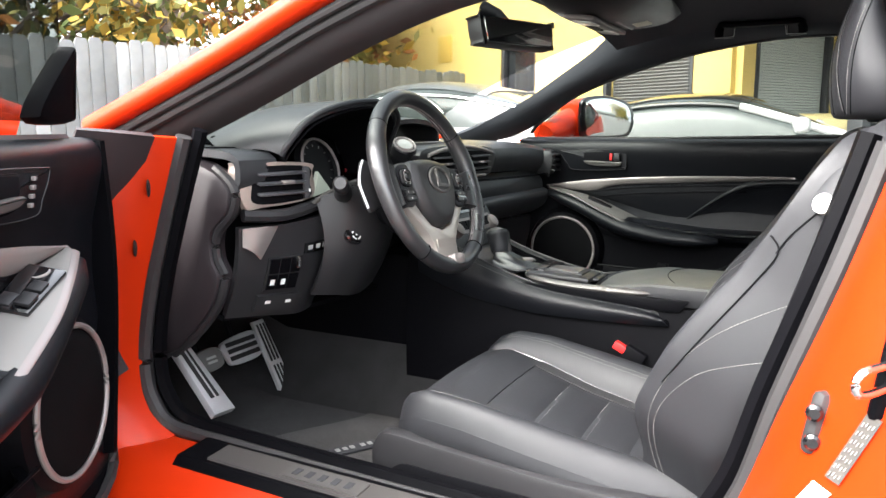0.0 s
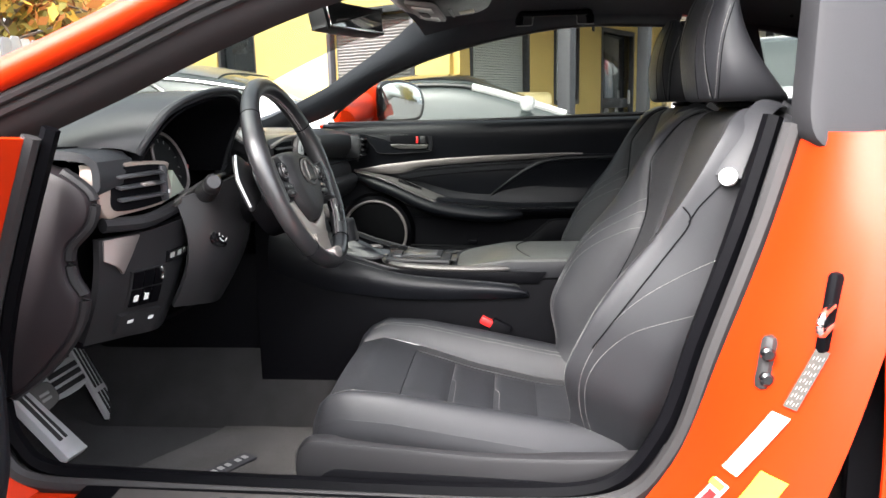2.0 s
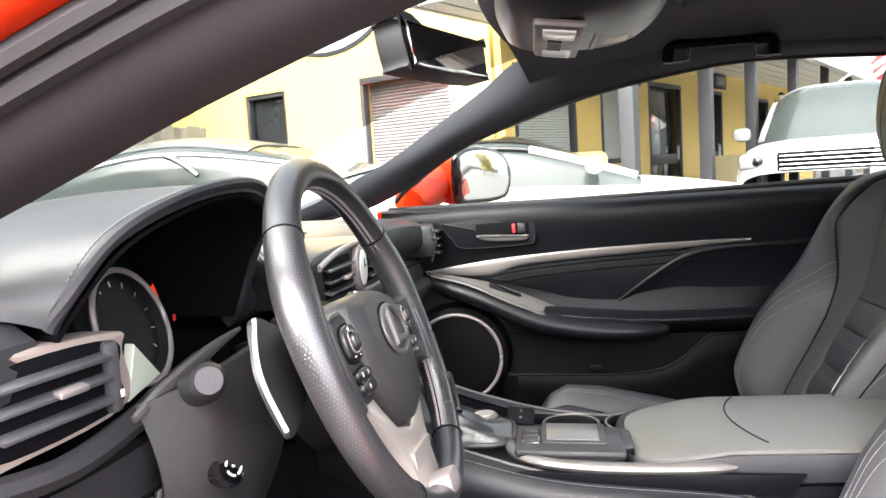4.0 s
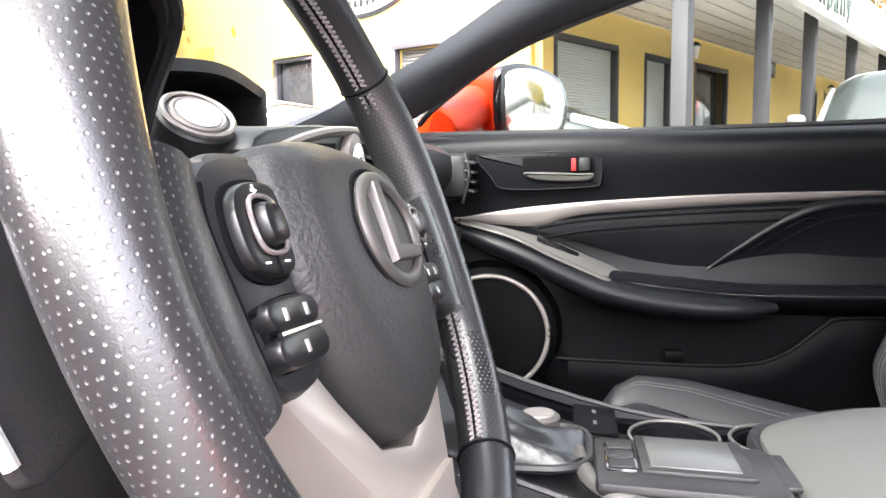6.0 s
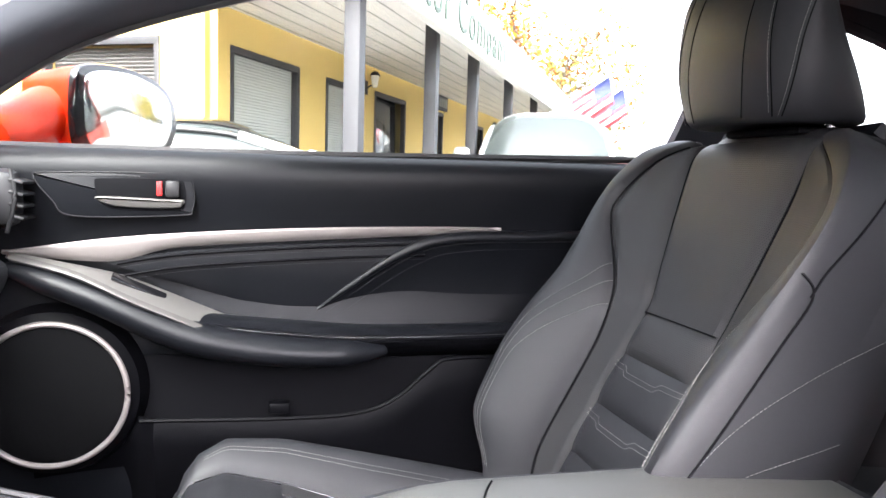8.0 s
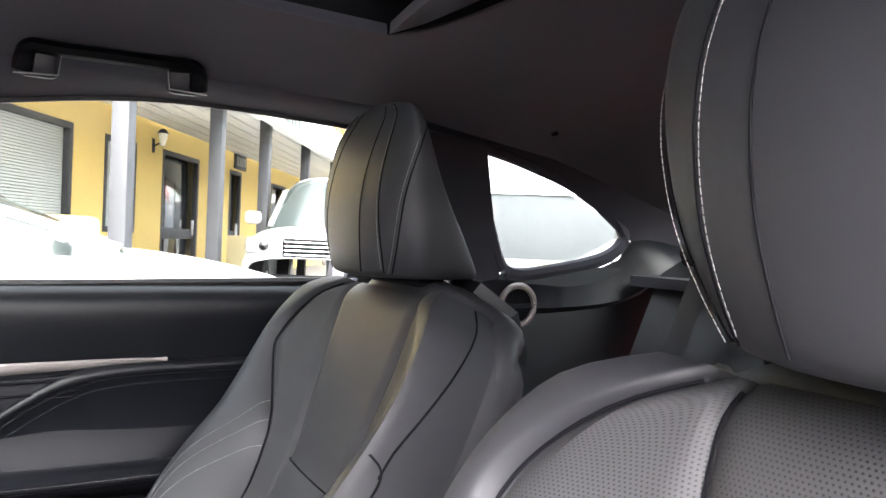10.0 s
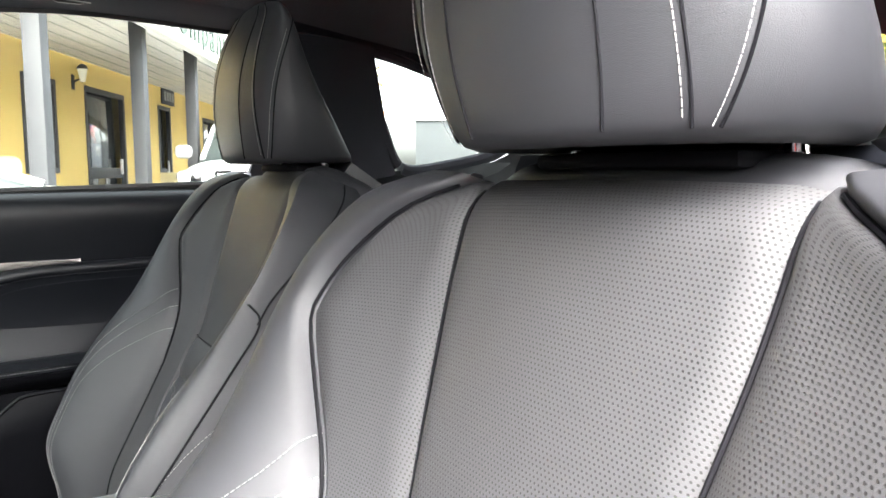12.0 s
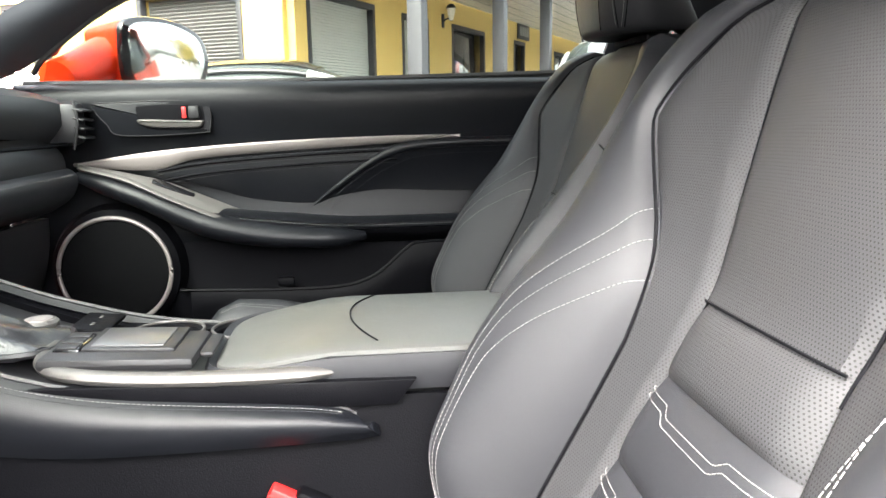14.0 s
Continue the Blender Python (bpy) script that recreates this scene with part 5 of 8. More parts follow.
# rear bench
rear = thing("rear_bench", "black leather rear bench with seat belts", "car seat", (CX, -1.35, 0.2))
for sg in (-1, 1):
    part("bench_back", Shape(face=(0, 1, 0.2)).sheet(lambda u, v, sg=sg: (sg * (0.06 + 0.50 * u), -0.02 - 0.22 * v + 0.05 * (2 * u - 1) ** 4 + 0.02 * math.sin(math.pi * v), 0.20 + 0.62 * v - 0.05 * (2 * u - 1) ** 6), 16, 16, 0.06), LEATHER, rear, "black leather rear backrest")
    part("bench_cushion", Shape(face=(0, 0, 1)).sheet(lambda u, v, sg=sg: (sg * (0.06 + 0.50 * u), 0.42 - 0.46 * v, 0.22 - 0.05 * v + 0.03 * (2 * u - 1) ** 4), 16, 12, 0.08), LEATHER, rear)
    part("bench_shoulder", Shape().tube(curve([(sg * 0.08, -0.255, 0.82), (sg * 0.30, -0.25, 0.835), (sg * 0.52, -0.23, 0.815)], 16), 0.035, 10), LEATHER, rear)
    part("belt_webbing", Shape().tube(curve([(sg * 0.36, -0.24, 0.86), (sg * 0.39, -0.17, 0.84), (sg * 0.42, -0.12, 0.70), (sg * 0.46, 0.0, 0.30)], 24), 0.024, 6, flat=0.06, up=(0, 1, 0)), mat("belt_webbing", (0.020, 0.020, 0.022), 0.8, bump=0.5), rear, "black seat-belt webbing")
    part("belt_outlet", Shape().box((sg * 0.37, -0.25, 0.855), (0.085, 0.03, 0.03), 0.008), GLOSS, rear)
part("tunnel_tray", Shape().box((0, 0.05, 0.22), (0.11, 0.55, 0.12), 0.02), PLASTIC, rear)
# passenger's belt running down the pillar
pbelt = thing("seat_belt", "black passenger seat belt beside the pillar", "seat belt", (0.668, -1.0, 0.35))
WEB = mat("belt_web", (0.018, 0.018, 0.02), 0.8)
part("webbing", Shape().tube(curve([(-0.055, 0.17, 0.50), (-0.07, 0.22, 0.44), (-0.07, 0.235, 0.40), (-0.02, 0.20, 0.20), (0.0, 0.15, 0.0)], 24), 0.024, 6, flat=0.06, up=(1, 0, 0)), WEB, pbelt)
part("tongue", Shape().box((-0.080, 0.246, 0.395), (0.010, 0.055, 0.022), 0.003, (52, 0, 0)), CHROME, pbelt, "bright metal belt tongue")

# ---- dashboard ----
dash = thing("dashboard", "black leather-covered dashboard with hooded instruments and silver vents", "dashboard", (CX, 0.4, 0.5))
dash.location = (0, 0, 0)
nose = lambda x: lerp(x, [-0.68, -0.45, -0.15, 0.05, 0.2, 0.45, 0.70], [0.27, 0.25, 0.235, 0.225, 0.200, 0.150, 0.118])
top_prof = along([(0.78, 0.915), (0.55, 0.925), (0.32, 0.925), (0.06, 0.918), (0.005, 0.900), (0.0, 0.875), (0.004, 0.85), (0.03, 0.825)])
low_prof = along([(0.05, 0.83), (0.028, 0.815), (0.012, 0.79), (0.018, 0.75), (0.06, 0.72), (0.10, 0.70)])


def topdash(u, v):
    x = -0.66 + 1.335 * u
    q, n = top_prof(v), nose(x)
    y = n + (q[0] - 0.0) * (1 if q[0] < 0.1 else (0.80 - n) / 0.78 if q[0] > 0.5 else 1.0)
    return (x, min(y, 0.80 - 0.22 * ((x - CX) / 0.68) ** 2), q[1] - 0.020 * max(0, (x - 0.45) / 0.25) ** 2)


for u0, u1, v0, v1 in ((0.0, 0.075, 0.0, 1.0), (0.075, 0.115, 0.0, 0.80), (0.115, 0.365, 0.0, 0.40), (0.365, 1.0, 0.0, 1.0)):
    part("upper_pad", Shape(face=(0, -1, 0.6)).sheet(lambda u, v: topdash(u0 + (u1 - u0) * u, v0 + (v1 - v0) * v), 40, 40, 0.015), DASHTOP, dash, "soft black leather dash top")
part("lower_pad", Shape(face=(0, -1, 0.6)).sheet(lambda u, v: (lambda x, q: (x, nose(x) + q[0], q[1] - 0.010))(0.12 + 0.55 * u, low_prof(v)), 24, 16, 0.012, True), DASHTOP, dash)
kp = along([(0.20, 0.735), (0.185, 0.725), (0.183, 0.705), (0.20, 0.675), (0.24, 0.65)])
part("knee_roll", Shape(face=(0, -1, 0.6)).sheet(lambda u, v: (0.15 + 0.52 * u, kp(v)[0] - 0.07 * u, kp(v)[1] + 0.015 + 0.012 * u), 20, 14, 0.012, True), DASHTOP, dash, "stitched padded roll")
part("stitching", Shape().stitches([(x, 0.183 - 0.07 * (x - 0.15) / 0.52, 0.739 + 0.012 * (x - 0.15) / 0.52) for x in np.linspace(0.16, 0.66, 30)]), THREAD, dash)
part("glovebox", Shape(face=(0, -1, 0.6)).sheet(lambda u, v: (0.15 + 0.52 * u, 0.235 - 0.06 * u + 0.10 * v**2, 0.665 - 0.27 * v), 10, 10, 0.015, True), DASHP, dash, "black glovebox lid")
part("seam_line", Shape().tube([(x, nose(x) + 0.0, 0.807) for x in np.linspace(0.16, 0.66, 16)], 0.003, 5), DARK, dash)
# passenger end vent
pv = part("end_vent", Shape().box((0.675, 0.135, 0.848), (0.05, 0.085, 0.085), 0.02), DASHP, dash, "slatted end vent")
for k in range(4):
    part("slat", Shape().box((0.672, 0.092, 0.822 + 0.017 * k), (0.060, 0.02, 0.005), 0.002, (15, 0, 0)), PLASTIC_MID, pv)
part("vent_rim", Shape().tube(curve([(0.645, 0.105, 0.80), (0.640, 0.092, 0.85), (0.650, 0.10, 0.89)], 12), 0.003, 6), PLASTIC_MID, pv)

# instrument hood
hood_f = [(-0.558, 0.250, 0.905), (-0.552, 0.235, 0.930), (-0.515, 0.205, 0.980), (-0.44, 0.180, 1.008), (-0.345, 0.165, 1.018), (-0.275, 0.163, 1.010), (-0.228, 0.172, 0.980), (-0.208, 0.205, 0.930), (-0.200, 0.235, 0.86)]
hood_b = [(-0.595, 0.36, 0.895), (-0.575, 0.42, 0.930), (-0.50, 0.52, 0.955), (-0.42, 0.56, 0.968), (-0.345, 0.58, 0.972), (-0.27, 0.56, 0.965), (-0.20, 0.52, 0.945), (-0.15, 0.42, 0.91), (-0.14, 0.30, 0.86)]
part("instrument_hood", Shape(face=(0, -1, 0.6)).sheet(between(hood_f, hood_b, (0, 0, 0.018)), 50, 16, 0.010), DASHTOP, dash, "leather instrument hood with stitched edge")
hf = curve(hood_f, 60)
part("hood_lip", Shape().tube(hf, 0.0065, 8), LEATHER, dash)
hood_top = between(hood_f, hood_b, (0, 0, 0.018))
part("stitching", Shape().stitches([np.add(hood_top(u, 0.05), (0, -0.0004, 0.0009)) for u in np.linspace(0.08, 0.92, 90)], 0.006, (0.0042, 0.0014)), THREAD, dash, "pale stitching round the hood")
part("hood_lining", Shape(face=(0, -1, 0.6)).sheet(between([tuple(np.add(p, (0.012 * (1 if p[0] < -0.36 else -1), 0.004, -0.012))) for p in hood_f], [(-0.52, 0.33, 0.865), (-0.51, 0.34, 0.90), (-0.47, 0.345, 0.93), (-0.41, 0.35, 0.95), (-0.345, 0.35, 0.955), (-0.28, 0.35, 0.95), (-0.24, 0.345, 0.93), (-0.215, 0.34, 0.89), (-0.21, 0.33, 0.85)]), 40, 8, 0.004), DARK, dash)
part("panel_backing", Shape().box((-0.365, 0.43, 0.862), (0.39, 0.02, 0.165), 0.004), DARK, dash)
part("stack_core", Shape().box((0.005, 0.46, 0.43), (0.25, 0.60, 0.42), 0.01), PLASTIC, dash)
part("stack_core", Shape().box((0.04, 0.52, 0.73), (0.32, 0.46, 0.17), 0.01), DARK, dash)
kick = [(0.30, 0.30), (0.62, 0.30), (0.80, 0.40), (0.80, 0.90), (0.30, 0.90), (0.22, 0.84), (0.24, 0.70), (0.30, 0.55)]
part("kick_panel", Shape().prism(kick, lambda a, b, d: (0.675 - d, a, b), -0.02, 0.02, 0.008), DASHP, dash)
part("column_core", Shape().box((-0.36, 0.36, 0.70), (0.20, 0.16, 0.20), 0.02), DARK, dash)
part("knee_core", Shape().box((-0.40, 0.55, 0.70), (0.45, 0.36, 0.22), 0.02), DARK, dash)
cl = Shape(face=(0, -1, 0.6)).sheet(lambda u, v: (-0.53 + 0.33 * u, 0.335 + 0.05 * v, 0.80 + 0.16 * v), 8, 8, 0.01)
cluster = part("instrument_panel", cl, SCREEN, dash, "dark unlit instrument panel")
gput = lambda c: (lambda a, b, hh: (c[0] + a, c[1] + 0.30 * b - hh, c[2] + 0.95 * b))
for c, r in (((-0.412, 0.272, 0.878), 0.062),):
    g = part("gauge", Shape().lathe([(r, -0.01), (r, 0.008), (r - 0.006, 0.012), (r - 0.007, 0.002), (0.0, 0.001)], gput(c), 40), mat("gauge_face", (0.007, 0.007, 0.008), 0.55, spec=0.2), dash, "dark round gauge with a satin ring")
    part("gauge_ring", Shape().tube([gput(c)(r * math.cos(TAU * k / 48), r * math.sin(TAU * k / 48), 0.011) for k in range(48)], 0.0032, 6, True), SILVER, g)
    for k in range(11):
        w = radians(220 - 26 * k)
        part("gauge_tick", Shape().tube([gput(c)((r - 0.012) * math.cos(w), (r - 0.012) * math.sin(w), 0.003), gput(c)((r - 0.018) * math.cos(w), (r - 0.018) * math.sin(w), 0.003)], 0.0008, 4), GREYMARK, g)
part("warning_light", Shape().box((-0.285, 0.283, 0.862), (0.005, 0.002, 0.008), 0.0008), REDPLASTIC, dash)
# solid pale wedge that draws the glare on the gauge lens
part("glare_wedge", Shape().prism([(-0.470, 0.815), (-0.405, 0.825), (-0.450, 0.868)], lambda a, b, d: (a, 0.250 - d, b), 0, 0.01, 0.002), mat("pale_glare", (0.42, 0.46, 0.38), 0.25), dash, "pale wedge of painted glare before the gauge")

# driver's end: cap, vent, knee panel
cap = curve([(0.60, 0.905), (0.42, 0.905), (0.33, 0.882), (0.288, 0.845), (0.292, 0.800), (0.335, 0.755), (0.338, 0.705), (0.322, 0.665), (0.345, 0.605), (0.405, 0.540), (0.47, 0.490), (0.60, 0.480)], 70, True)
part("end_cap", Shape().prism(cap, lambda a, b, d: (-0.635 - d, a, b), 0.0, 0.045, 0.016), mat("maroon_black_plastic", (0.016, 0.0125, 0.0145), 0.5, spec=0.35, bump=0.3, bscale=600), dash, "dark moulded dash end cap")
part("cap_ridge", Shape().tube([(-0.662, *p) for p in curve([(0.33, 0.884), (0.285, 0.845), (0.290, 0.800), (0.332, 0.755), (0.335, 0.705), (0.318, 0.665), (0.342, 0.605), (0.402, 0.540), (0.47, 0.490)], 40)], 0.010, 8), PLASTIC_MID, dash)
part("demister_grille", Shape().box((-0.59, 0.37, 0.917), (0.11, 0.06, 0.006), 0.002, (0, 0, -10)), DASHP, dash)
for k in range(5):
    part("grille_slot", Shape().box((-0.59, 0.350 + 0.011 * k, 0.921), (0.09, 0.003, 0.003), 0.0006, (0, 0, -10)), DARK, dash)
vput = lambda a, b, d: (-0.555 + a * 0.97 - d * 0.1, 0.262 - a * 0.22 - d * 0.97, 0.848 + b)
frame_o, frame_i = curve([(-0.095, 0.036), (-0.08, 0.046), (0.075, 0.040), (0.085, 0.02), (0.08, -0.034), (-0.05, -0.046), (-0.085, -0.046), (-0.10, -0.01)], 40, True), curve([(-0.066, 0.034), (0.068, 0.033), (0.074, 0.0), (0.068, -0.032), (-0.062, -0.037), (-0.072, 0)], 40, True)
vent = part("side_vent", Shape().prism(frame_o, vput, -0.03, 0.006, 0.004), BRONZE, dash, "side air vent in a warm silver frame")
# raised near-black plate in place of the shade inside the vent
part("vent_cavity", Shape().prism(frame_i, vput, 0.0, 0.0075, 0.001), DARK, vent)
for k, b in enumerate((0.022, 0.003, -0.018)):
    part("slat", Shape().box(vput(-0.002, b, 0.011), (0.118, 0.018, 0.0045), 0.0015, (14, 0, -13)), SLAT, vent)
part("vent_tab", Shape().box(vput(0.005, 0.004, 0.021), (0.030, 0.012, 0.006), 0.002, (14, 0, -13)), SILVER, vent)
part("vent_wheel", Shape().box(vput(0.062, 0.0, 0.010), (0.016, 0.012, 0.068), 0.005, (0, 0, -13)), SLAT, vent)
part("vent_mark", Shape().box(vput(0.064, -0.016, 0.0185), (0.004, 0.002, 0.007), 0.0005, (0, 0, -13)), WHITE, vent)
part("vent_chin", Shape().tube(curve([(-0.64, 0.285, 0.79), (-0.56, 0.250, 0.785), (-0.47, 0.232, 0.800), (-0.43, 0.225, 0.812), (-0.38, 0.205, 0.832)], 20), 0.013, 8, flat=1.0), DASHP, dash)
part("silver_sweep", Shape().tube(curve([(-0.495, 0.222, 0.806), (-0.46, 0.215, 0.818), (-0.42, 0.207, 0.830), (-0.36, 0.20, 0.842), (-0.29, 0.20, 0.846)], 20), [lerp(k / 20, [0, 0.25, 0.7, 1], [0.003, 0.0065, 0.006, 0.002]) for k in range(len(curve([(0, 0, 0), (1, 0, 0), (2, 0, 0), (3, 0, 0), (4, 0, 0)], 20)))], 8, flat=1.3), GREYSAT, dash, "satin silver sweep under the vent")
knee_t, knee_b = [(-0.645, 0.292, 0.765), (-0.55, 0.255, 0.765), (-0.45, 0.225, 0.775), (-0.40, 0.235, 0.775)], [(-0.640, 0.345, 0.575), (-0.55, 0.315, 0.565), (-0.47, 0.295, 0.555), (-0.40, 0.31, 0.555)]
knee = between(knee_t, knee_b, (0, -0.012, 0))
kneep = part("knee_panel", Shape(face=(0, -1, 0.6)).sheet(knee, 20, 16, 0.015), DASHP, dash, "black knee panel with switches")


def on_knee(u, v, out):
    p = np.array(knee(u, v))
    return p + np.array((-0.25, -0.92, 0.30)) * out


part("silver_corner", Shape(face=(0, -1, 0.6)).sheet(lambda u, v: on_knee(0.02 + 0.30 * u * (1 - 0.45 * v), 0.02 + 0.34 * v * (0.55 + 0.45 * u), 0.006 + 0.008 * math.sin(math.pi * u)), 10, 8, 0.006), SILVER, dash, "satin silver corner trim")
strip = part("switch_strip", Shape(face=(0, -1, 0.6)).sheet(lambda u, v: on_knee(0.60 + 0.30 * u, 0.25 + 0.10 * v, 0.004), 4, 4, 0.004), GLOSS, kneep)
for k in range(3):
    part("switch_icon", Shape(face=(0, -1, 0.6)).sheet(lambda u, v, k=k: on_knee(0.63 + 0.085 * k + 0.045 * u, 0.275 + 0.045 * v, 0.0055), 2, 2, 0.001), GREYMARK, kneep)
block = part("switch_block", Shape(face=(0, -1, 0.6)).sheet(lambda u, v: on_knee(0.26 + 0.32 * u, 0.36 + 0.36 * v, 0.006), 6, 6, 0.006), PLASTIC_MID, kneep, "block of blank switches")
for r in range(2):
    for c in range(3):
        part("switch_cap", Shape(face=(0, -1, 0.6)).sheet(lambda u, v, r=r, c=c: on_knee(0.275 + 0.10 * c + 0.085 * u, 0.375 + 0.175 * r + 0.155 * v, 0.0095), 3, 3, 0.003), PLASTIC, block)
part("dimmer_wheel", Shape().box(on_knee(0.53, 0.43, 0.012), (0.012, 0.010, 0.026), 0.004), CHROME, block)
for c in range(2):
    part("switch_icon", Shape(face=(0, -1, 0.6)).sheet(lambda u, v, c=c: on_knee(0.295 + 0.10 * c + 0.04 * u, 0.60 + 0.06 * v, 0.0125), 2, 2, 0.001), WHITE, block)
part("lower_release", Shape(face=(0, -1, 0.6)).sheet(lambda u, v: on_knee(0.22 + 0.40 * u, 0.78 + 0.18 * v, 0.012), 5, 4, 0.01), DASHP, kneep)
for c in (0.30, 0.50):
    part("release_icon", Shape(face=(0, -1, 0.6)).sheet(lambda u, v, c=c: on_knee(c + 0.05 * u, 0.84 + 0.03 * v, 0.0135), 2, 2, 0.001), WHITE, kneep)
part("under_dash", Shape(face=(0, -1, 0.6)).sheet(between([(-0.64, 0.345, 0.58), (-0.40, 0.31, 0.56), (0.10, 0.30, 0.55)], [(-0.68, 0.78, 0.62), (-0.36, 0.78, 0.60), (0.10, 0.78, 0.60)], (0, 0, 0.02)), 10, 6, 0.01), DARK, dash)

# column shroud, stalk, start button
shr = Shape(face=(0, -1, 0.6)).sheet(between([(-0.485, 0.225, 0.815), (-0.44, 0.165, 0.835), (-0.36, 0.13, 0.855), (-0.27, 0.165, 0.835), (-0.23, 0.225, 0.815)], [(-0.47, 0.255, 0.60), (-0.43, 0.225, 0.595), (-0.36, 0.21, 0.585), (-0.27, 0.225, 0.595), (-0.22, 0.255, 0.60)], (0, -0.03, 0)), 20, 16, 0.012)
part("column_shroud", shr, DASHP, dash, "black steering column shroud")
sb = (-0.430, 0.168, 0.735)
sput = lambda a, b, hh: (sb[0] + a, sb[1] + 0.25 * b - hh - 0.25 * a, sb[2] + 0.97 * b)
start = part("start_bezel", Shape().lathe([(0.023, -0.006), (0.023, 0.004), (0.018, 0.007), (0.0165, 0.003)], sput, 28), GLOSS, dash)
part("start_button", Shape().lathe([(0.0155, 0.0), (0.0155, 0.006), (0.013, 0.008), (0, 0.0085)], sput, 28), PLASTIC, start, "round start button with pale ring marks")
for k in range(4):
    a0 = TAU * k / 4 + 0.2
    part("ring_mark", Shape().tube([sput(0.0105 * math.cos(a0 + w), 0.0105 * math.sin(a0 + w), 0.0088) for w in np.linspace(0, 1.1, 8)], 0.0013, 5), WHITE, start)
part("ring_mark", Shape().lathe([(0.0025, 0.008), (0.002, 0.0092)], sput, 10), WHITE, start)
stalk = part("stalk", Shape().tube([(-0.440, 0.185, 0.820), (-0.475, 0.160, 0.832), (-0.500, 0.145, 0.840)], [0.020, 0.019, 0.013], 14), DASHP, dash, "black column stalk")
part("stalk_end", Shape().tube([(-0.497, 0.147, 0.839), (-0.503, 0.1435, 0.841), (-0.527, 0.130, 0.850), (-0.533, 0.1265, 0.852)], [0.013, 0.0165, 0.0165, 0.012], 16), PLASTIC_MID, stalk)
part("stalk", Shape().tube([(-0.27, 0.185, 0.820), (-0.23, 0.16, 0.832), (-0.19, 0.14, 0.845)], [0.02, 0.015, 0.012], 12), DASHP, dash)

# centre: display recess, vents, clock, control panel
disp = part("display_hood", Shape(face=(0, -1, 0.6)).sheet(between([(-0.125, 0.30, 0.972), (0.03, 0.27, 0.985), (0.20, 0.29, 0.972)], [(-0.13, 0.50, 0.965), (0.03, 0.52, 0.975), (0.21, 0.50, 0.965)], (0, 0, 0.012)), 14, 8, 0.012), DASHTOP, dash, "hooded display recess")
part("display", Shape().box((0.035, 0.43, 0.945), (0.26, 0.012, 0.055), 0.003, (-8, 0, 0)), SCREEN, dash, "dark wide display")
for x in (-0.128, 0.205):
    part("display_cheek", Shape().box((x, 0.39, 0.945), (0.012, 0.20, 0.055), 0.004), DASHP, dash)
part("display_sill", Shape().box((0.035, 0.355, 0.918), (0.33, 0.16, 0.010), 0.003), DASHP, dash)
part("chrome_line", Shape().tube([(-0.12, 0.285, 0.920), (0.19, 0.265, 0.920)], 0.0025, 6), SILVER, dash)
tw = (-0.160, 0.195, 0.918)
tn = Vector((-0.35, -0.52, 0.78)).normalized()
te = tn.cross(Vector((0, 0, 1))).normalized()
tf_ = te.cross(tn)
tput = lambda a, b, hh: tuple(Vector(tw) + a * te + b * tf_ + (hh - 0.006) * tn)
tweet = part("dial_knob", Shape().lathe([(0.030, -0.02), (0.030, 0.004), (0.026, 0.008), (0.0, 0.009)], tput, 32), DASHP, dash, "round drive-mode dial with silver rings")
for r in (0.027, 0.020):
    part("dial_ring", Shape().tube([tput(r * math.cos(TAU * k / 40), r * math.sin(TAU * k / 40), 0.009) for k in range(40)], 0.0024, 6, True), SILVER, tweet)
part("dial_face", Shape().lathe([(0.0175, 0.008), (0.0175, 0.011), (0.0, 0.0115)], tput, 28), GREYMARK, tweet)
cvp = lambda a, b, d: (0.034 + a, 0.140 - 0.10 * a - d, 0.872 + b)
cv = part("centre_vents", Shape().prism(curve([(-0.165, 0.038), (0.16, 0.036), (0.165, -0.03), (0.12, -0.04), (-0.12, -0.042), (-0.168, -0.02)], 40, True), cvp, -0.13, 0.006, 0.005), DASHP, dash, "pair of slatted centre vents")
part("vent_bar", Shape().tube([cvp(a, 0.040 - 0.02 * (a / 0.16) ** 2, 0.008) for a in np.linspace(-0.16, 0.16, 14)], 0.005, 8), SILVER, cv)
part("vent_bar", Shape().tube([cvp(a, -0.040, 0.008) for a in np.linspace(-0.125, 0.125, 14)], 0.004, 8), SILVER, cv)
for sg in (-1, 1):
    # flat dark plates paint the shaded depth behind the slats
    part("vent_cavity", Shape().prism([(sg * 0.035, 0.028), (sg * 0.145, 0.026), (sg * 0.140, -0.028), (sg * 0.035, -0.030)], cvp, 0.0, 0.0075, 0.001), DARK, cv)
    for b in (0.014, -0.003, -0.019):
        part("slat", Shape().box(cvp(sg * 0.09, b, 0.011), (0.105, 0.014, 0.0035), 0.001, (14, 0, -5)), SLAT, cv)
    part("vent_tab", Shape().box(cvp(sg * 0.085, -0.003, 0.020), (0.022, 0.012, 0.006), 0.002), SILVER, cv)
ck = part("clock", Shape().prism([(0.024 * math.cos(TAU * k / 32), 0.039 * math.sin(TAU * k / 32)) for k in range(32)], cvp, 0.0, 0.016, 0.006), SILVER, dash, "oval analogue clock in a silver case")
part("clock_face", Shape().prism([(0.017 * math.cos(TAU * k / 28), 0.028 * math.sin(TAU * k / 28)) for k in range(28)], cvp, 0.014, 0.0175, 0.001), WHITE, ck)
for dx, dz in ((0.0, 0.014), (0.008, 0.004)):
    part("clock_hand", Shape().tube([cvp(0, 0, 0.0185), cvp(dx, dz, 0.0185)], 0.0008, 4), INK, ck)
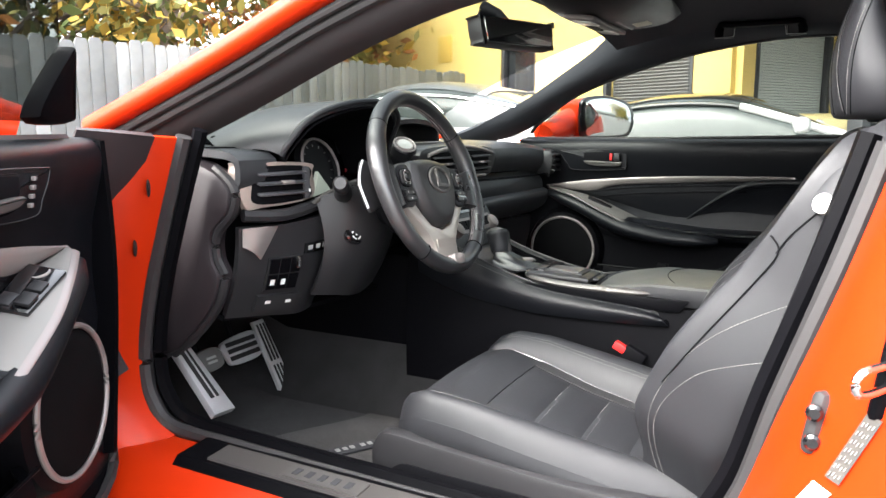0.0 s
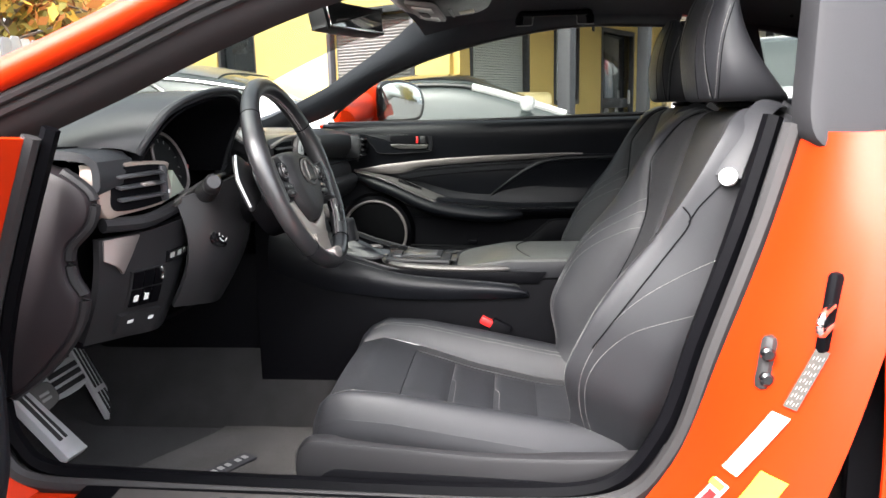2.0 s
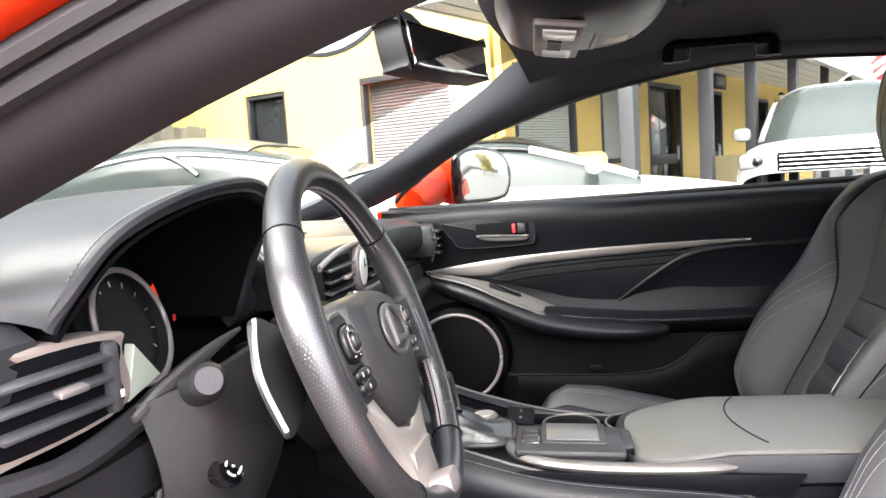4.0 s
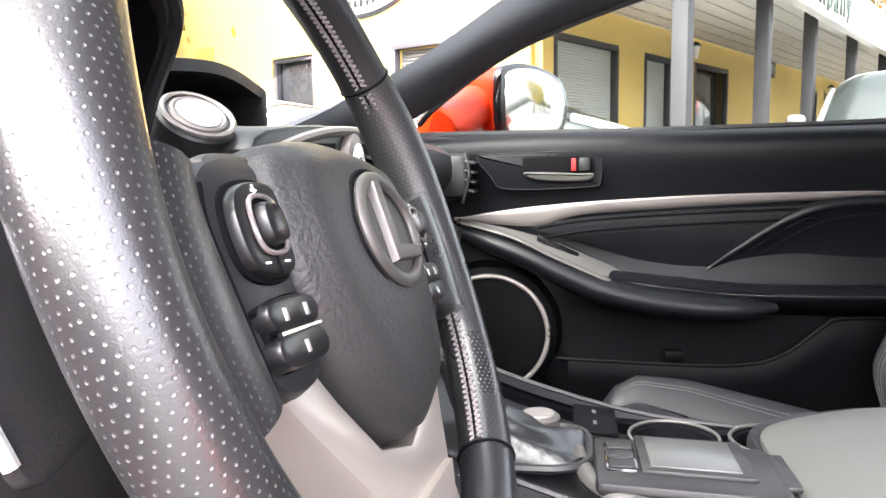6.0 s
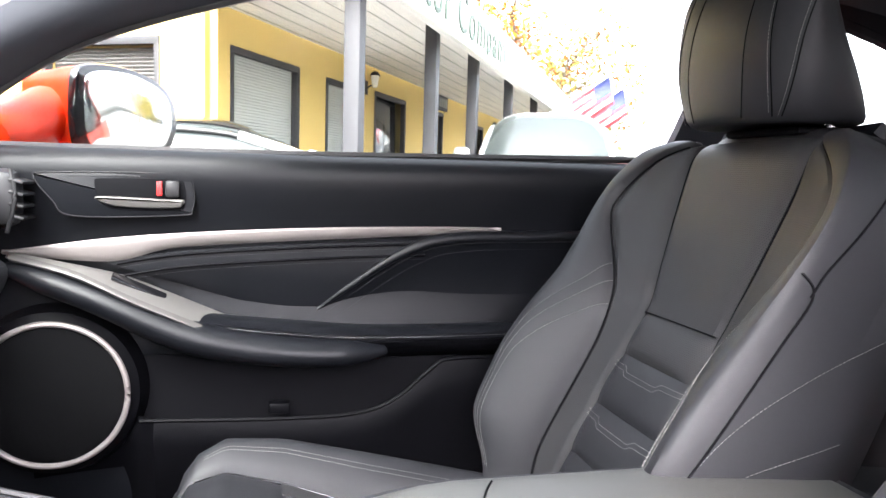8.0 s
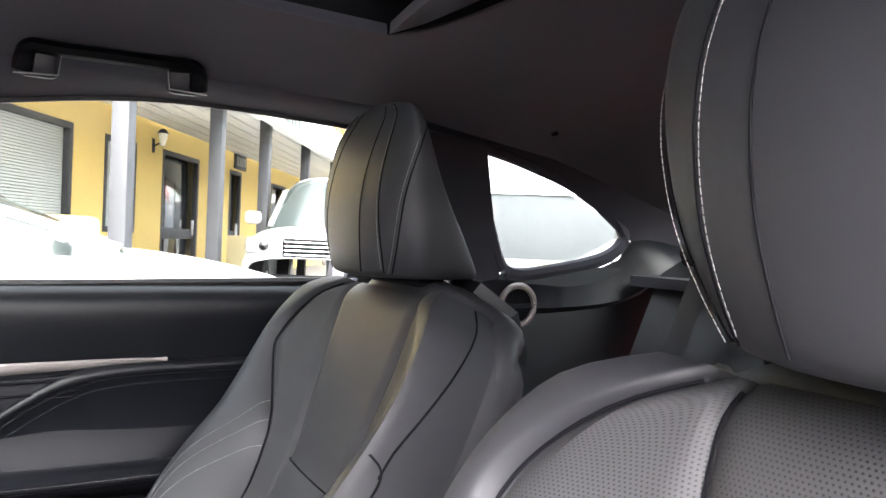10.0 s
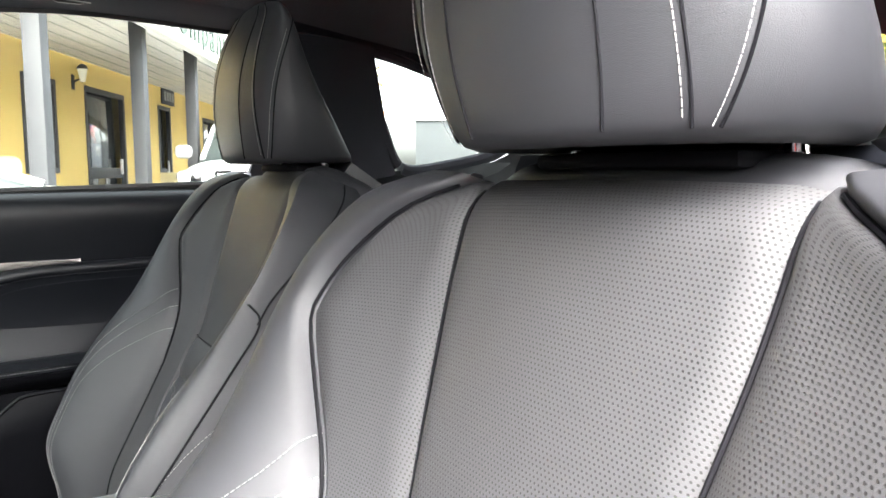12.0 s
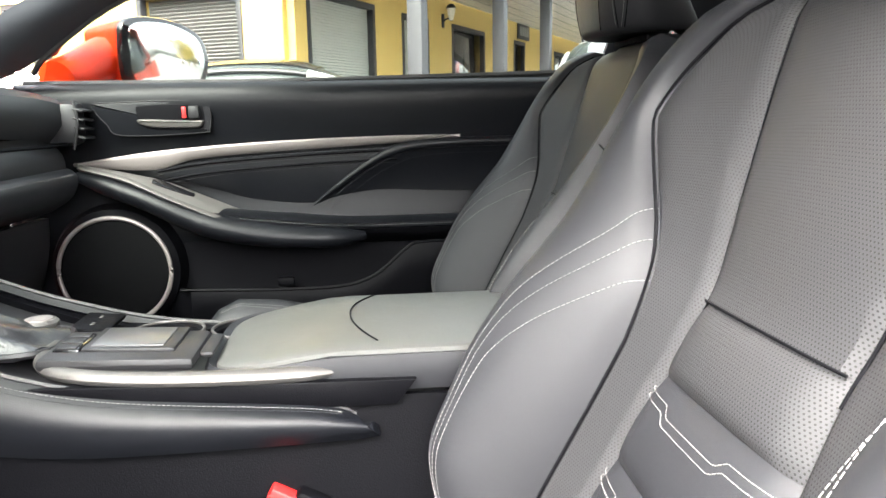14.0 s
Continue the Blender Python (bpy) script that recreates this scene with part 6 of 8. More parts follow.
st_t, st_b = [(-0.125, 0.215, 0.83), (0.04, 0.20, 0.83), (0.205, 0.205, 0.83)], [(-0.10, 0.08, 0.655), (0.04, 0.07, 0.655), (0.16, 0.08, 0.655)]
stack = between(st_t, st_b, (0, -0.012, 0.008))
sk = part("control_panel", Shape(face=(0, -1, 0.6)).sheet(stack, 14, 14, 0.012, True), PLASTIC_MID, dash, "sloping control stack with silver keys")


def on_stack(u, v, out):
    return np.array(stack(u, v)) + np.array((0, -0.75, 0.65)) * out


for r, v0 in enumerate((0.12, 0.38, 0.64)):
    row = part("key_plate", Shape(face=(0, -1, 0.6)).sheet(lambda u, v, v0=v0: on_stack(0.08 + 0.84 * u, v0 + 0.19 * v, 0.004), 8, 4, 0.004), SILVER if r != 1 else GLOSS, sk)
    for c in range(7):
        part("key", Shape(face=(0, -1, 0.6)).sheet(lambda u, v, v0=v0, c=c: on_stack(0.105 + 0.115 * c + 0.095 * u, v0 + 0.04 + 0.11 * v, 0.007), 2, 2, 0.003), PLASTIC, row)
for u in (0.12, 0.88):
    p = on_stack(u, 0.78, 0.0)
    part("knob", Shape().lathe([(0.020, 0), (0.019, 0.018), (0.015, 0.021), (0, 0.022)], lambda a, b, hh, p=p: (p[0] + a, p[1] - hh * 0.75 + b * 0.65, p[2] + hh * 0.65 + b * 0.75), 24), SILVER, sk, "round silver knob")

# pedals
ped = lambda cx_, y0, z0, y1, z1, w: (lambda a, b, d: (cx_ + a * w, y0 + (y1 - y0) * b - d * 0.85, z0 + (z1 - z0) * b + d * 0.5))
gas = thing("accelerator_pedal", "long drilled aluminium accelerator pedal", "pedal", (-0.2, 0.6, 0.23))
gas.location = (0, 0, 0)
gp_ = lambda a, b, d: (-0.170 + a - 0.045 * b, 0.585 + 0.06 * b - d * 0.9, 0.230 + 0.205 * b + d * 0.4)
part("plate", Shape().prism([(-0.026, 0), (0.030, 0), (0.022, 1.0), (-0.020, 1.0)], gp_, 0, 0.012, 0.002), ALU, gas)
for a in (-0.011, 0.002, 0.015):
    for b0, b1 in ((0.08, 0.38), (0.44, 0.95)):
        part("rubber_strip", Shape().prism([(a - 0.0038, b0), (a + 0.0038, b0), (a + 0.003, b1), (a - 0.003, b1)], gp_, 0.010, 0.014, 0.001), RUBBER, gas)
brk = thing("brake_pedal", "aluminium brake pedal with rubber bars", "pedal", (-0.33, 0.6, 0.32))
brk.location = (0, 0, 0)
bpp = lambda a, b, d: (-0.325 + a, 0.60 + 0.45 * b - d * 0.9, 0.392 + 0.88 * b + d * 0.4)
part("plate", Shape().prism(curve([(-0.060, 0.030), (0.055, 0.038), (0.065, 0.0), (0.050, -0.034), (-0.045, -0.034), (-0.062, -0.01)], 30, True), bpp, 0, 0.010, 0.003), ALU, brk)
for b in (0.020, 0.002, -0.017):
    part("rubber_bar", Shape().prism([(-0.052, b - 0.006), (0.054, b - 0.006), (0.054, b + 0.006), (-0.052, b + 0.006)], bpp, 0.008, 0.0135, 0.002), RUBBER, brk)
part("arm", Shape().tube([(-0.325, 0.61, 0.37), (-0.325, 0.66, 0.50), (-0.325, 0.68, 0.62)], 0.009, 8), DARK, brk)
pkb = thing("parking_brake_pedal", "small rubber parking-brake pedal with pale print bars", "pedal", (-0.44, 0.6, 0.3))
pkb.location = (0, 0, 0)
kpp = lambda a, b, d: (-0.505 + a, 0.535 + 0.45 * b - d * 0.9, 0.420 + 0.88 * b + d * 0.4)
part("pad", Shape().prism(curve([(-0.034, 0.022), (0.030, 0.024), (0.034, -0.020), (-0.028, -0.024)], 20, True), kpp, 0, 0.014, 0.004), mat("grey_rubber", (0.09, 0.088, 0.085), 0.7), pkb)
for b in (0.004, -0.007):
    part("print_bar", Shape().prism([(-0.014, b - 0.003), (0.016, b - 0.003), (0.016, b + 0.003), (-0.014, b + 0.003)], kpp, 0.0135, 0.0148, 0.0004), GREYMARK, pkb)
part("arm", Shape().tube([(-0.505, 0.545, 0.40), (-0.505, 0.61, 0.50), (-0.50, 0.66, 0.60)], 0.008, 8), DARK, pkb)
ftr = thing("footrest", "aluminium-faced footrest by the driver's kick panel", "footrest", (-0.58, 0.55, 0.25))
ftr.location = (0, 0, 0)
fp = lambda a, b, d: (-0.572 + a * 1.3 - 0.02 * b, 0.43 + 0.12 * b - d * 0.7, 0.335 + 0.16 * b + d * 0.7)
part("plate", Shape().prism([(-0.022, 0.0), (0.024, -0.02), (0.016, 1.0), (-0.016, 1.0)], fp, -0.01, 0.008, 0.002), ALU, ftr)
part("rubber_strip", Shape().prism([(-0.010, 0.18), (-0.002, 0.18), (-0.002, 0.82), (-0.010, 0.82)], fp, 0.006, 0.010, 0.001), RUBBER, ftr)
part("rubber_strip", Shape().prism([(0.003, 0.18), (0.009, 0.18), (0.007, 0.82), (0.003, 0.82)], fp, 0.006, 0.010, 0.001), RUBBER, ftr)
part("kick_panel", Shape(face=(1, 0, 0)).sheet(between([(-0.728, 0.462, 0.36), (-0.70, 0.58, 0.34), (-0.66, 0.75, 0.40)], [(-0.71, 0.462, 0.62), (-0.68, 0.58, 0.70), (-0.64, 0.75, 0.75)]), 10, 8, 0.012), DASHP, dash)

# floor mat
fm = thing("floor_mat", "dark grey pile floor mat with a black name tag", "floor mat", (-0.42, 0.2, 0.235))
fm.location = (0, 0, 0)
part("mat_surface", Shape(face=(0, 0, 1)).sheet(lambda u, v: (lambda x, y: (x, y, floor_z(x, y) + 0.013 + 0.002 * noise.noise((x * 9, y * 9, 0))))(-0.62 + 0.45 * u, -0.10 + 0.62 * v - 0.26 * u * v), 26, 30, 0.008), MATCLOTH, fm)
tag = part("name_tag", Shape().box((-0.405, 0.195, 0.2325), (0.115, 0.040, 0.006), 0.002, (0, 0, -32)), INK, fm, "black woven tag with pale lettering bars")
for k in range(5):
    o_ = -0.040 + 0.018 * k + (0.008 if k > 2 else 0)
    part("lettering_bar", Shape().box((-0.405 + o_ * 0.85, 0.195 - o_ * 0.53, 0.2362), (0.011, 0.016, 0.001), 0.0003, (0, 0, -32)), GREYMARK, tag)

# ---- steering wheel ----
sw = thing("steering_wheel", "black leather steering wheel with pierced grips and silver lower spoke", "steering wheel", (-0.346, 0.0185, 0.849))
TLT, SPIN = radians(20.5), radians(5.6)
UPW, N = np.array((0, math.sin(TLT), math.cos(TLT))), np.array((0, -math.cos(TLT), math.sin(TLT)))
A = np.array((math.cos(SPIN), 0, 0)) - UPW * math.sin(SPIN)
B = np.array((math.sin(SPIN), 0, 0)) + UPW * math.cos(SPIN)
wp = lambda a, b, d: tuple(a * A + b * B + d * N)
RW, RT = 0.190, 0.0172
WROT = Matrix((Vector(A), Vector(B), Vector(N))).transposed().to_4x4()


def wbox(name, a, b, d, size, m, parent, bevel=0.001, label=""):
    """A small bevelled block that lies square to the wheel."""
    sh_ = Shape().box((0, 0, 0), size, bevel)
    sh_.v = [tuple(WROT.to_3x3() @ Vector(p) + Vector(wp(a, b, d))) for p in sh_.v]
    return part(name, sh_, m, parent, label)


def arc_pts(a0, a1, r=RW, d=-0.004, n=30):
    return [wp(r * math.cos(radians(w)), r * 0.985 * math.sin(radians(w)), d) for w in np.linspace(a0, a1, n)]


def rim_r(a0, a1):
    """The rim swells where the thumbs rest."""
    return [RT + 0.0028 * math.exp(-(((abs(w - 90) % 360 - 72) / 16) ** 2)) for w in np.linspace(a0, a1, 40)]


for a0, a1, m, lb in ((37, 143, RIM_LEATHER, "smooth leather rim top"), (-54, 37, RIM_PERF, "pierced leather grip"), (143, 234, RIM_PERF, "pierced leather grip"), (234, 306, RIM_LEATHER, "smooth leather rim foot")):
    part("rim", Shape().tube(arc_pts(a0, a1, n=40), rim_r(a0, a1), 20, up=tuple(N)), m, sw, lb)
for w in (37, 143, 234, 306):
    out = np.array(wp(math.cos(radians(w)), math.sin(radians(w)), 0))
    part("rim_seam", Shape().tube([np.array(arc_pts(w, w + 1, n=2)[0]) + (RT + 0.0006) * (math.cos(q) * N + math.sin(q) * out) for q in np.linspace(0, TAU, 24, endpoint=False)], 0.0011, 5, True), DARK, sw)
RIMTHREAD = mat("dark_grey_thread", (0.20, 0.18, 0.18), 0.7)
for a0, a1 in ((-53, 36), (144, 233), (38, 142)):
    n_ = int(abs(a1 - a0) * 0.75)
    mid_ = np.array(arc_pts(a0, a1, RW - RT - 0.0002, -0.004, n_))
    s = Shape()
    for p0, p1 in zip(mid_, mid_[1:]):
        s.tube([p0 - N * 0.0042, p1 + N * 0.0042], 0.0009, 4)
        s.tube([p0 + N * 0.0042, p1 - N * 0.0042], 0.0009, 4)
    part("cross_stitching", s, RIMTHREAD, sw, "grey cross stitching inside the rim")
    part("inner_seam", Shape().tube(mid_ + N * 0.0, 0.0012, 5), DARK, sw)
# airbag cover: a domed face inside a bevelled shoulder
hub_o = curve([(-0.078, 0.037), (-0.052, 0.045), (0.0, 0.049), (0.052, 0.045), (0.078, 0.037), (0.086, 0.010), (0.081, -0.028), (0.063, -0.066), (0.035, -0.092), (0.0, -0.101), (-0.035, -0.092), (-0.063, -0.066), (-0.081, -0.028), (-0.086, 0.010)], 84, True)
HUBP = mat("airbag_leather_grain", (0.020, 0.020, 0.021), 0.46, bump=0.55, bscale=420, var=0.2, scale=20)
hub_line = along([(0.0, 0.0175), (0.40, 0.0165), (0.70, 0.0135), (0.80, 0.0112), (0.83, 0.0095), (0.955, 0.0005), (0.985, -0.004), (1.0, -0.012), (1.0, -0.045)])


def hub_face(u, v):
    q = hub_o[int(round(u * len(hub_o))) % len(hub_o)]
    k, d = hub_line(v)
    return wp(q[0] * k, -0.012 + (q[1] + 0.012) * k, d)


hub = part("airbag_cover", Shape(face=tuple(N)).sheet(hub_face, len(hub_o), 30, 0.003), HUBP, sw, "grained black airbag cover", smooth=50)
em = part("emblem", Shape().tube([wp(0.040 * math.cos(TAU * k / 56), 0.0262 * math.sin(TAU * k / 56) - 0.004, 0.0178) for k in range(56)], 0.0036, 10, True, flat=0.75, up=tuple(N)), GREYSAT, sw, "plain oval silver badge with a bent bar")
part("emblem_groove", Shape().tube([wp(0.0448 * math.cos(TAU * k / 56), 0.031 * math.sin(TAU * k / 56) - 0.004, 0.0152) for k in range(56)], 0.0014, 6, True), DARK, em)
part("emblem_bar", Shape().prism([(-0.013, 0.0235), (-0.003, 0.0255), (-0.004, -0.008), (0.027, -0.009), (0.031, -0.0165), (-0.016, -0.0165)], lambda a, b, d: wp(a, b - 0.004, d), 0.013, 0.0215, 0.0022), GREYSAT, em)
txt = bpy.data.curves.new("airbag_lettering", "FONT")
txt.body, txt.size, txt.extrude, txt.align_x = "SRS-AIRBAG", 0.0088, 0.0005, "CENTER"
to = new("airbag_lettering", txt)
to.parent = sw
to.matrix_basis = Matrix.Translation(wp(0.0, -0.061, 0.0135)) @ WROT @ pose(0, 0, 0, -9, 0, 0)
txt.materials.append(PLASTIC_MID)
wbox("airbag_mark", 0.0, -0.069, 0.0128, (0.006, 0.0045, 0.0012), PLASTIC_MID, hub, 0.0003)
PODP = mat("pod_soft_black", (0.013, 0.013, 0.015), 0.44, spec=0.45, bump=0.15, bscale=700)
KEYP = mat("key_satin_black", (0.010, 0.010, 0.011), 0.30, spec=0.5)
for sg in (-1, 1):
    pod_o = curve([(sg * 0.083, 0.030), (sg * 0.105, 0.034), (sg * 0.128, 0.028), (sg * 0.140, 0.012), (sg * 0.137, -0.018), (sg * 0.130, -0.046), (sg * 0.116, -0.057), (sg * 0.090, -0.055), (sg * 0.081, -0.034), (sg * 0.086, 0.002)], 60, True)
    pod = part("switch_pod", Shape().prism(pod_o, wp, -0.045, -0.001, 0.008), PODP, sw, "black spoke switch pod")
    ga = [wp(sg * 0.134, 0.020, -0.003), wp(sg * 0.138, 0.004, -0.003), wp(sg * 0.135, -0.022, -0.003), wp(sg * 0.128, -0.050, -0.005)]
    gb = [wp((RW - 0.012) * sg * math.cos(radians(w)), RW * math.sin(radians(w)), 0.004) for w in (9, 2, -8, -19)]
    part("spoke_grip", Shape(face=tuple(N)).sheet(between(ga, gb, 0.007 * N), 24, 12, 0.022), RIM_PERF, pod, "pierced leather spoke grip")
    part("grip_seam", Shape().tube(curve(ga, 24) + N * 0.001, 0.0014, 6), DARK, pod)
    cap_o = curve([(sg * 0.086, 0.036), (sg * 0.118, 0.033), (sg * 0.116, 0.026), (sg * 0.087, 0.029)], 20, True)
    part("silver_cap", Shape().prism(cap_o, wp, -0.034, -0.004, 0.003), GREYSAT, pod)
    well = curve([(sg * 0.090, 0.020), (sg * 0.116, 0.021), (sg * 0.130, 0.012), (sg * 0.131, -0.008), (sg * 0.120, -0.016), (sg * 0.096, -0.016), (sg * 0.090, -0.004)], 40, True)
    part("key_well", Shape().prism(well, wp, -0.004, 0.0006, 0.0006), DARK, pod)
    key = np.array([110.5 * sg * 0.001, 0.0022]) + (well - np.array([110.5 * sg * 0.001, 0.0022])) * 0.90
    kk = part("rocker_key", Shape().prism(key, wp, -0.002, 0.0050, 0.0026), KEYP, pod)
    ring_o = curve([(sg * 0.102, 0.0115), (sg * 0.120, 0.0115), (sg * 0.1205, -0.0055), (sg * 0.1015, -0.0055)], 32, True)
    part("inner_well", Shape().prism(ring_o, wp, 0.003, 0.0056, 0.0004), DARK, kk)
    part("key_ring", Shape().tube([wp(p[0], p[1], 0.0062) for p in ring_o], 0.0010, 6, True), SILVER, kk)
    part("inner_key", Shape().prism(np.array([111 * sg * 0.001, 0.003]) + (ring_o - np.array([111 * sg * 0.001, 0.003])) * 0.74, wp, 0.004, 0.0110, 0.0034), KEYP, kk)
    wbox("key_gap", sg * 0.111, -0.0105, 0.0050, (0.0009, 0.008, 0.0012), DARK, kk, 0.0002)
    for a_, b_, two in ((0.111, 0.0160, sg < 0), (0.103, -0.0105, False), (0.119, -0.0105, False)):
        wbox("key_mark", sg * a_, b_, 0.0052, (0.0042, 0.0009, 0.0006), WHITE, kk, 0.0002)
        if two:
            wbox("key_mark", sg * a_, b_, 0.0052, (0.0009, 0.0042, 0.0006), WHITE, kk, 0.0002)
    low_o = curve([(sg * 0.090, -0.0225), (sg * 0.128, -0.0235), (sg * 0.129, -0.030), (sg * 0.124, -0.0455), (sg * 0.116, -0.048), (sg * 0.094, -0.0470), (sg * 0.090, -0.042)], 40, True)
    part("key_well", Shape().prism(low_o, wp, -0.004, 0.0005, 0.0005), DARK, pod)
    for b0, b1 in ((-0.0235, -0.0338), (-0.0360, -0.0465)):
        lk = part("lower_key", Shape().prism(curve([(sg * 0.092, b0), (sg * 0.1275, b0), (sg * 0.1255, b1), (sg * 0.0925, b1)], 28, True), wp, -0.002, 0.0046, 0.0020), KEYP, pod)
        for a_ in ((0.101, 0.119) if b0 > -0.03 else (0.110,)):
            wbox("key_icon", sg * a_, (b0 + b1) / 2, 0.0048, (0.0030, 0.0046, 0.0006), GREYMARK, lk, 0.0008)
    part("key_line", Shape().tube([wp(sg * 0.0915, -0.0349, 0.0040), wp(sg * 0.127, -0.0349, 0.0040)], 0.0011, 6), CHROME, pod)
    pad_o = curve([(sg * 0.080, 0.020), (sg * 0.150, 0.058), (sg * 0.178, 0.030), (sg * 0.189, 0.0), (sg * 0.181, -0.042), (sg * 0.165, -0.050), (sg * 0.10, -0.020)], 40, True)
    part("shift_paddle", Shape().prism(pad_o, wp, -0.062, -0.056, 0.002), PLASTIC_MID, sw, "thin shift paddle with a bright edge")
    part("paddle_rim", Shape().tube(curve([wp(sg * 0.158, 0.056, -0.056), wp(sg * 0.180, 0.028, -0.056), wp(sg * 0.1895, 0.0, -0.056), wp(sg * 0.182, -0.044, -0.056)], 20), 0.0024, 6), ALU, sw)
SPOKEM = mat("satin_spoke_silver", (0.46, 0.42, 0.38), 0.36, 0.6, var=0.06, scale=25, bump=0.05, bscale=900)
spoke = part("lower_spoke", Shape().prism([(0.118, -0.054), (0.097, -0.078), (0.068, -0.108), (0.048, -0.134), (0.040, -0.172), (-0.040, -0.172), (-0.048, -0.134), (-0.068, -0.108), (-0.097, -0.078), (-0.118, -0.054), (-0.086, -0.046), (-0.068, -0.068), (-0.040, -0.096), (0.0, -0.106), (0.040, -0.096), (0.068, -0.068), (0.086, -0.046)], wp, -0.034, -0.008, 0.0045), SPOKEM, sw, "satin silver lower spoke")
part("spoke_foot", Shape(face=tuple(N)).sheet(between([wp(-0.040, -0.128, -0.004), wp(0.040, -0.128, -0.004)], [wp(-0.036, -0.172, -0.014), wp(0.036, -0.172, -0.014)]), 8, 6, 0.012), SPOKEM, spoke, smooth=20)
part("spoke_cap", Shape().prism(curve([(-0.020, -0.166), (0.020, -0.166), (0.017, -0.186), (-0.017, -0.186)], 20, True), wp, -0.012, 0.0155, 0.004), SILVER, sw)
part("hub_back", Shape().lathe([(0.080, -0.10), (0.082, -0.06), (0.065, -0.03)], lambda a, b, hh: wp(a, b - 0.02, hh), 28), DARK, sw)
part("column", Shape().tube([wp(0, -0.01, -0.09), wp(0, -0.01, -0.30)], 0.045, 16), DARK, sw)

# ---- centre console ----
con = thing("centre_console", "black centre console with silver edges and leather armrest", "console", (0, -0.3, 0.22))
con.location = (0, 0, 0)
side_z = along([(0.20, 0.72), (0.06, 0.655), (-0.04, 0.615), (-0.15, 0.590), (-0.40, 0.575), (-0.62, 0.570), (-0.95, 0.555)])
for sg, x0 in ((-1, -0.128), (1, 0.135)):
    def wall(u, v, sg=sg, x0=x0):
        p = side_z(u)
        return (x0 + sg * (0.012 * math.sin(math.pi * v) - 0.0 + 0.02 * v), p[0], p[1] * (1 - v) + 0.22 * v)
    part("console_side", Shape(face=(sg, 0, 0)).sheet(wall, 24, 10, 0.015, sg > 0), PLASTIC, con, "black console flank")
    pad_t = [(x0 - sg * 0.004, 0.16, 0.712), (x0 - sg * 0.002, 0.03, 0.655), (x0, -0.06, 0.622), (x0 + sg * 0.004, -0.18, 0.592), (x0 + sg * 0.006, -0.38, 0.571), (x0 + sg * 0.004, -0.425, 0.556)]
    pad_b = [(x0 + sg * 0.010, 0.17, 0.60), (x0 + sg * 0.016, 0.05, 0.56), (x0 + sg * 0.020, -0.06, 0.542), (x0 + sg * 0.022, -0.18, 0.532), (x0 + sg * 0.02, -0.40, 0.534), (x0 + sg * 0.014, -0.45, 0.535)]
    knee = between(pad_t, pad_b, (sg * 0.016, 0, 0.004))
    # darker leather than the seats': the flank's shade is put into the colour
    kpd = part("knee_pad", Shape(face=(sg, 0, 0.2)).sheet(knee, 30, 10, 0.012, sg > 0), LEATHER_SOFT, con, "stitched leather knee pad")
    for v in (0.13, 0.19):
        part("stitching", Shape().stitches([np.add(knee(u, v), (sg * 0.0005, 0, 0.0002)) for u in np.linspace(0.1, 0.97, 60)]), THREAD if v < 0.15 else GREYTHREAD, kpd)
    part("pad_edge", Shape().tube(curve(pad_t, 40), 0.003, 6), PLASTIC_MID, kpd)
deck = Shape(face=(0, 0, 1)).sheet(lambda u, v: (lambda y: (-0.124 + 0.254 * u, y, side_z((0.20 - y) / 1.15)[1] - 0.018 + 0.006 * math.sin(math.pi * u)))(0.12 - 0.50 * v), 12, 24, 0.012)
part("deck", deck, DASHP, con)
silver_l = [(-0.02, -0.095, 0.612), (-0.085, -0.105, 0.612), (-0.118, -0.14, 0.608), (-0.130, -0.22, 0.603), (-0.132, -0.33, 0.601), (-0.124, -0.405, 0.600)]
part("silver_edge", Shape().tube(curve(silver_l, 40), [lerp(k / 40, [0, 0.2, 0.9, 1], [0.006, 0.009, 0.0105, 0.005]) for k in range(len(curve(silver_l, 40)))], 10, flat=0.8), GREYSAT, con, "satin grey console edge")
part("flank_panel", Shape().prism([(-0.10, 0.602), (-0.40, 0.594), (-0.488, 0.592), (-0.468, 0.566), (-0.30, 0.566), (-0.10, 0.578)], lambda a, b, d: (-0.126 - d, a, b), 0.0, 0.012, 0.0025), PLASTIC, con, "slim black flank panel")
# touch pad
tp = part("touch_pad_base", Shape().box((-0.062, -0.185, 0.614), (0.105, 0.155, 0.014), 0.012, (2, 0, 0)), PLASTIC_MID, con, "console touch pad with silver frame")
part("pad_frame", Shape().box((-0.050, -0.192, 0.6215), (0.080, 0.094, 0.006), 0.006, (2, 0, 0)), PLASTIC_MID, tp)
part("pad_face", Shape().box((-0.050, -0.190, 0.6242), (0.066, 0.074, 0.004), 0.003, (2, 0, 0)), mat("grey_touch_face", (0.06, 0.06, 0.062), 0.3), tp)
part("palm_key", Shape().box((-0.060, -0.130, 0.622), (0.060, 0.028, 0.008), 0.006), GLOSS, tp)
for k in range(3):
    part("palm_button", Shape().box((-0.080 + 0.020 * k, -0.130, 0.6262), (0.016, 0.022, 0.0022), 0.001), PLASTIC_MID, tp)
part("card_plate", Shape().box((-0.045, -0.262, 0.610), (0.07, 0.028, 0.006), 0.003), PLASTIC_MID, con)
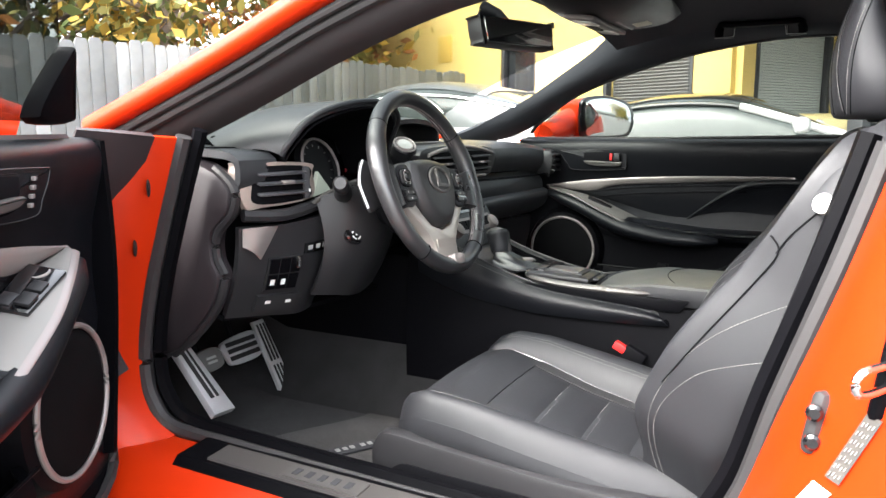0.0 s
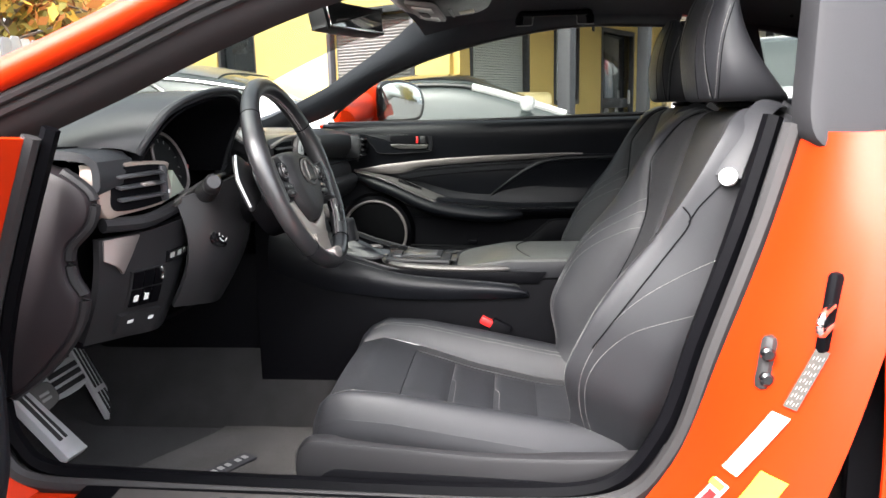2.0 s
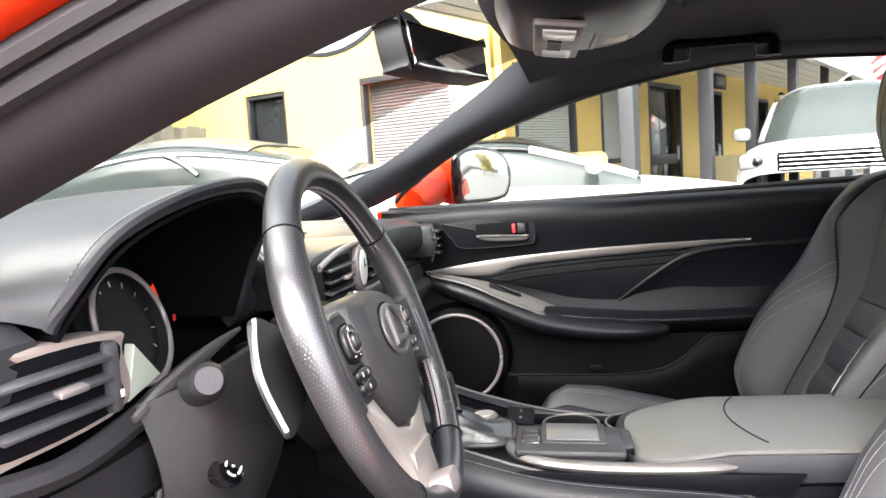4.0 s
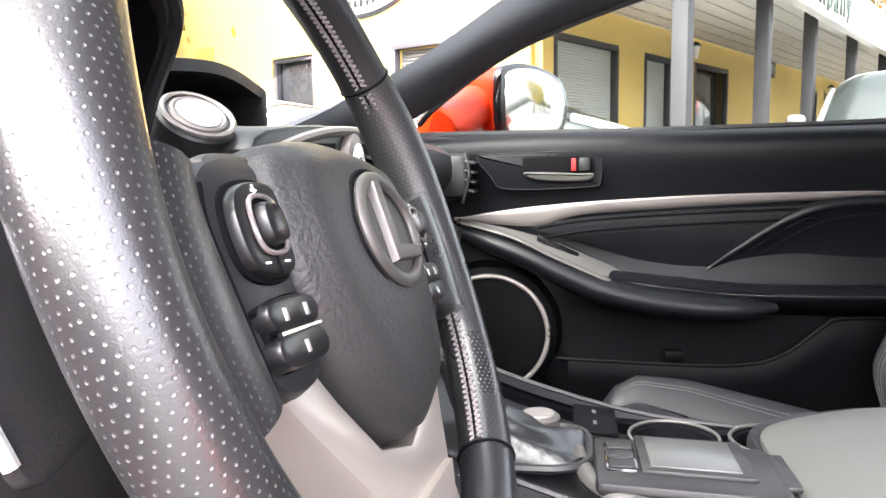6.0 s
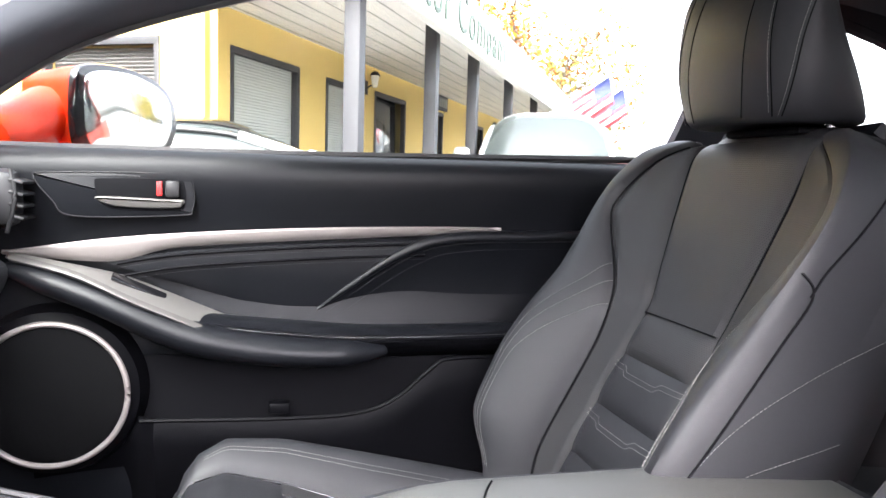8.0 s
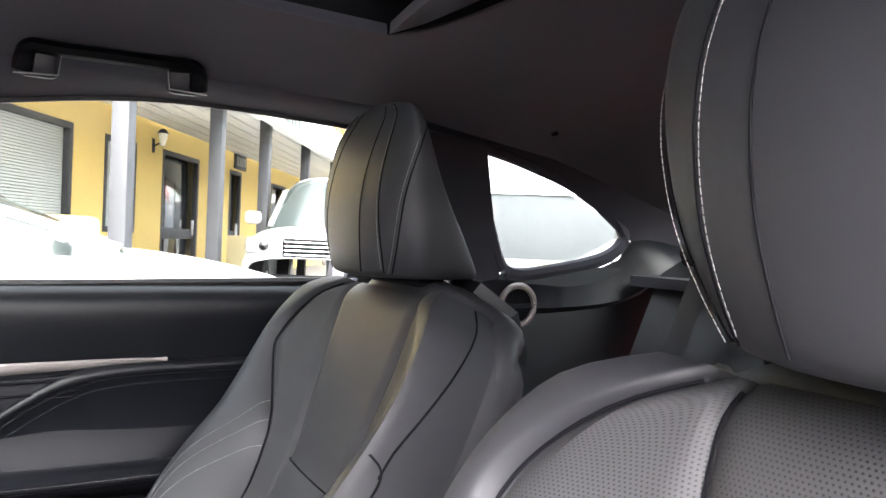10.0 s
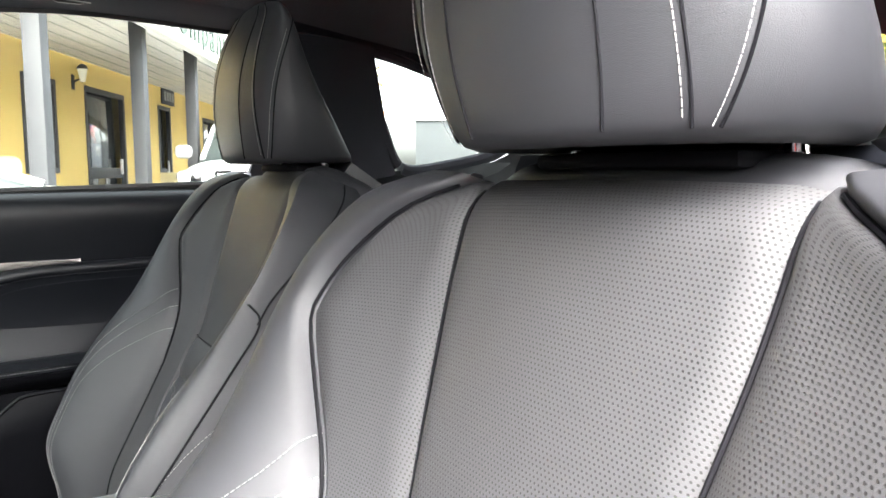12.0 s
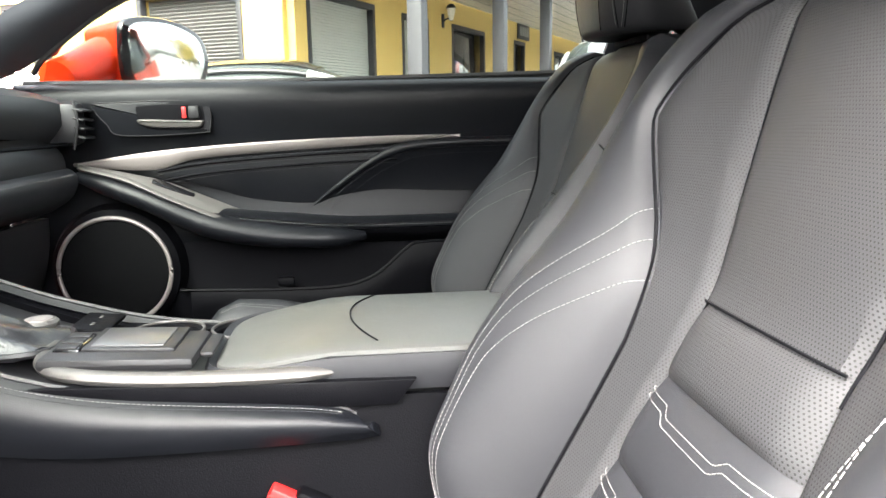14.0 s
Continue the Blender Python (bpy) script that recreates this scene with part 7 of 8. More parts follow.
# cup holders
for y in (-0.192, -0.292):
    cup = part("cup_holder", Shape().lathe([(0.040, -0.055), (0.040, -0.002), (0.047, 0.0), (0.047, -0.06)], lambda a, b, hh, y=y: (0.066 + a, y + b, 0.594 + hh), 36), DARK, con, "cup holder with a bright rim")
    part("cup_rim", Shape().tube([(0.066 + 0.0445 * math.cos(TAU * k / 48), y + 0.0445 * math.sin(TAU * k / 48), 0.597) for k in range(48)], 0.0019, 8, True), GREYSAT, cup)
    part("cup_floor", Shape().lathe([(0.0395, 0), (0.039, 0.0005), (0.0, 0.0006)], lambda a, b, hh, y=y: (0.066 + a, y + b, 0.556 + hh), 36), DARK, cup)
part("deck_buttons", Shape().box((0.062, -0.112, 0.612), (0.075, 0.045, 0.006), 0.003, (6, 0, 0)), PLASTIC, con)
for k in range(2):
    part("button_mark", Shape().box((0.045 + 0.032 * k, -0.112, 0.6158), (0.010, 0.004, 0.001), 0.0004, (6, 0, 0)), GREYSAT, con)
dl = part("mode_dial", Shape().lathe([(0.025, 0), (0.025, 0.006), (0.0215, 0.008), (0.0215, 0.022), (0.018, 0.025), (0, 0.0245)], lambda a, b, hh: (0.034 + a, -0.056 + b, 0.602 + hh), 32), GREYSAT, con, "round silver selector dial")
part("dial_top", Shape().lathe([(0.016, 0.0245), (0.015, 0.0262), (0.0, 0.0262)], lambda a, b, hh: (0.034 + a, -0.056 + b, 0.602 + hh), 28), SILVER, dl)
# shifter
sh = part("shift_boot", Shape().sheet(lambda u, v: (lambda w, r: (-0.022 + r * math.copysign(abs(math.cos(w)) ** 0.6, math.cos(w)), -0.038 + 0.03 * v + r * 1.25 * math.copysign(abs(math.sin(w)) ** 0.6, math.sin(w)), 0.616 + 0.035 * v + 0.005 * math.sin(5 * w + 9 * v) * (1 - v)))(TAU * u, 0.052 - 0.036 * v**0.6), 40, 10, 0.003), RIM_LEATHER, con, "creased leather gear boot")
part("boot_frame", Shape().tube([(-0.022 + 0.056 * math.copysign(abs(math.cos(w)) ** 0.6, math.cos(w)), -0.038 + 0.068 * math.copysign(abs(math.sin(w)) ** 0.6, math.sin(w)), 0.616) for w in np.linspace(0, TAU, 48, endpoint=False)], 0.004, 6, True), PLASTIC_MID, con)
part("shift_neck", Shape().tube([(-0.012, -0.006, 0.622), (-0.006, 0.004, 0.655)], [0.016, 0.020], 16), GREYSAT, sh)
kn = curve([(-0.008, 0.002, 0.642), (-0.005, 0.007, 0.662), (-0.002, 0.012, 0.684), (0.0, 0.016, 0.700)], 16)
part("shift_knob", Shape().tube(kn, [lerp(k / (len(kn) - 1), [0, 0.15, 0.5, 0.8, 1], [0.018, 0.0225, 0.0245, 0.028, 0.025]) for k in range(len(kn))], 20), LEATHER, sh, "leather gear knob")
part("knob_spine", Shape().tube([np.add(p, (0.016, -0.012, 0.0)) for p in kn[:-2]], 0.013, 10), GREYSAT, sh)
part("knob_cap", Shape(face=(0, 0, 1)).sheet(lambda u, v: (lambda w, r: (0.001 + r * math.cos(w), 0.016 + 1.05 * r * math.sin(w), 0.708 - 0.014 * v**2.5))(TAU * u, 0.0275 * v), 28, 8, 0.006), GREYSAT, sh, "satin grey knob cap")
# armrest
def lid(u, v):
    w = TAU * u
    c, s_ = (math.copysign(abs(f(w)) ** 0.35, f(w)) for f in (math.cos, math.sin))
    k = math.sin(math.pi * v / 2) if v < 1 else 1
    return (0.0 + 0.118 * c * k, -0.527 + 0.253 * s_ * k, 0.626 - 0.008 * (1 - math.cos(math.pi * v / 2)) - 0.004 * max(0, v - 0.93) / 0.07 - 0.02 * max(0, (s_ * k - 0.5)) * 2)


arm = part("armrest_lid", Shape(face=(0, 0, 1)).sheet(lid, 64, 16, 0.01), ARMTOP, con, "broad black leather armrest, top paled with painted sky sheen")


def lid_side(u, v):
    p = np.array(lid(u, 1.0))
    b = np.array((p[0] * 0.99, -0.535 + (p[1] + 0.535) * (0.985 - 0.03 * v)  , 0.580))
    q = p * (1 - v) + b * v
    q[:2] += (q[:2] - np.array((0, -0.535))) * 0.02 * math.sin(math.pi * v)
    return q


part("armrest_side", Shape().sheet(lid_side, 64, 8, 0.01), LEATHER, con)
part("stitching", Shape().stitches([np.array(lid(u, 1.0)) * np.array((1.012, 1, 1)) + np.array((0, 0, -0.006)) for u in np.linspace(0, 1, 90)]), THREAD, arm)
part("lid_seam", Shape().tube([np.array(lid(u, 1.0)) * np.array((1.004, 1, 1)) + np.array((0, 0, -0.001)) for u in np.linspace(0, 1, 90, endpoint=False)], 0.0014, 5, True), DARK, arm)
part("cross_seam", Shape().tube([(x, -0.42 - 0.03 * (x / 0.1) ** 2, 0.6275 - 0.004 * (x / 0.1) ** 2) for x in np.linspace(-0.10, 0.10, 16)], 0.0010, 5), DARK, arm)
part("console_box", Shape().box((0.0, -0.62, 0.47), (0.235, 0.50, 0.235), 0.02), PLASTIC, con)
part("console_rear", Shape().box((0.0, -0.86, 0.44), (0.20, 0.10, 0.26), 0.03), PLASTIC, con)

# ---- the yard: ground, building, fence, parked cars ----
ASPHALT = mat("worn_asphalt", (0.085, 0.083, 0.080), 0.9, var=0.35, scale=1.2, bump=0.6, bscale=90)
YELLOW = mat("yellow_painted_wall", (0.63, 0.455, 0.150), 0.8, var=0.06, scale=1.5, bump=0.25, bscale=60)
WHITEPAINT = mat("white_painted_board", (0.74, 0.73, 0.70), 0.7, var=0.06, scale=3, bump=0.1)
DARKPOST = mat("charcoal_painted_post", (0.030, 0.030, 0.034), 0.6, var=0.12, scale=6)
DARKGLASS = mat("dark_window_glass", (0.020, 0.022, 0.024), 0.06, coat=0.4, var=0.3, scale=2)
BLIND = mat("pale_blind_slat", (0.42, 0.44, 0.42), 0.6, var=0.06)
SHUTTER = mat("grey_roller_shutter", (0.085, 0.082, 0.078), 0.7, 0.0, var=0.1)
ground = part("ground", Shape().sheet(lambda u, v: (-400 + 800 * u, -400 + 800 * v, 0.0), 8, 8, 0.3), ASPHALT)
tagged(ground, "grey worn asphalt yard", "ground", kind="structure")

bld = thing("building", "single-storey yellow shop with dark posts, blinds and a porch", "building", (7.2, 0.19, 0), kind="structure")
bld.matrix_basis = pose(7.2, 0.19, 0, 0, 0, -29)
# local: x along the porch front, y along the garage wall (away from the porch), the corner at the origin


def slab(name, c, s, m, parent=bld, label="", bevel=0.004):
    return part(name, Shape().box(c, s, bevel), m, parent, label)


def holed(name, x0, x1, z0, z1, holes, put, m, label=""):
    """A wall from x0 to x1 with holes (a0, a1, b0, b1), as one mesh of blocks."""
    xs = sorted({x0, x1, *[h[0] for h in holes], *[h[1] for h in holes]})
    s = Shape()
    for a, b in zip(xs, xs[1:]):
        zs = [z0]
        for h in holes:
            if h[0] <= a and b <= h[1]:
                zs += [h[2], h[3]]
        zs = sorted(zs) + [z1]
        for k in range(0, len(zs), 2):
            if zs[k + 1] - zs[k] > 0.001:
                c, w = put((a + b) / 2, (zs[k] + zs[k + 1]) / 2)
                s.box(c, w(b - a, zs[k + 1] - zs[k]), 0)
    return part(name, s, m, bld, label)


front_put = lambda a, b: ((a, 0.1, b), lambda w, hgt: (w, 0.2, hgt))
side_put = lambda a, b: ((0.1, a, b), lambda w, hgt: (0.2, w, hgt))
wins = [(0.22, 1.75, 0.95, 2.15), (2.50, 3.38, 0.95, 2.14), (4.25, 5.75, 0.12, 2.17), (7.38, 8.12, 0.12, 2.17), (10.4, 11.8, 0.9, 2.15), (13.6, 14.6, 0.9, 2.1)]
holed("front_wall", 0.2, 17.0, 0.0, 3.2, wins, front_put, YELLOW, "yellow rendered porch wall")
gh = [(0.70, 2.02, 0.0, 2.13), (3.45, 4.28, 1.45, 2.22)]
holed("garage_wall", 0.0, 8.4, 0.0, 5.2, [gh[0], gh[1]], side_put, YELLOW, "yellow rendered garage wall")
slab("corner_pilaster", (-0.03, 0.32, 2.6), (0.10, 0.46, 5.2), YELLOW)
slab("rear_wall", (8.5, 9.0, 2.4), (17.0, 0.2, 4.8), YELLOW)
slab("roof", (8.5, 4.6, 4.9), (17.2, 9.0, 0.2), DARKPOST)
for k, (a0, a1, b0, b1) in enumerate(wins):
    door_ = b0 < 0.5
    w = part("window" if not door_ else "glass_door", Shape().box(((a0 + a1) / 2, 0.10, (b0 + b1) / 2), (a1 - a0 - 0.04, 0.02, b1 - b0 - 0.04), 0.002), DARKGLASS, bld, "dark reflecting pane" if not door_ else "dark glazed door")
    for c, s in ((((a0 + a1) / 2, 0.03, b1 - 0.035), (a1 - a0, 0.08, 0.07)), (((a0 + a1) / 2, 0.03, b0 + 0.035), (a1 - a0, 0.08, 0.07)), ((a0 + 0.035, 0.03, (b0 + b1) / 2), (0.07, 0.08, b1 - b0 - 0.14)), ((a1 - 0.035, 0.03, (b0 + b1) / 2), (0.07, 0.08, b1 - b0 - 0.14))):
        slab("frame", c, s, DARKPOST, w)
    if k in (0, 1):
        for j in range(int((b1 - b0 - 0.1) / 0.032)):
            z = b0 + 0.07 + 0.032 * j
            slab("blind_slat", ((a0 + a1) / 2, 0.075, z), (a1 - a0 - 0.15, 0.016, 0.0265), BLIND, w, bevel=0)
    elif door_:
        slab("door_rail", ((a0 + a1) / 2, 0.06, 0.95), (a1 - a0 - 0.1, 0.04, 0.16), DARKPOST, w)
        slab("door_handle", (a1 - 0.16, 0.02, 1.05), (0.03, 0.04, 0.24), ALU, w)
# roller shutter and small dark window on the garage wall
sh_ = part("roller_shutter", Shape().box((0.14, 1.36, 1.06), (0.03, 1.33, 2.12), 0.002), SHUTTER, bld, "grey ribbed roller shutter")
for j in range(54):
    part("shutter_slat", Shape().tube([(0.12, 0.72, 0.03 + 0.0388 * j), (0.12, 2.0, 0.03 + 0.0388 * j)], 0.015, 6, flat=1.1), SHUTTER, sh_)
for y in (0.68, 2.04):
    slab("shutter_guide", (0.03, y, 1.06), (0.10, 0.06, 2.14), DARKPOST, sh_)
slab("shutter_box", (0.03, 1.36, 2.17), (0.10, 1.42, 0.08), DARKPOST, sh_)
gw = part("window", Shape().box((0.12, 3.865, 1.835), (0.02, 0.81, 0.75), 0.002), DARKGLASS, bld, "dark garage window")
for c, s in (((0.06, 3.865, 2.19), (0.08, 0.83, 0.06)), ((0.06, 3.865, 1.48), (0.08, 0.83, 0.06)), ((0.06, 3.48, 1.835), (0.08, 0.06, 0.65)), ((0.06, 4.25, 1.835), (0.08, 0.06, 0.65))):
    slab("frame", c, s, DARKPOST, gw)
slab("blocked_window", (-0.005, 5.8, 2.3), (0.03, 0.40, 0.44), mat("ochre_panel", (0.55, 0.36, 0.07), 0.8), bld, "painted-over small window")
slab("vent_box", (-0.04, 2.45, 3.1), (0.10, 0.16, 0.22), mat("ochre_box", (0.50, 0.33, 0.06), 0.7), bld)
slab("conduit", (-0.02, 0.50, 1.6), (0.03, 0.03, 1.3), YELLOW, bld)
# oval sign painted on the garage wall: rings and bars only
oval = lambda rx, rz: [(2.55 + rx * math.cos(TAU * k / 48), 3.35 + rz * math.sin(TAU * k / 48)) for k in range(48)]
sg_put = lambda a, b, d: (-0.002 - d, a, b)
osign = part("oval_sign", Shape().prism(oval(1.15, 0.80), sg_put, -0.01, 0.012, 0.004), INK, bld, "oval white wall sign with a dark rim and lettering bars")
part("sign_face", Shape().prism(oval(1.09, 0.745), sg_put, 0.010, 0.018, 0.003), WHITEPAINT, osign)
for k in range(3):
    part("lettering_bar", Shape().box((-0.022, 3.15 - 0.58 * k, 3.50), (0.006, 0.36 if k != 1 else 0.46, 0.52), 0.02), mat("sign_grey", (0.10, 0.10, 0.11), 0.7), osign)
for k in range(13):
    w = radians(234 + 6.2 * k)
    part("lettering_bar", Shape().box((-0.021, 2.55 - 0.94 * math.cos(w), 3.35 + 0.62 * math.sin(w)), (0.005, 0.055, 0.085), 0.004, (math.degrees(-w) - 90 if False else 0, 0, 0)), INK, osign)

# porch
slab("porch_slab", (7.2, -1.0, 0.06), (17.6, 2.0, 0.12), mat("pale_concrete", (0.33, 0.32, 0.30), 0.9, var=0.2, scale=2, bump=0.3), bld)
slab("porch_ceiling", (7.2, -1.04, 2.52), (17.6, 2.05, 0.05), WHITEPAINT, bld, "white boarded porch ceiling")
for j in range(8):
    slab("ceiling_batten", (7.2, -0.10 - 0.25 * j, 2.492), (17.6, 0.012, 0.008), GREYMARK, bld, bevel=0)
fascia = slab("fascia", (7.2, -2.08, 2.56), (17.6, 0.05, 0.56), WHITEPAINT, bld, "white porch fascia")
slab("gutter", (7.2, -2.14, 2.30), (17.6, 0.08, 0.06), mat("pale_gutter", (0.60, 0.60, 0.57), 0.5), bld)
posts = [-1.15, 0.90, 2.70, 5.05, 7.60, 10.2, 12.8]
for x in posts:
    slab("porch_post", (x, -1.90, 1.245), (0.125, 0.125, 2.49), DARKPOST, bld, "charcoal porch post")
wtxt = bpy.data.curves.new("name_lettering", "FONT")
wtxt.body, wtxt.size, wtxt.extrude, wtxt.align_x = "Motor Company", 0.58, 0.008, "LEFT"
wtxt.space_character = 1.22
wt = new("name_lettering", wtxt)
wt.parent = fascia
wt.matrix_basis = Matrix.Translation((-1.0, -2.115, 2.42)) @ pose(0, 0, 0, 90, 0, 0)
wtxt.materials.append(mat("sign_grey_green", (0.06, 0.085, 0.07), 0.6))
slab("number_plate", (7.95, -0.02, 2.36), (0.74, 0.03, 0.30), INK, bld, "dark house plate with pale bars")
for k in range(4):
    slab("number_bar", (7.73 + 0.15 * k, -0.04, 2.36), (0.085, 0.01, 0.17), GREYMARK, bld)


def wall_lamp(m):
    lamp = thing("wall_lamp", "black lantern wall lamp", "lamp", group="porch lamps")
    part("bracket", Shape().tube(curve([(0, 0, 0.0), (0, -0.08, 0.05), (0, -0.14, 0.02)], 12), 0.012, 6), INK, lamp)
    part("lantern", Shape().lathe([(0.035, 0.0), (0.065, 0.16), (0.07, 0.17)], lambda a, b, hh: (a, -0.14 + b, 0.02 + hh), 8), LAMP, lamp, "frosted lantern glass")
    part("cap", Shape().lathe([(0.085, 0.0), (0.05, 0.05), (0.01, 0.07)], lambda a, b, hh: (a, -0.14 + b, 0.19 + hh), 8), INK, lamp)
    part("backplate", Shape().box((0, -0.008, 0.02), (0.09, 0.016, 0.20), 0.01), INK, lamp)
    lamp.matrix_basis = m
    return lamp


BM = bld.matrix_basis
wall_lamp(BM @ pose(3.9, 0, 2.15))
copy_thing(scene.objects["wall_lamp"], BM @ pose(12.5, 0, 2.08))

# flag on a pole from a porch post
def flag(name, m):
    fl = thing(name, "striped red, white and blue flag on a slanted pole", "flag", group="porch flags")
    part("pole", Shape().tube([(0, 0, 0), (0.0, -1.15, 0.75)], 0.014, 8), WHITEPAINT, fl)
    red, blue = mat("flag_red", (0.42, 0.022, 0.03), 0.8), mat("flag_blue", (0.025, 0.034, 0.12), 0.8)
    cloth = lambda s, t: (0.05 * math.sin(5 * s + 3 * t), -1.12 + 0.95 * t * 0.62 - 0.10 * s, 0.72 + 0.62 * t * -1.0 + t * 0.21 - 0.62 * s * 0.72)
    for k in range(7):
        s0 = k / 7
        part("stripe", Shape().sheet(lambda u, v, s0=s0: cloth(s0 + u / 7, v if s0 >= 0.55 else 0.42 + 0.58 * v), 3, 10, 0.003), red if k % 2 == 0 else WHITEPAINT, fl)
    part("canton", Shape().sheet(lambda u, v: cloth(0.57 * u, 0.42 * v), 6, 6, 0.004), blue, fl)
    fl.matrix_basis = m
    return fl


flag("flag", BM @ pose(7.6, -2.0, 2.0) @ Matrix.Scale(1.12, 4))
copy_thing(scene.objects["flag"], BM @ pose(10.2, -2.0, 2.0) @ Matrix.Scale(1.12, 4))

# fence
fence = thing("fence", "weathered grey close-board fence", "fence", (0, 6.2, 0), kind="structure")
fence.matrix_basis = pose(0.0, 6.95, 0, 0, 0, -12.5)
FENCEWOOD = mat("weathered_fence_board", (0.20, 0.205, 0.205), 0.9, var=0.4, scale=5, bump=0.6, bscale=60)
nt = FENCEWOOD.node_tree
oi, mx = nt.nodes.new("ShaderNodeObjectInfo"), nt.nodes.new("ShaderNodeMix")
mx.data_type, mx.blend_type = "RGBA", "MULTIPLY"
mx.inputs[0].default_value = 1.0
rmp = nt.nodes.new("ShaderNodeMapRange")
rmp.inputs[3].default_value, rmp.inputs[4].default_value = 0.62, 1.2
bs = nt.nodes["Principled BSDF"]
nt.links.new(oi.outputs["Random"], rmp.inputs[0])
nt.links.new(bs.inputs["Base Color"].links[0].from_socket, mx.inputs[6])
nt.links.new(rmp.outputs[0], mx.inputs[7])
nt.links.new(mx.outputs[2], bs.inputs["Base Color"])
brd = Shape().prism([(-0.069, 0), (0.069, 0), (0.069, 1.84), (0.045, 1.88), (-0.045, 1.88), (-0.069, 1.84)], lambda a, b, d: (a, -d, b), 0, 0.022, 0.003)
first = part("board", brd, FENCEWOOD, fence)
for k in range(1, 150):
    o = first.copy()
    scene.collection.objects.link(o)
    o.location = (0.146 * (k - 75), 0.004 * math.sin(k * 2.1), 0.02 * math.sin(k * 1.7) + 0.015 * math.sin(k * 0.31))
first.location = (0.146 * -75, 0, 0)
for z in (0.4, 1.5):
    part("rail", Shape().box((0, 0.045, z), (22, 0.04, 0.09), 0), FENCEWOOD, fence)

# low shop far down the road
shop = thing("far_shop", "low charcoal-grey flat-roofed shop with a white sign", "building")
SHOPWALL = mat("charcoal_cladding", (0.030, 0.034, 0.037), 0.8, var=0.12, scale=0.8, bump=0.2, bscale=30)
part("wall", Shape().box((4.5, 3.0, 2.1), (9.0, 6.0, 4.2), 0.03), SHOPWALL, shop)
part("roof", Shape().box((4.5, 3.0, 4.27), (9.3, 6.3, 0.14), 0.02), WHITEPAINT, shop, "pale roof edge")
board = part("sign", Shape().box((1.72, -0.06, 3.18), (2.44, 0.10, 1.24), 0.02), WHITEPAINT, shop, "white sign board with dark lettering bars")
for k, w in enumerate((0.26, 0.30, 0.22, 0.30, 0.28)):
    part("bar", Shape().box((2.66 - 0.42 * k, -0.118, 3.36), (w, 0.012, 0.34), 0.004), INK, board)
part("shop_front", Shape().box((3.0, -0.05, 0.75), (5.6, 0.08, 1.3), 0.02), mat("blue_shop_front", (0.06, 0.10, 0.20), 0.5), shop, "blue band of shop windows")
shop.matrix_basis = pose(41.39, -35.98, 0, 0, 0, 51.5)

# trees beyond the fence
LEAFMATS = [mat("leaf_" + n, c, 0.7, var=0.35, scale=3) for n, c in (("green", (0.075, 0.10, 0.022)), ("olive", (0.17, 0.15, 0.03)), ("rust", (0.30, 0.11, 0.02)), ("yellow", (0.36, 0.23, 0.03)))]
BARK = mat("grey_bark", (0.16, 0.13, 0.105), 0.95, var=0.3, scale=12, bump=0.8, bscale=40)
rng = random.Random(5)


def tree(name, x, y, height, spread, leaves, mats, bare=0.3):
    tr = thing(name, "autumn tree with thin grey limbs and patchy leaves", "tree", (x, y, 0), "trees beyond the fence")
    sk_ = Shape()
    tips = []
    trunk = [np.array((0.15 * math.sin(k * 1.3 + x), 0.15 * math.cos(k * 1.1 + y), height * 0.62 * k / 6)) for k in range(7)]
    sk_.tube(trunk, [0.20 - 0.022 * k for k in range(7)], 7)
    for k in range(16):
        b0 = trunk[2 + k % 5] if k % 5 < 5 else trunk[-1]
        w, lift = rng.uniform(0, TAU), rng.uniform(0.2, 1.1)
        ln = spread * rng.uniform(0.5, 1.0)
        pts = [b0 + ln * f * np.array((math.cos(w + 0.4 * f), math.sin(w + 0.4 * f), lift * (1 - 0.3 * f))) + 0.12 * np.array((rng.uniform(-1, 1), rng.uniform(-1, 1), rng.uniform(-1, 1))) for f in (0, 0.35, 0.7, 1.0)]
        sk_.tube(pts, [0.07, 0.05, 0.03, 0.012], 5)
        tips += pts[1:]
        for _ in range(3):
            q = pts[rng.randrange(1, 4)]
            e = q + 0.45 * spread * np.array((rng.uniform(-1, 1), rng.uniform(-1, 1), rng.uniform(-0.2, 1))) * 0.6
            sk_.tube([q, (q + e) / 2 + (0, 0, 0.05), e], [0.022, 0.014, 0.006], 4)
            tips.append(e)
    part("trunk", sk_, BARK, tr, "grey trunk with spreading limbs")
    per = leaves // len(mats)
    for m in mats:
        vs, fs = [], []
        for _ in range(per):
            c = np.array(tips[rng.randrange(len(tips))]) + np.array([rng.gauss(0, 0.42) for _ in range(3)])
            a, b = (np.array([rng.uniform(-1, 1) for _ in range(3)]) for _ in range(2))
            a /= np.linalg.norm(a)
            b -= a * (a @ b)
            b /= np.linalg.norm(b) + 1e-9
            s = rng.uniform(0.07, 0.16)
            k = len(vs)
            vs += [c - a * s, c + b * s * 0.5, c + a * s, c - b * s * 0.5]
            fs.append((k, k + 1, k + 2, k + 3))
        sh2 = Shape()
        sh2.add(vs, fs)
        tagged(part("crown", sh2, m, tr), kind="stuff")
    return tr


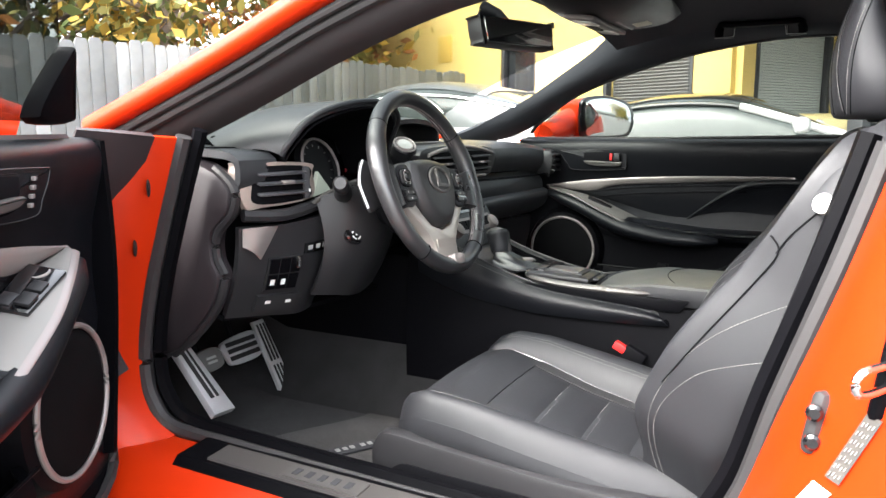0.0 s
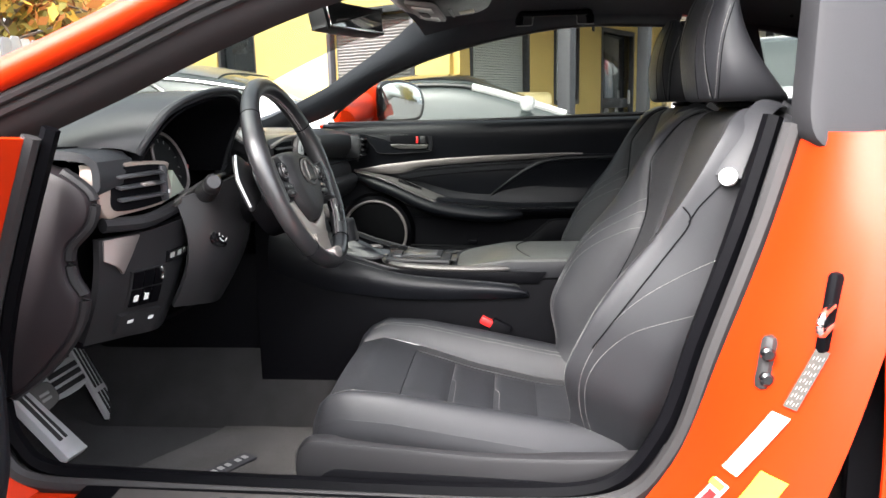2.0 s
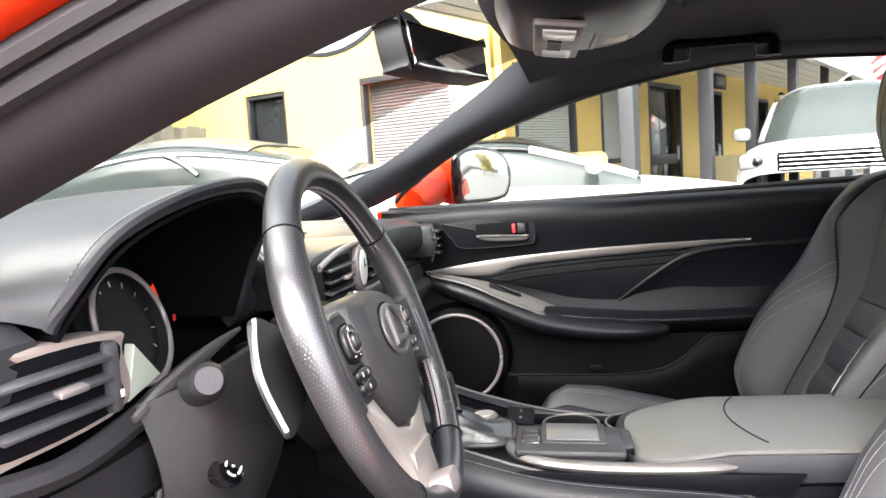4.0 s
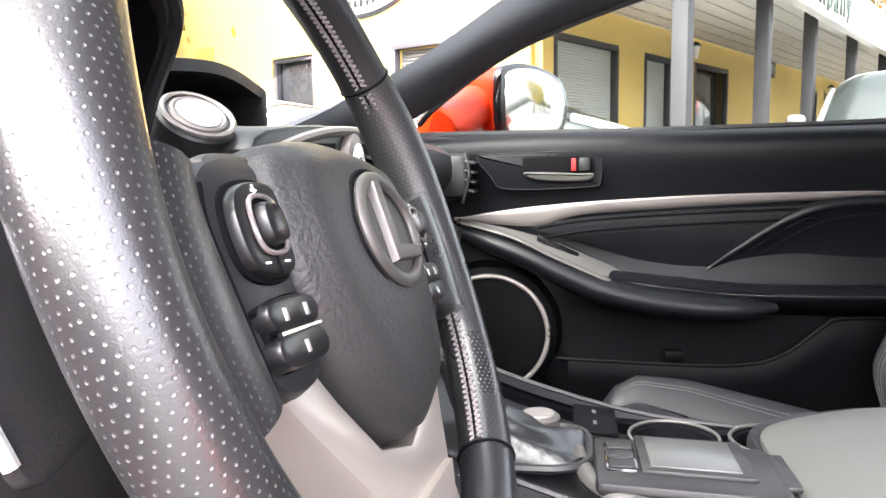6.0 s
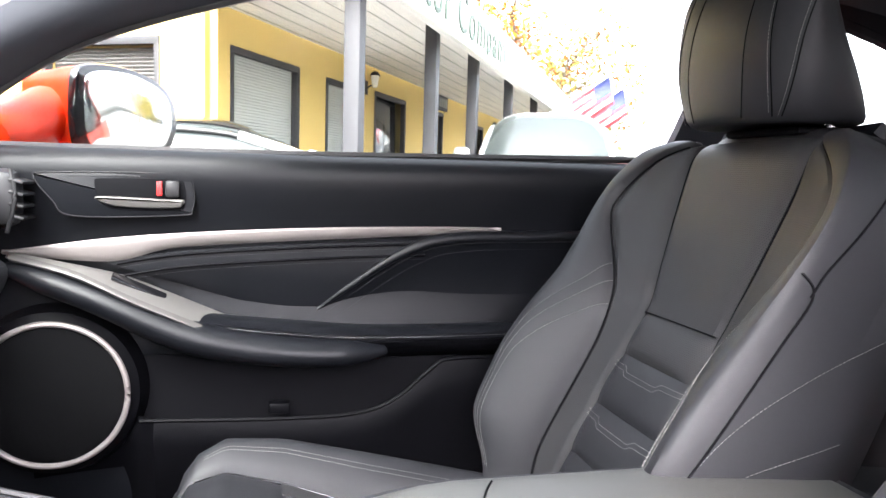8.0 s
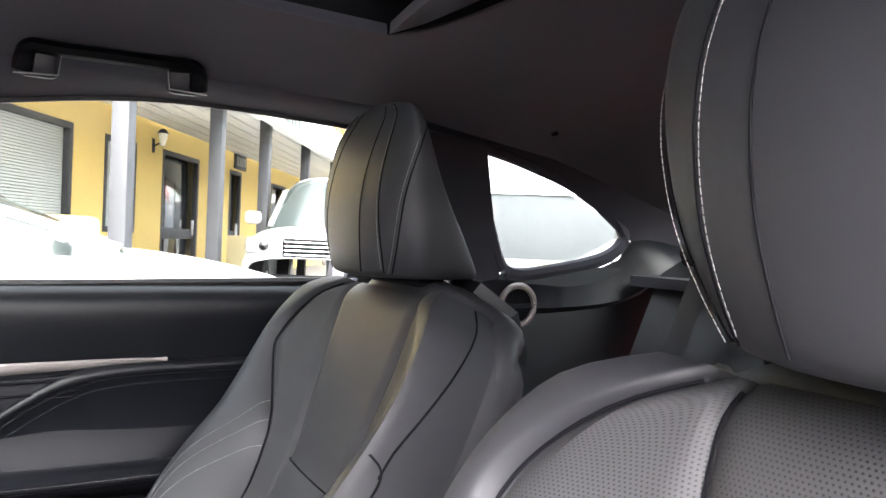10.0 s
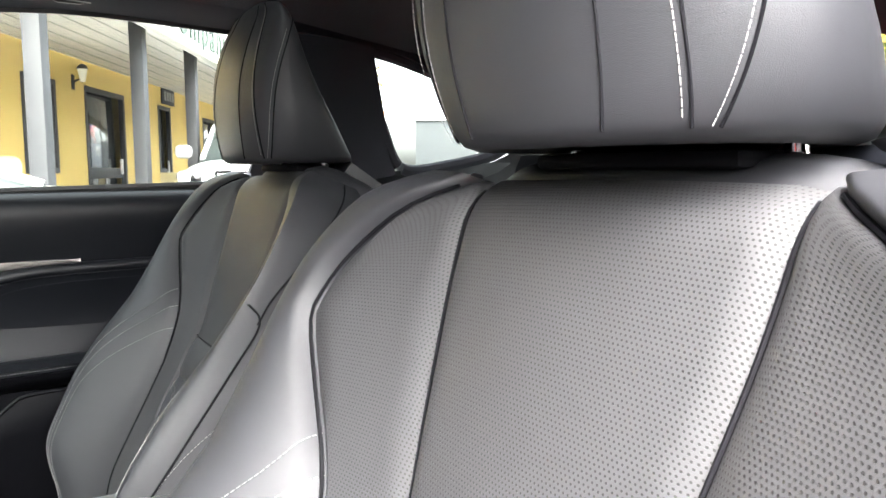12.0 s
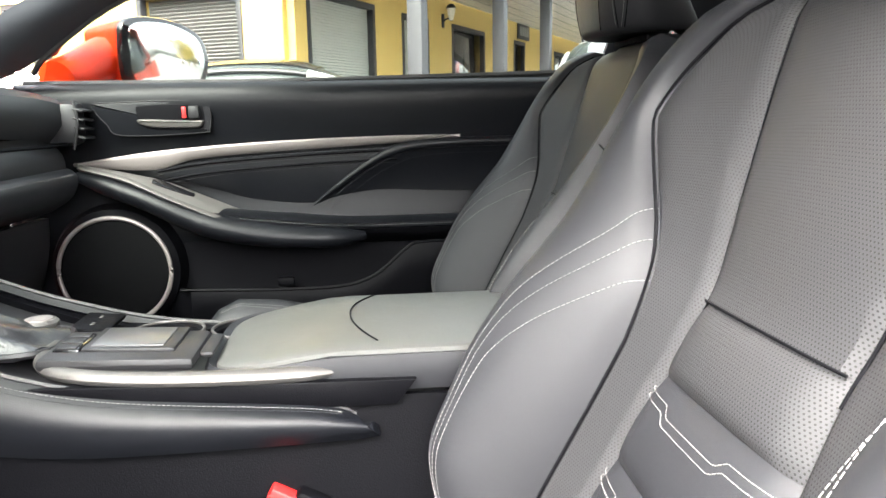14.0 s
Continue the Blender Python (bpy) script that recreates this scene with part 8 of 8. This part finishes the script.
for k in range(13):
    tree("tree", -9.0 + 1.75 * k + rng.uniform(-0.5, 0.5), 11.0 - 0.22 * (-9 + 1.75 * k) + rng.uniform(-1.5, 2.0), rng.uniform(6, 9), rng.uniform(1.8, 2.6), 2600, rng.sample(LEAFMATS, 3))
tree("tree", 24.0, -8.5, 9.0, 3.0, 3500, [LEAFMATS[2], LEAFMATS[3]])
tree("tree", 27.0, -11.5, 8.0, 2.4, 2500, [LEAFMATS[2], LEAFMATS[1]])


for tx, ty in ((4.6, -14.0), (6.6, -16.5), (8.8, -18.5)):
    tree("tree", tx, ty, 6.5, 2.2, 2200, [LEAFMATS[0], LEAFMATS[1], LEAFMATS[3]])

# ---- parked cars ----
def parked(name, label, m, paint, prof, roof, half, roofmat=None, lamps=True):
    """A parked car, nose along +x: prof (x, z) is the body's upper line, roof (x, z) the glasshouse."""
    c = thing(name, label, "car")
    fb, L = along(prof), prof[-1][0]

    def bodyf(u, v):
        x, z = fb(u)
        w = half * (1 - 0.10 * (abs(2 * u - 1)) ** 4)
        t = v * math.pi
        k = math.cos(t)
        zz = 0.22 + (z - 0.22) * (0.62 + 0.38 * math.sin(t) ** 0.55) if v not in (0, 1) else 0.22 + (z - 0.22) * 0.62
        yy = w * math.copysign(abs(k) ** 0.45, k)
        return (x, yy, zz)

    part("body", Shape().sheet(bodyf, 44, 20, 0.02, True), paint, c)
    for sg in (-1, 1):
        part("flank", Shape().sheet(lambda u, v, sg=sg: (fb(u)[0], sg * half * (1 - 0.10 * abs(2 * u - 1) ** 4) * (1 - 0.06 * v * v), (0.22 + (fb(u)[1] - 0.22) * 0.62) * (1 - v) + 0.22 * v), 30, 6, 0.02), paint, c)
    fr_, r0, r1 = along(roof), roof[0][0], roof[-1][0]

    def cab(u, v, inset=0.0):
        x, z = fr_(u)
        base = 0.92 * np.interp(x, [p[0] for p in prof], [p[1] for p in prof])
        t = v * math.pi
        k = math.cos(t)
        w = (half - 0.10) * (1 - 0.0 * u) - (z - base) * 0.22 * math.sin(t) ** 0.5
        return (x, w * math.copysign(abs(k) ** 0.5, k), base + (z - base) * math.sin(t) ** 0.42 - inset)

    part("glasshouse", Shape().sheet(cab, 36, 22, 0.01, True), DARKGLASS if roofmat is None else roofmat, c, "smooth glasshouse")
    return c, fb, cab


WHITECAR = mat("white_car_paint", (0.40, 0.40, 0.40), 0.3, coat=0.3, var=0.02)
GREYCAR = mat("pale_grey_paint", (0.11, 0.115, 0.12), 0.3, 0.1, coat=0.3, var=0.02)
REDCAR = mat("red_car_paint", (0.52, 0.02, 0.03), 0.25, coat=0.7, var=0.02)
SKYGLASS = mat("sky_lit_glass", (0.035, 0.042, 0.041), 0.10, 0.0, coat=0.0, var=0.2, scale=3)


def wheels(c, xs, half, r=0.33):
    for x in xs:
        for sg in (-1, 1):
            w = part("wheel", Shape().lathe([(r * 0.6, -0.1), (r, -0.09), (r, 0.09), (r * 0.6, 0.1)], lambda a, b, hh, x=x, sg=sg: (x + a, sg * (half - 0.10) + hh, r + b), 28), RUBBER, c)
            part("rim", Shape().lathe([(r * 0.62, -0.105), (r * 0.2, -0.08), (r * 0.2, 0.08), (r * 0.62, 0.105)], lambda a, b, hh, x=x, sg=sg: (x + a, sg * (half - 0.10) + hh, r + b), 20), ALU, w)


# white sports car with a dark roof
sp_prof = [(-2.2, 0.62), (-2.1, 0.88), (-1.5, 0.95), (-0.4, 0.93), (0.5, 0.90), (1.3, 0.84), (2.0, 0.70), (2.25, 0.50)]
sp_roof = [(-1.75, 0.90), (-1.2, 1.06), (-0.55, 1.22), (0.0, 1.235), (0.35, 1.14), (0.95, 0.89)]
c1, fb1, cab1 = parked("sports_car", "low white sports car with a black roof", None, WHITECAR, sp_prof, sp_roof, 0.92, SKYGLASS)
wheels(c1, (1.35, -1.35), 0.92)
part("roof_panel", Shape().sheet(lambda u, v: tuple(np.array(cab1(0.36 + 0.36 * u, 0.25 + 0.5 * v)) + (0, 0, 0.012)), 12, 12, 0.012, True), GLOSS, c1, "gloss black roof panel")
for v in (0.16, 0.84):
    part("roof_arch", Shape().tube([tuple(np.array(cab1(u, v)) + (0, 0, 0.008)) for u in np.linspace(0.18, 0.98, 30)], 0.030, 8, flat=0.6), GLOSS, c1)
    part("pillar", Shape().tube([tuple(np.array(cab1(u, v)) + (0, 0, 0.012)) for u in np.linspace(0.70, 0.99, 12)], 0.032, 8), WHITECAR, c1)
for sg in (-1, 1):
    part("mirror", Shape().box((0.62, sg * 0.95, 0.98), (0.12, 0.18, 0.12), 0.05), WHITECAR, c1)
c1.matrix_basis = pose(5.15, 0.05, 0, 0, 0, -92)

# pale saloon seen through the windscreen
sd_prof = [(-2.4, 0.70), (-2.35, 1.00), (-1.6, 1.05), (0.0, 1.02), (0.9, 0.98), (1.8, 0.86), (2.3, 0.70), (2.4, 0.45)]
sd_roof = [(-2.0, 1.02), (-1.3, 1.26), (-0.5, 1.43), (0.1, 1.44), (0.6, 1.33), (1.35, 1.00)]
c2, fb2, cab2 = parked("saloon_car", "pale grey saloon with bright window surrounds", None, GREYCAR, sd_prof, sd_roof, 0.93, SKYGLASS)
wheels(c2, (1.45, -1.45), 0.93)
part("roof_panel", Shape().sheet(lambda u, v: tuple(np.array(cab2(0.30 + 0.44 * u, 0.22 + 0.56 * v)) + (0, 0, 0.012)), 12, 12, 0.012, True), GREYCAR, c2)
for v in (0.13, 0.87):
    part("window_surround", Shape().tube([tuple(np.array(cab2(u, v)) + (0, 0, 0.012)) for u in np.linspace(0.10, 0.94, 34)], 0.018, 6), CHROME, c2, "bright window surround")
    part("door_pillar", Shape().tube([tuple(np.array(cab2(0.52 - 0.02 * k, v * (1 - k / 5) + (0.02 if v < 0.5 else 0.98) * k / 5)) + (0, 0, 0.006)) for k in range(6)], 0.025, 6), GLOSS, c2)
c2.matrix_basis = pose(5.9, 3.25, 0, 0, 0, 84)

# red car beyond the saloon
c3, fb3, cab3 = parked("red_car", "red hatchback behind the saloon", None, REDCAR, sd_prof, sd_roof, 0.90, SKYGLASS)
wheels(c3, (1.45, -1.45), 0.90)
for v in (0.13, 0.87):
    part("roof_arch", Shape().tube([tuple(np.array(cab3(u, v)) + (0, 0, 0.010)) for u in np.linspace(0.10, 0.97, 30)], 0.045, 8), REDCAR, c3)
part("roof_panel", Shape().sheet(lambda u, v: tuple(np.array(cab3(0.32 + 0.40 * u, 0.22 + 0.56 * v)) + (0, 0, 0.012)), 10, 10, 0.012, True), GLOSS, c3)
c3.matrix_basis = pose(8.1, 5.2, 0, 0, 0, 120) @ Matrix.Scale(0.9, 4)

# tall white off-roader facing the camera
sv_prof = [(-2.35, 0.80), (-2.3, 1.12), (-1.0, 1.16), (0.6, 1.15), (1.6, 1.13), (2.15, 1.05), (2.38, 0.80)]
sv_roof = [(-2.25, 1.10), (-2.0, 1.70), (-1.0, 1.84), (0.0, 1.82), (0.35, 1.72), (1.0, 1.14)]
c4, fb4, cab4 = parked("off_road_car", "tall white off-road car facing the porch yard", None, WHITECAR, sv_prof, sv_roof, 1.0, SKYGLASS)
wheels(c4, (1.45, -1.45), 1.0, 0.38)
part("roof_panel", Shape().sheet(lambda u, v: tuple(np.array(cab4(0.20 + 0.50 * u, 0.20 + 0.60 * v)) + (0, 0, 0.015)), 14, 12, 0.015, True), WHITECAR, c4)
for v in (0.15, 0.85):
    part("screen_pillar", Shape().tube([tuple(np.array(cab4(u, v)) + (0.01, 0, 0.012)) for u in np.linspace(0.66, 0.99, 12)], 0.035, 8), WHITECAR, c4)
gr = part("grille", Shape().box((2.36, 0, 0.90), (0.05, 1.05, 0.20), 0.03), PLASTIC, c4, "black mesh grille")
for k in range(4):
    part("grille_bar", Shape().box((2.39, 0, 0.83 + 0.045 * k), (0.02, 1.0, 0.018), 0.004), ALU, gr)
for sg in (-1, 1):
    hl = part("headlight", Shape().box((2.28, sg * 0.74, 0.92), (0.14, 0.36, 0.17), 0.05, (0, 0, sg * -12)), mat("headlight_glass", (0.45, 0.45, 0.46), 0.1, 0.5), c4, "clear headlight")
    part("lens", Shape().lathe([(0.06, 0), (0.05, 0.03), (0, 0.04)], lambda a, b, hh, sg=sg: (2.34 + hh, sg * 0.72 + a, 0.92 + b), 16), GLOSS, hl)
    part("door_mirror", Shape().box((0.72, sg * 1.08, 1.24), (0.14, 0.22, 0.17), 0.06), WHITECAR, c4)
part("lower_intake", Shape().box((2.37, 0, 0.55), (0.05, 1.5, 0.14), 0.03), PLASTIC, c4)
c4.matrix_basis = pose(8.9, -3.9, 0, 0, 0, 158) @ Matrix.Scale(0.97, 4)

# barbecue by the porch
bbq = thing("barbecue", "covered gas barbecue with a tan lid and steel front", "barbecue", (6.9, -0.85, 0))
part("lid", Shape().sheet(lambda u, v: (-0.30 + 0.60 * u, -0.22 * math.cos(math.pi * v), 1.02 + 0.20 * math.sin(math.pi * v) ** 0.45 * (1 - 0.3 * v)), 10, 14, 0.01, True), mat("tan_lid", (0.55, 0.45, 0.22), 0.45, 0.2), bbq, "tan metal lid")
part("panel", Shape().box((0.0, -0.24, 0.94), (0.95, 0.03, 0.13), 0.01), ALU, bbq, "steel control panel")
for k in range(5):
    part("knob", Shape().lathe([(0.03, 0), (0.025, 0.03), (0, 0.032)], lambda a, b, hh, k=k: (-0.34 + 0.17 * k + a, -0.255 - hh, 0.94 + b), 12), PLASTIC, bbq)
part("cabinet", Shape().box((0, 0, 0.45), (0.80, 0.46, 0.84), 0.02), PLASTIC, bbq)
bbq.matrix_basis = pose(6.85, -0.52, 0, 0, 0, -62) @ Matrix.Scale(0.92, 4)
# a-frame board on the porch
afb = thing("a_frame_board", "small pale pavement board leaning on the porch", "sign", (0, 0, 0))
part("board", Shape().box((0, 0, 0.42), (0.42, 0.03, 0.84), 0.01, (-12, 0, 0)), mat("pale_board", (0.50, 0.42, 0.24), 0.7), afb)
part("leg", Shape().box((0, 0.18, 0.40), (0.40, 0.02, 0.82), 0.01, (12, 0, 0)), DARKPOST, afb)
afb.matrix_basis = BM @ pose(6.35, -0.55, 0.12, 0, 0, -70)

# far grey store
store = thing("far_store", "distant grey store with a pale sign", "building", (60, -95, 0), kind="structure")
part("wall", Shape().box((0, 0, 3.6), (26, 14, 7.2), 0.1), mat("store_grey", (0.20, 0.22, 0.25), 0.8), store)
part("sign", Shape().box((-2.0, 7.2, 5.0), (7, 0.2, 2.4), 0.05), WHITEPAINT, store)
for k in range(5):
    part("lettering_bar", Shape().box((-4.4 + 1.2 * k, 7.35, 5.0), (0.8, 0.06, 1.1), 0.02), DARKPOST, store)
store.matrix_basis = pose(62, -78, 0, 0, 0, 0)
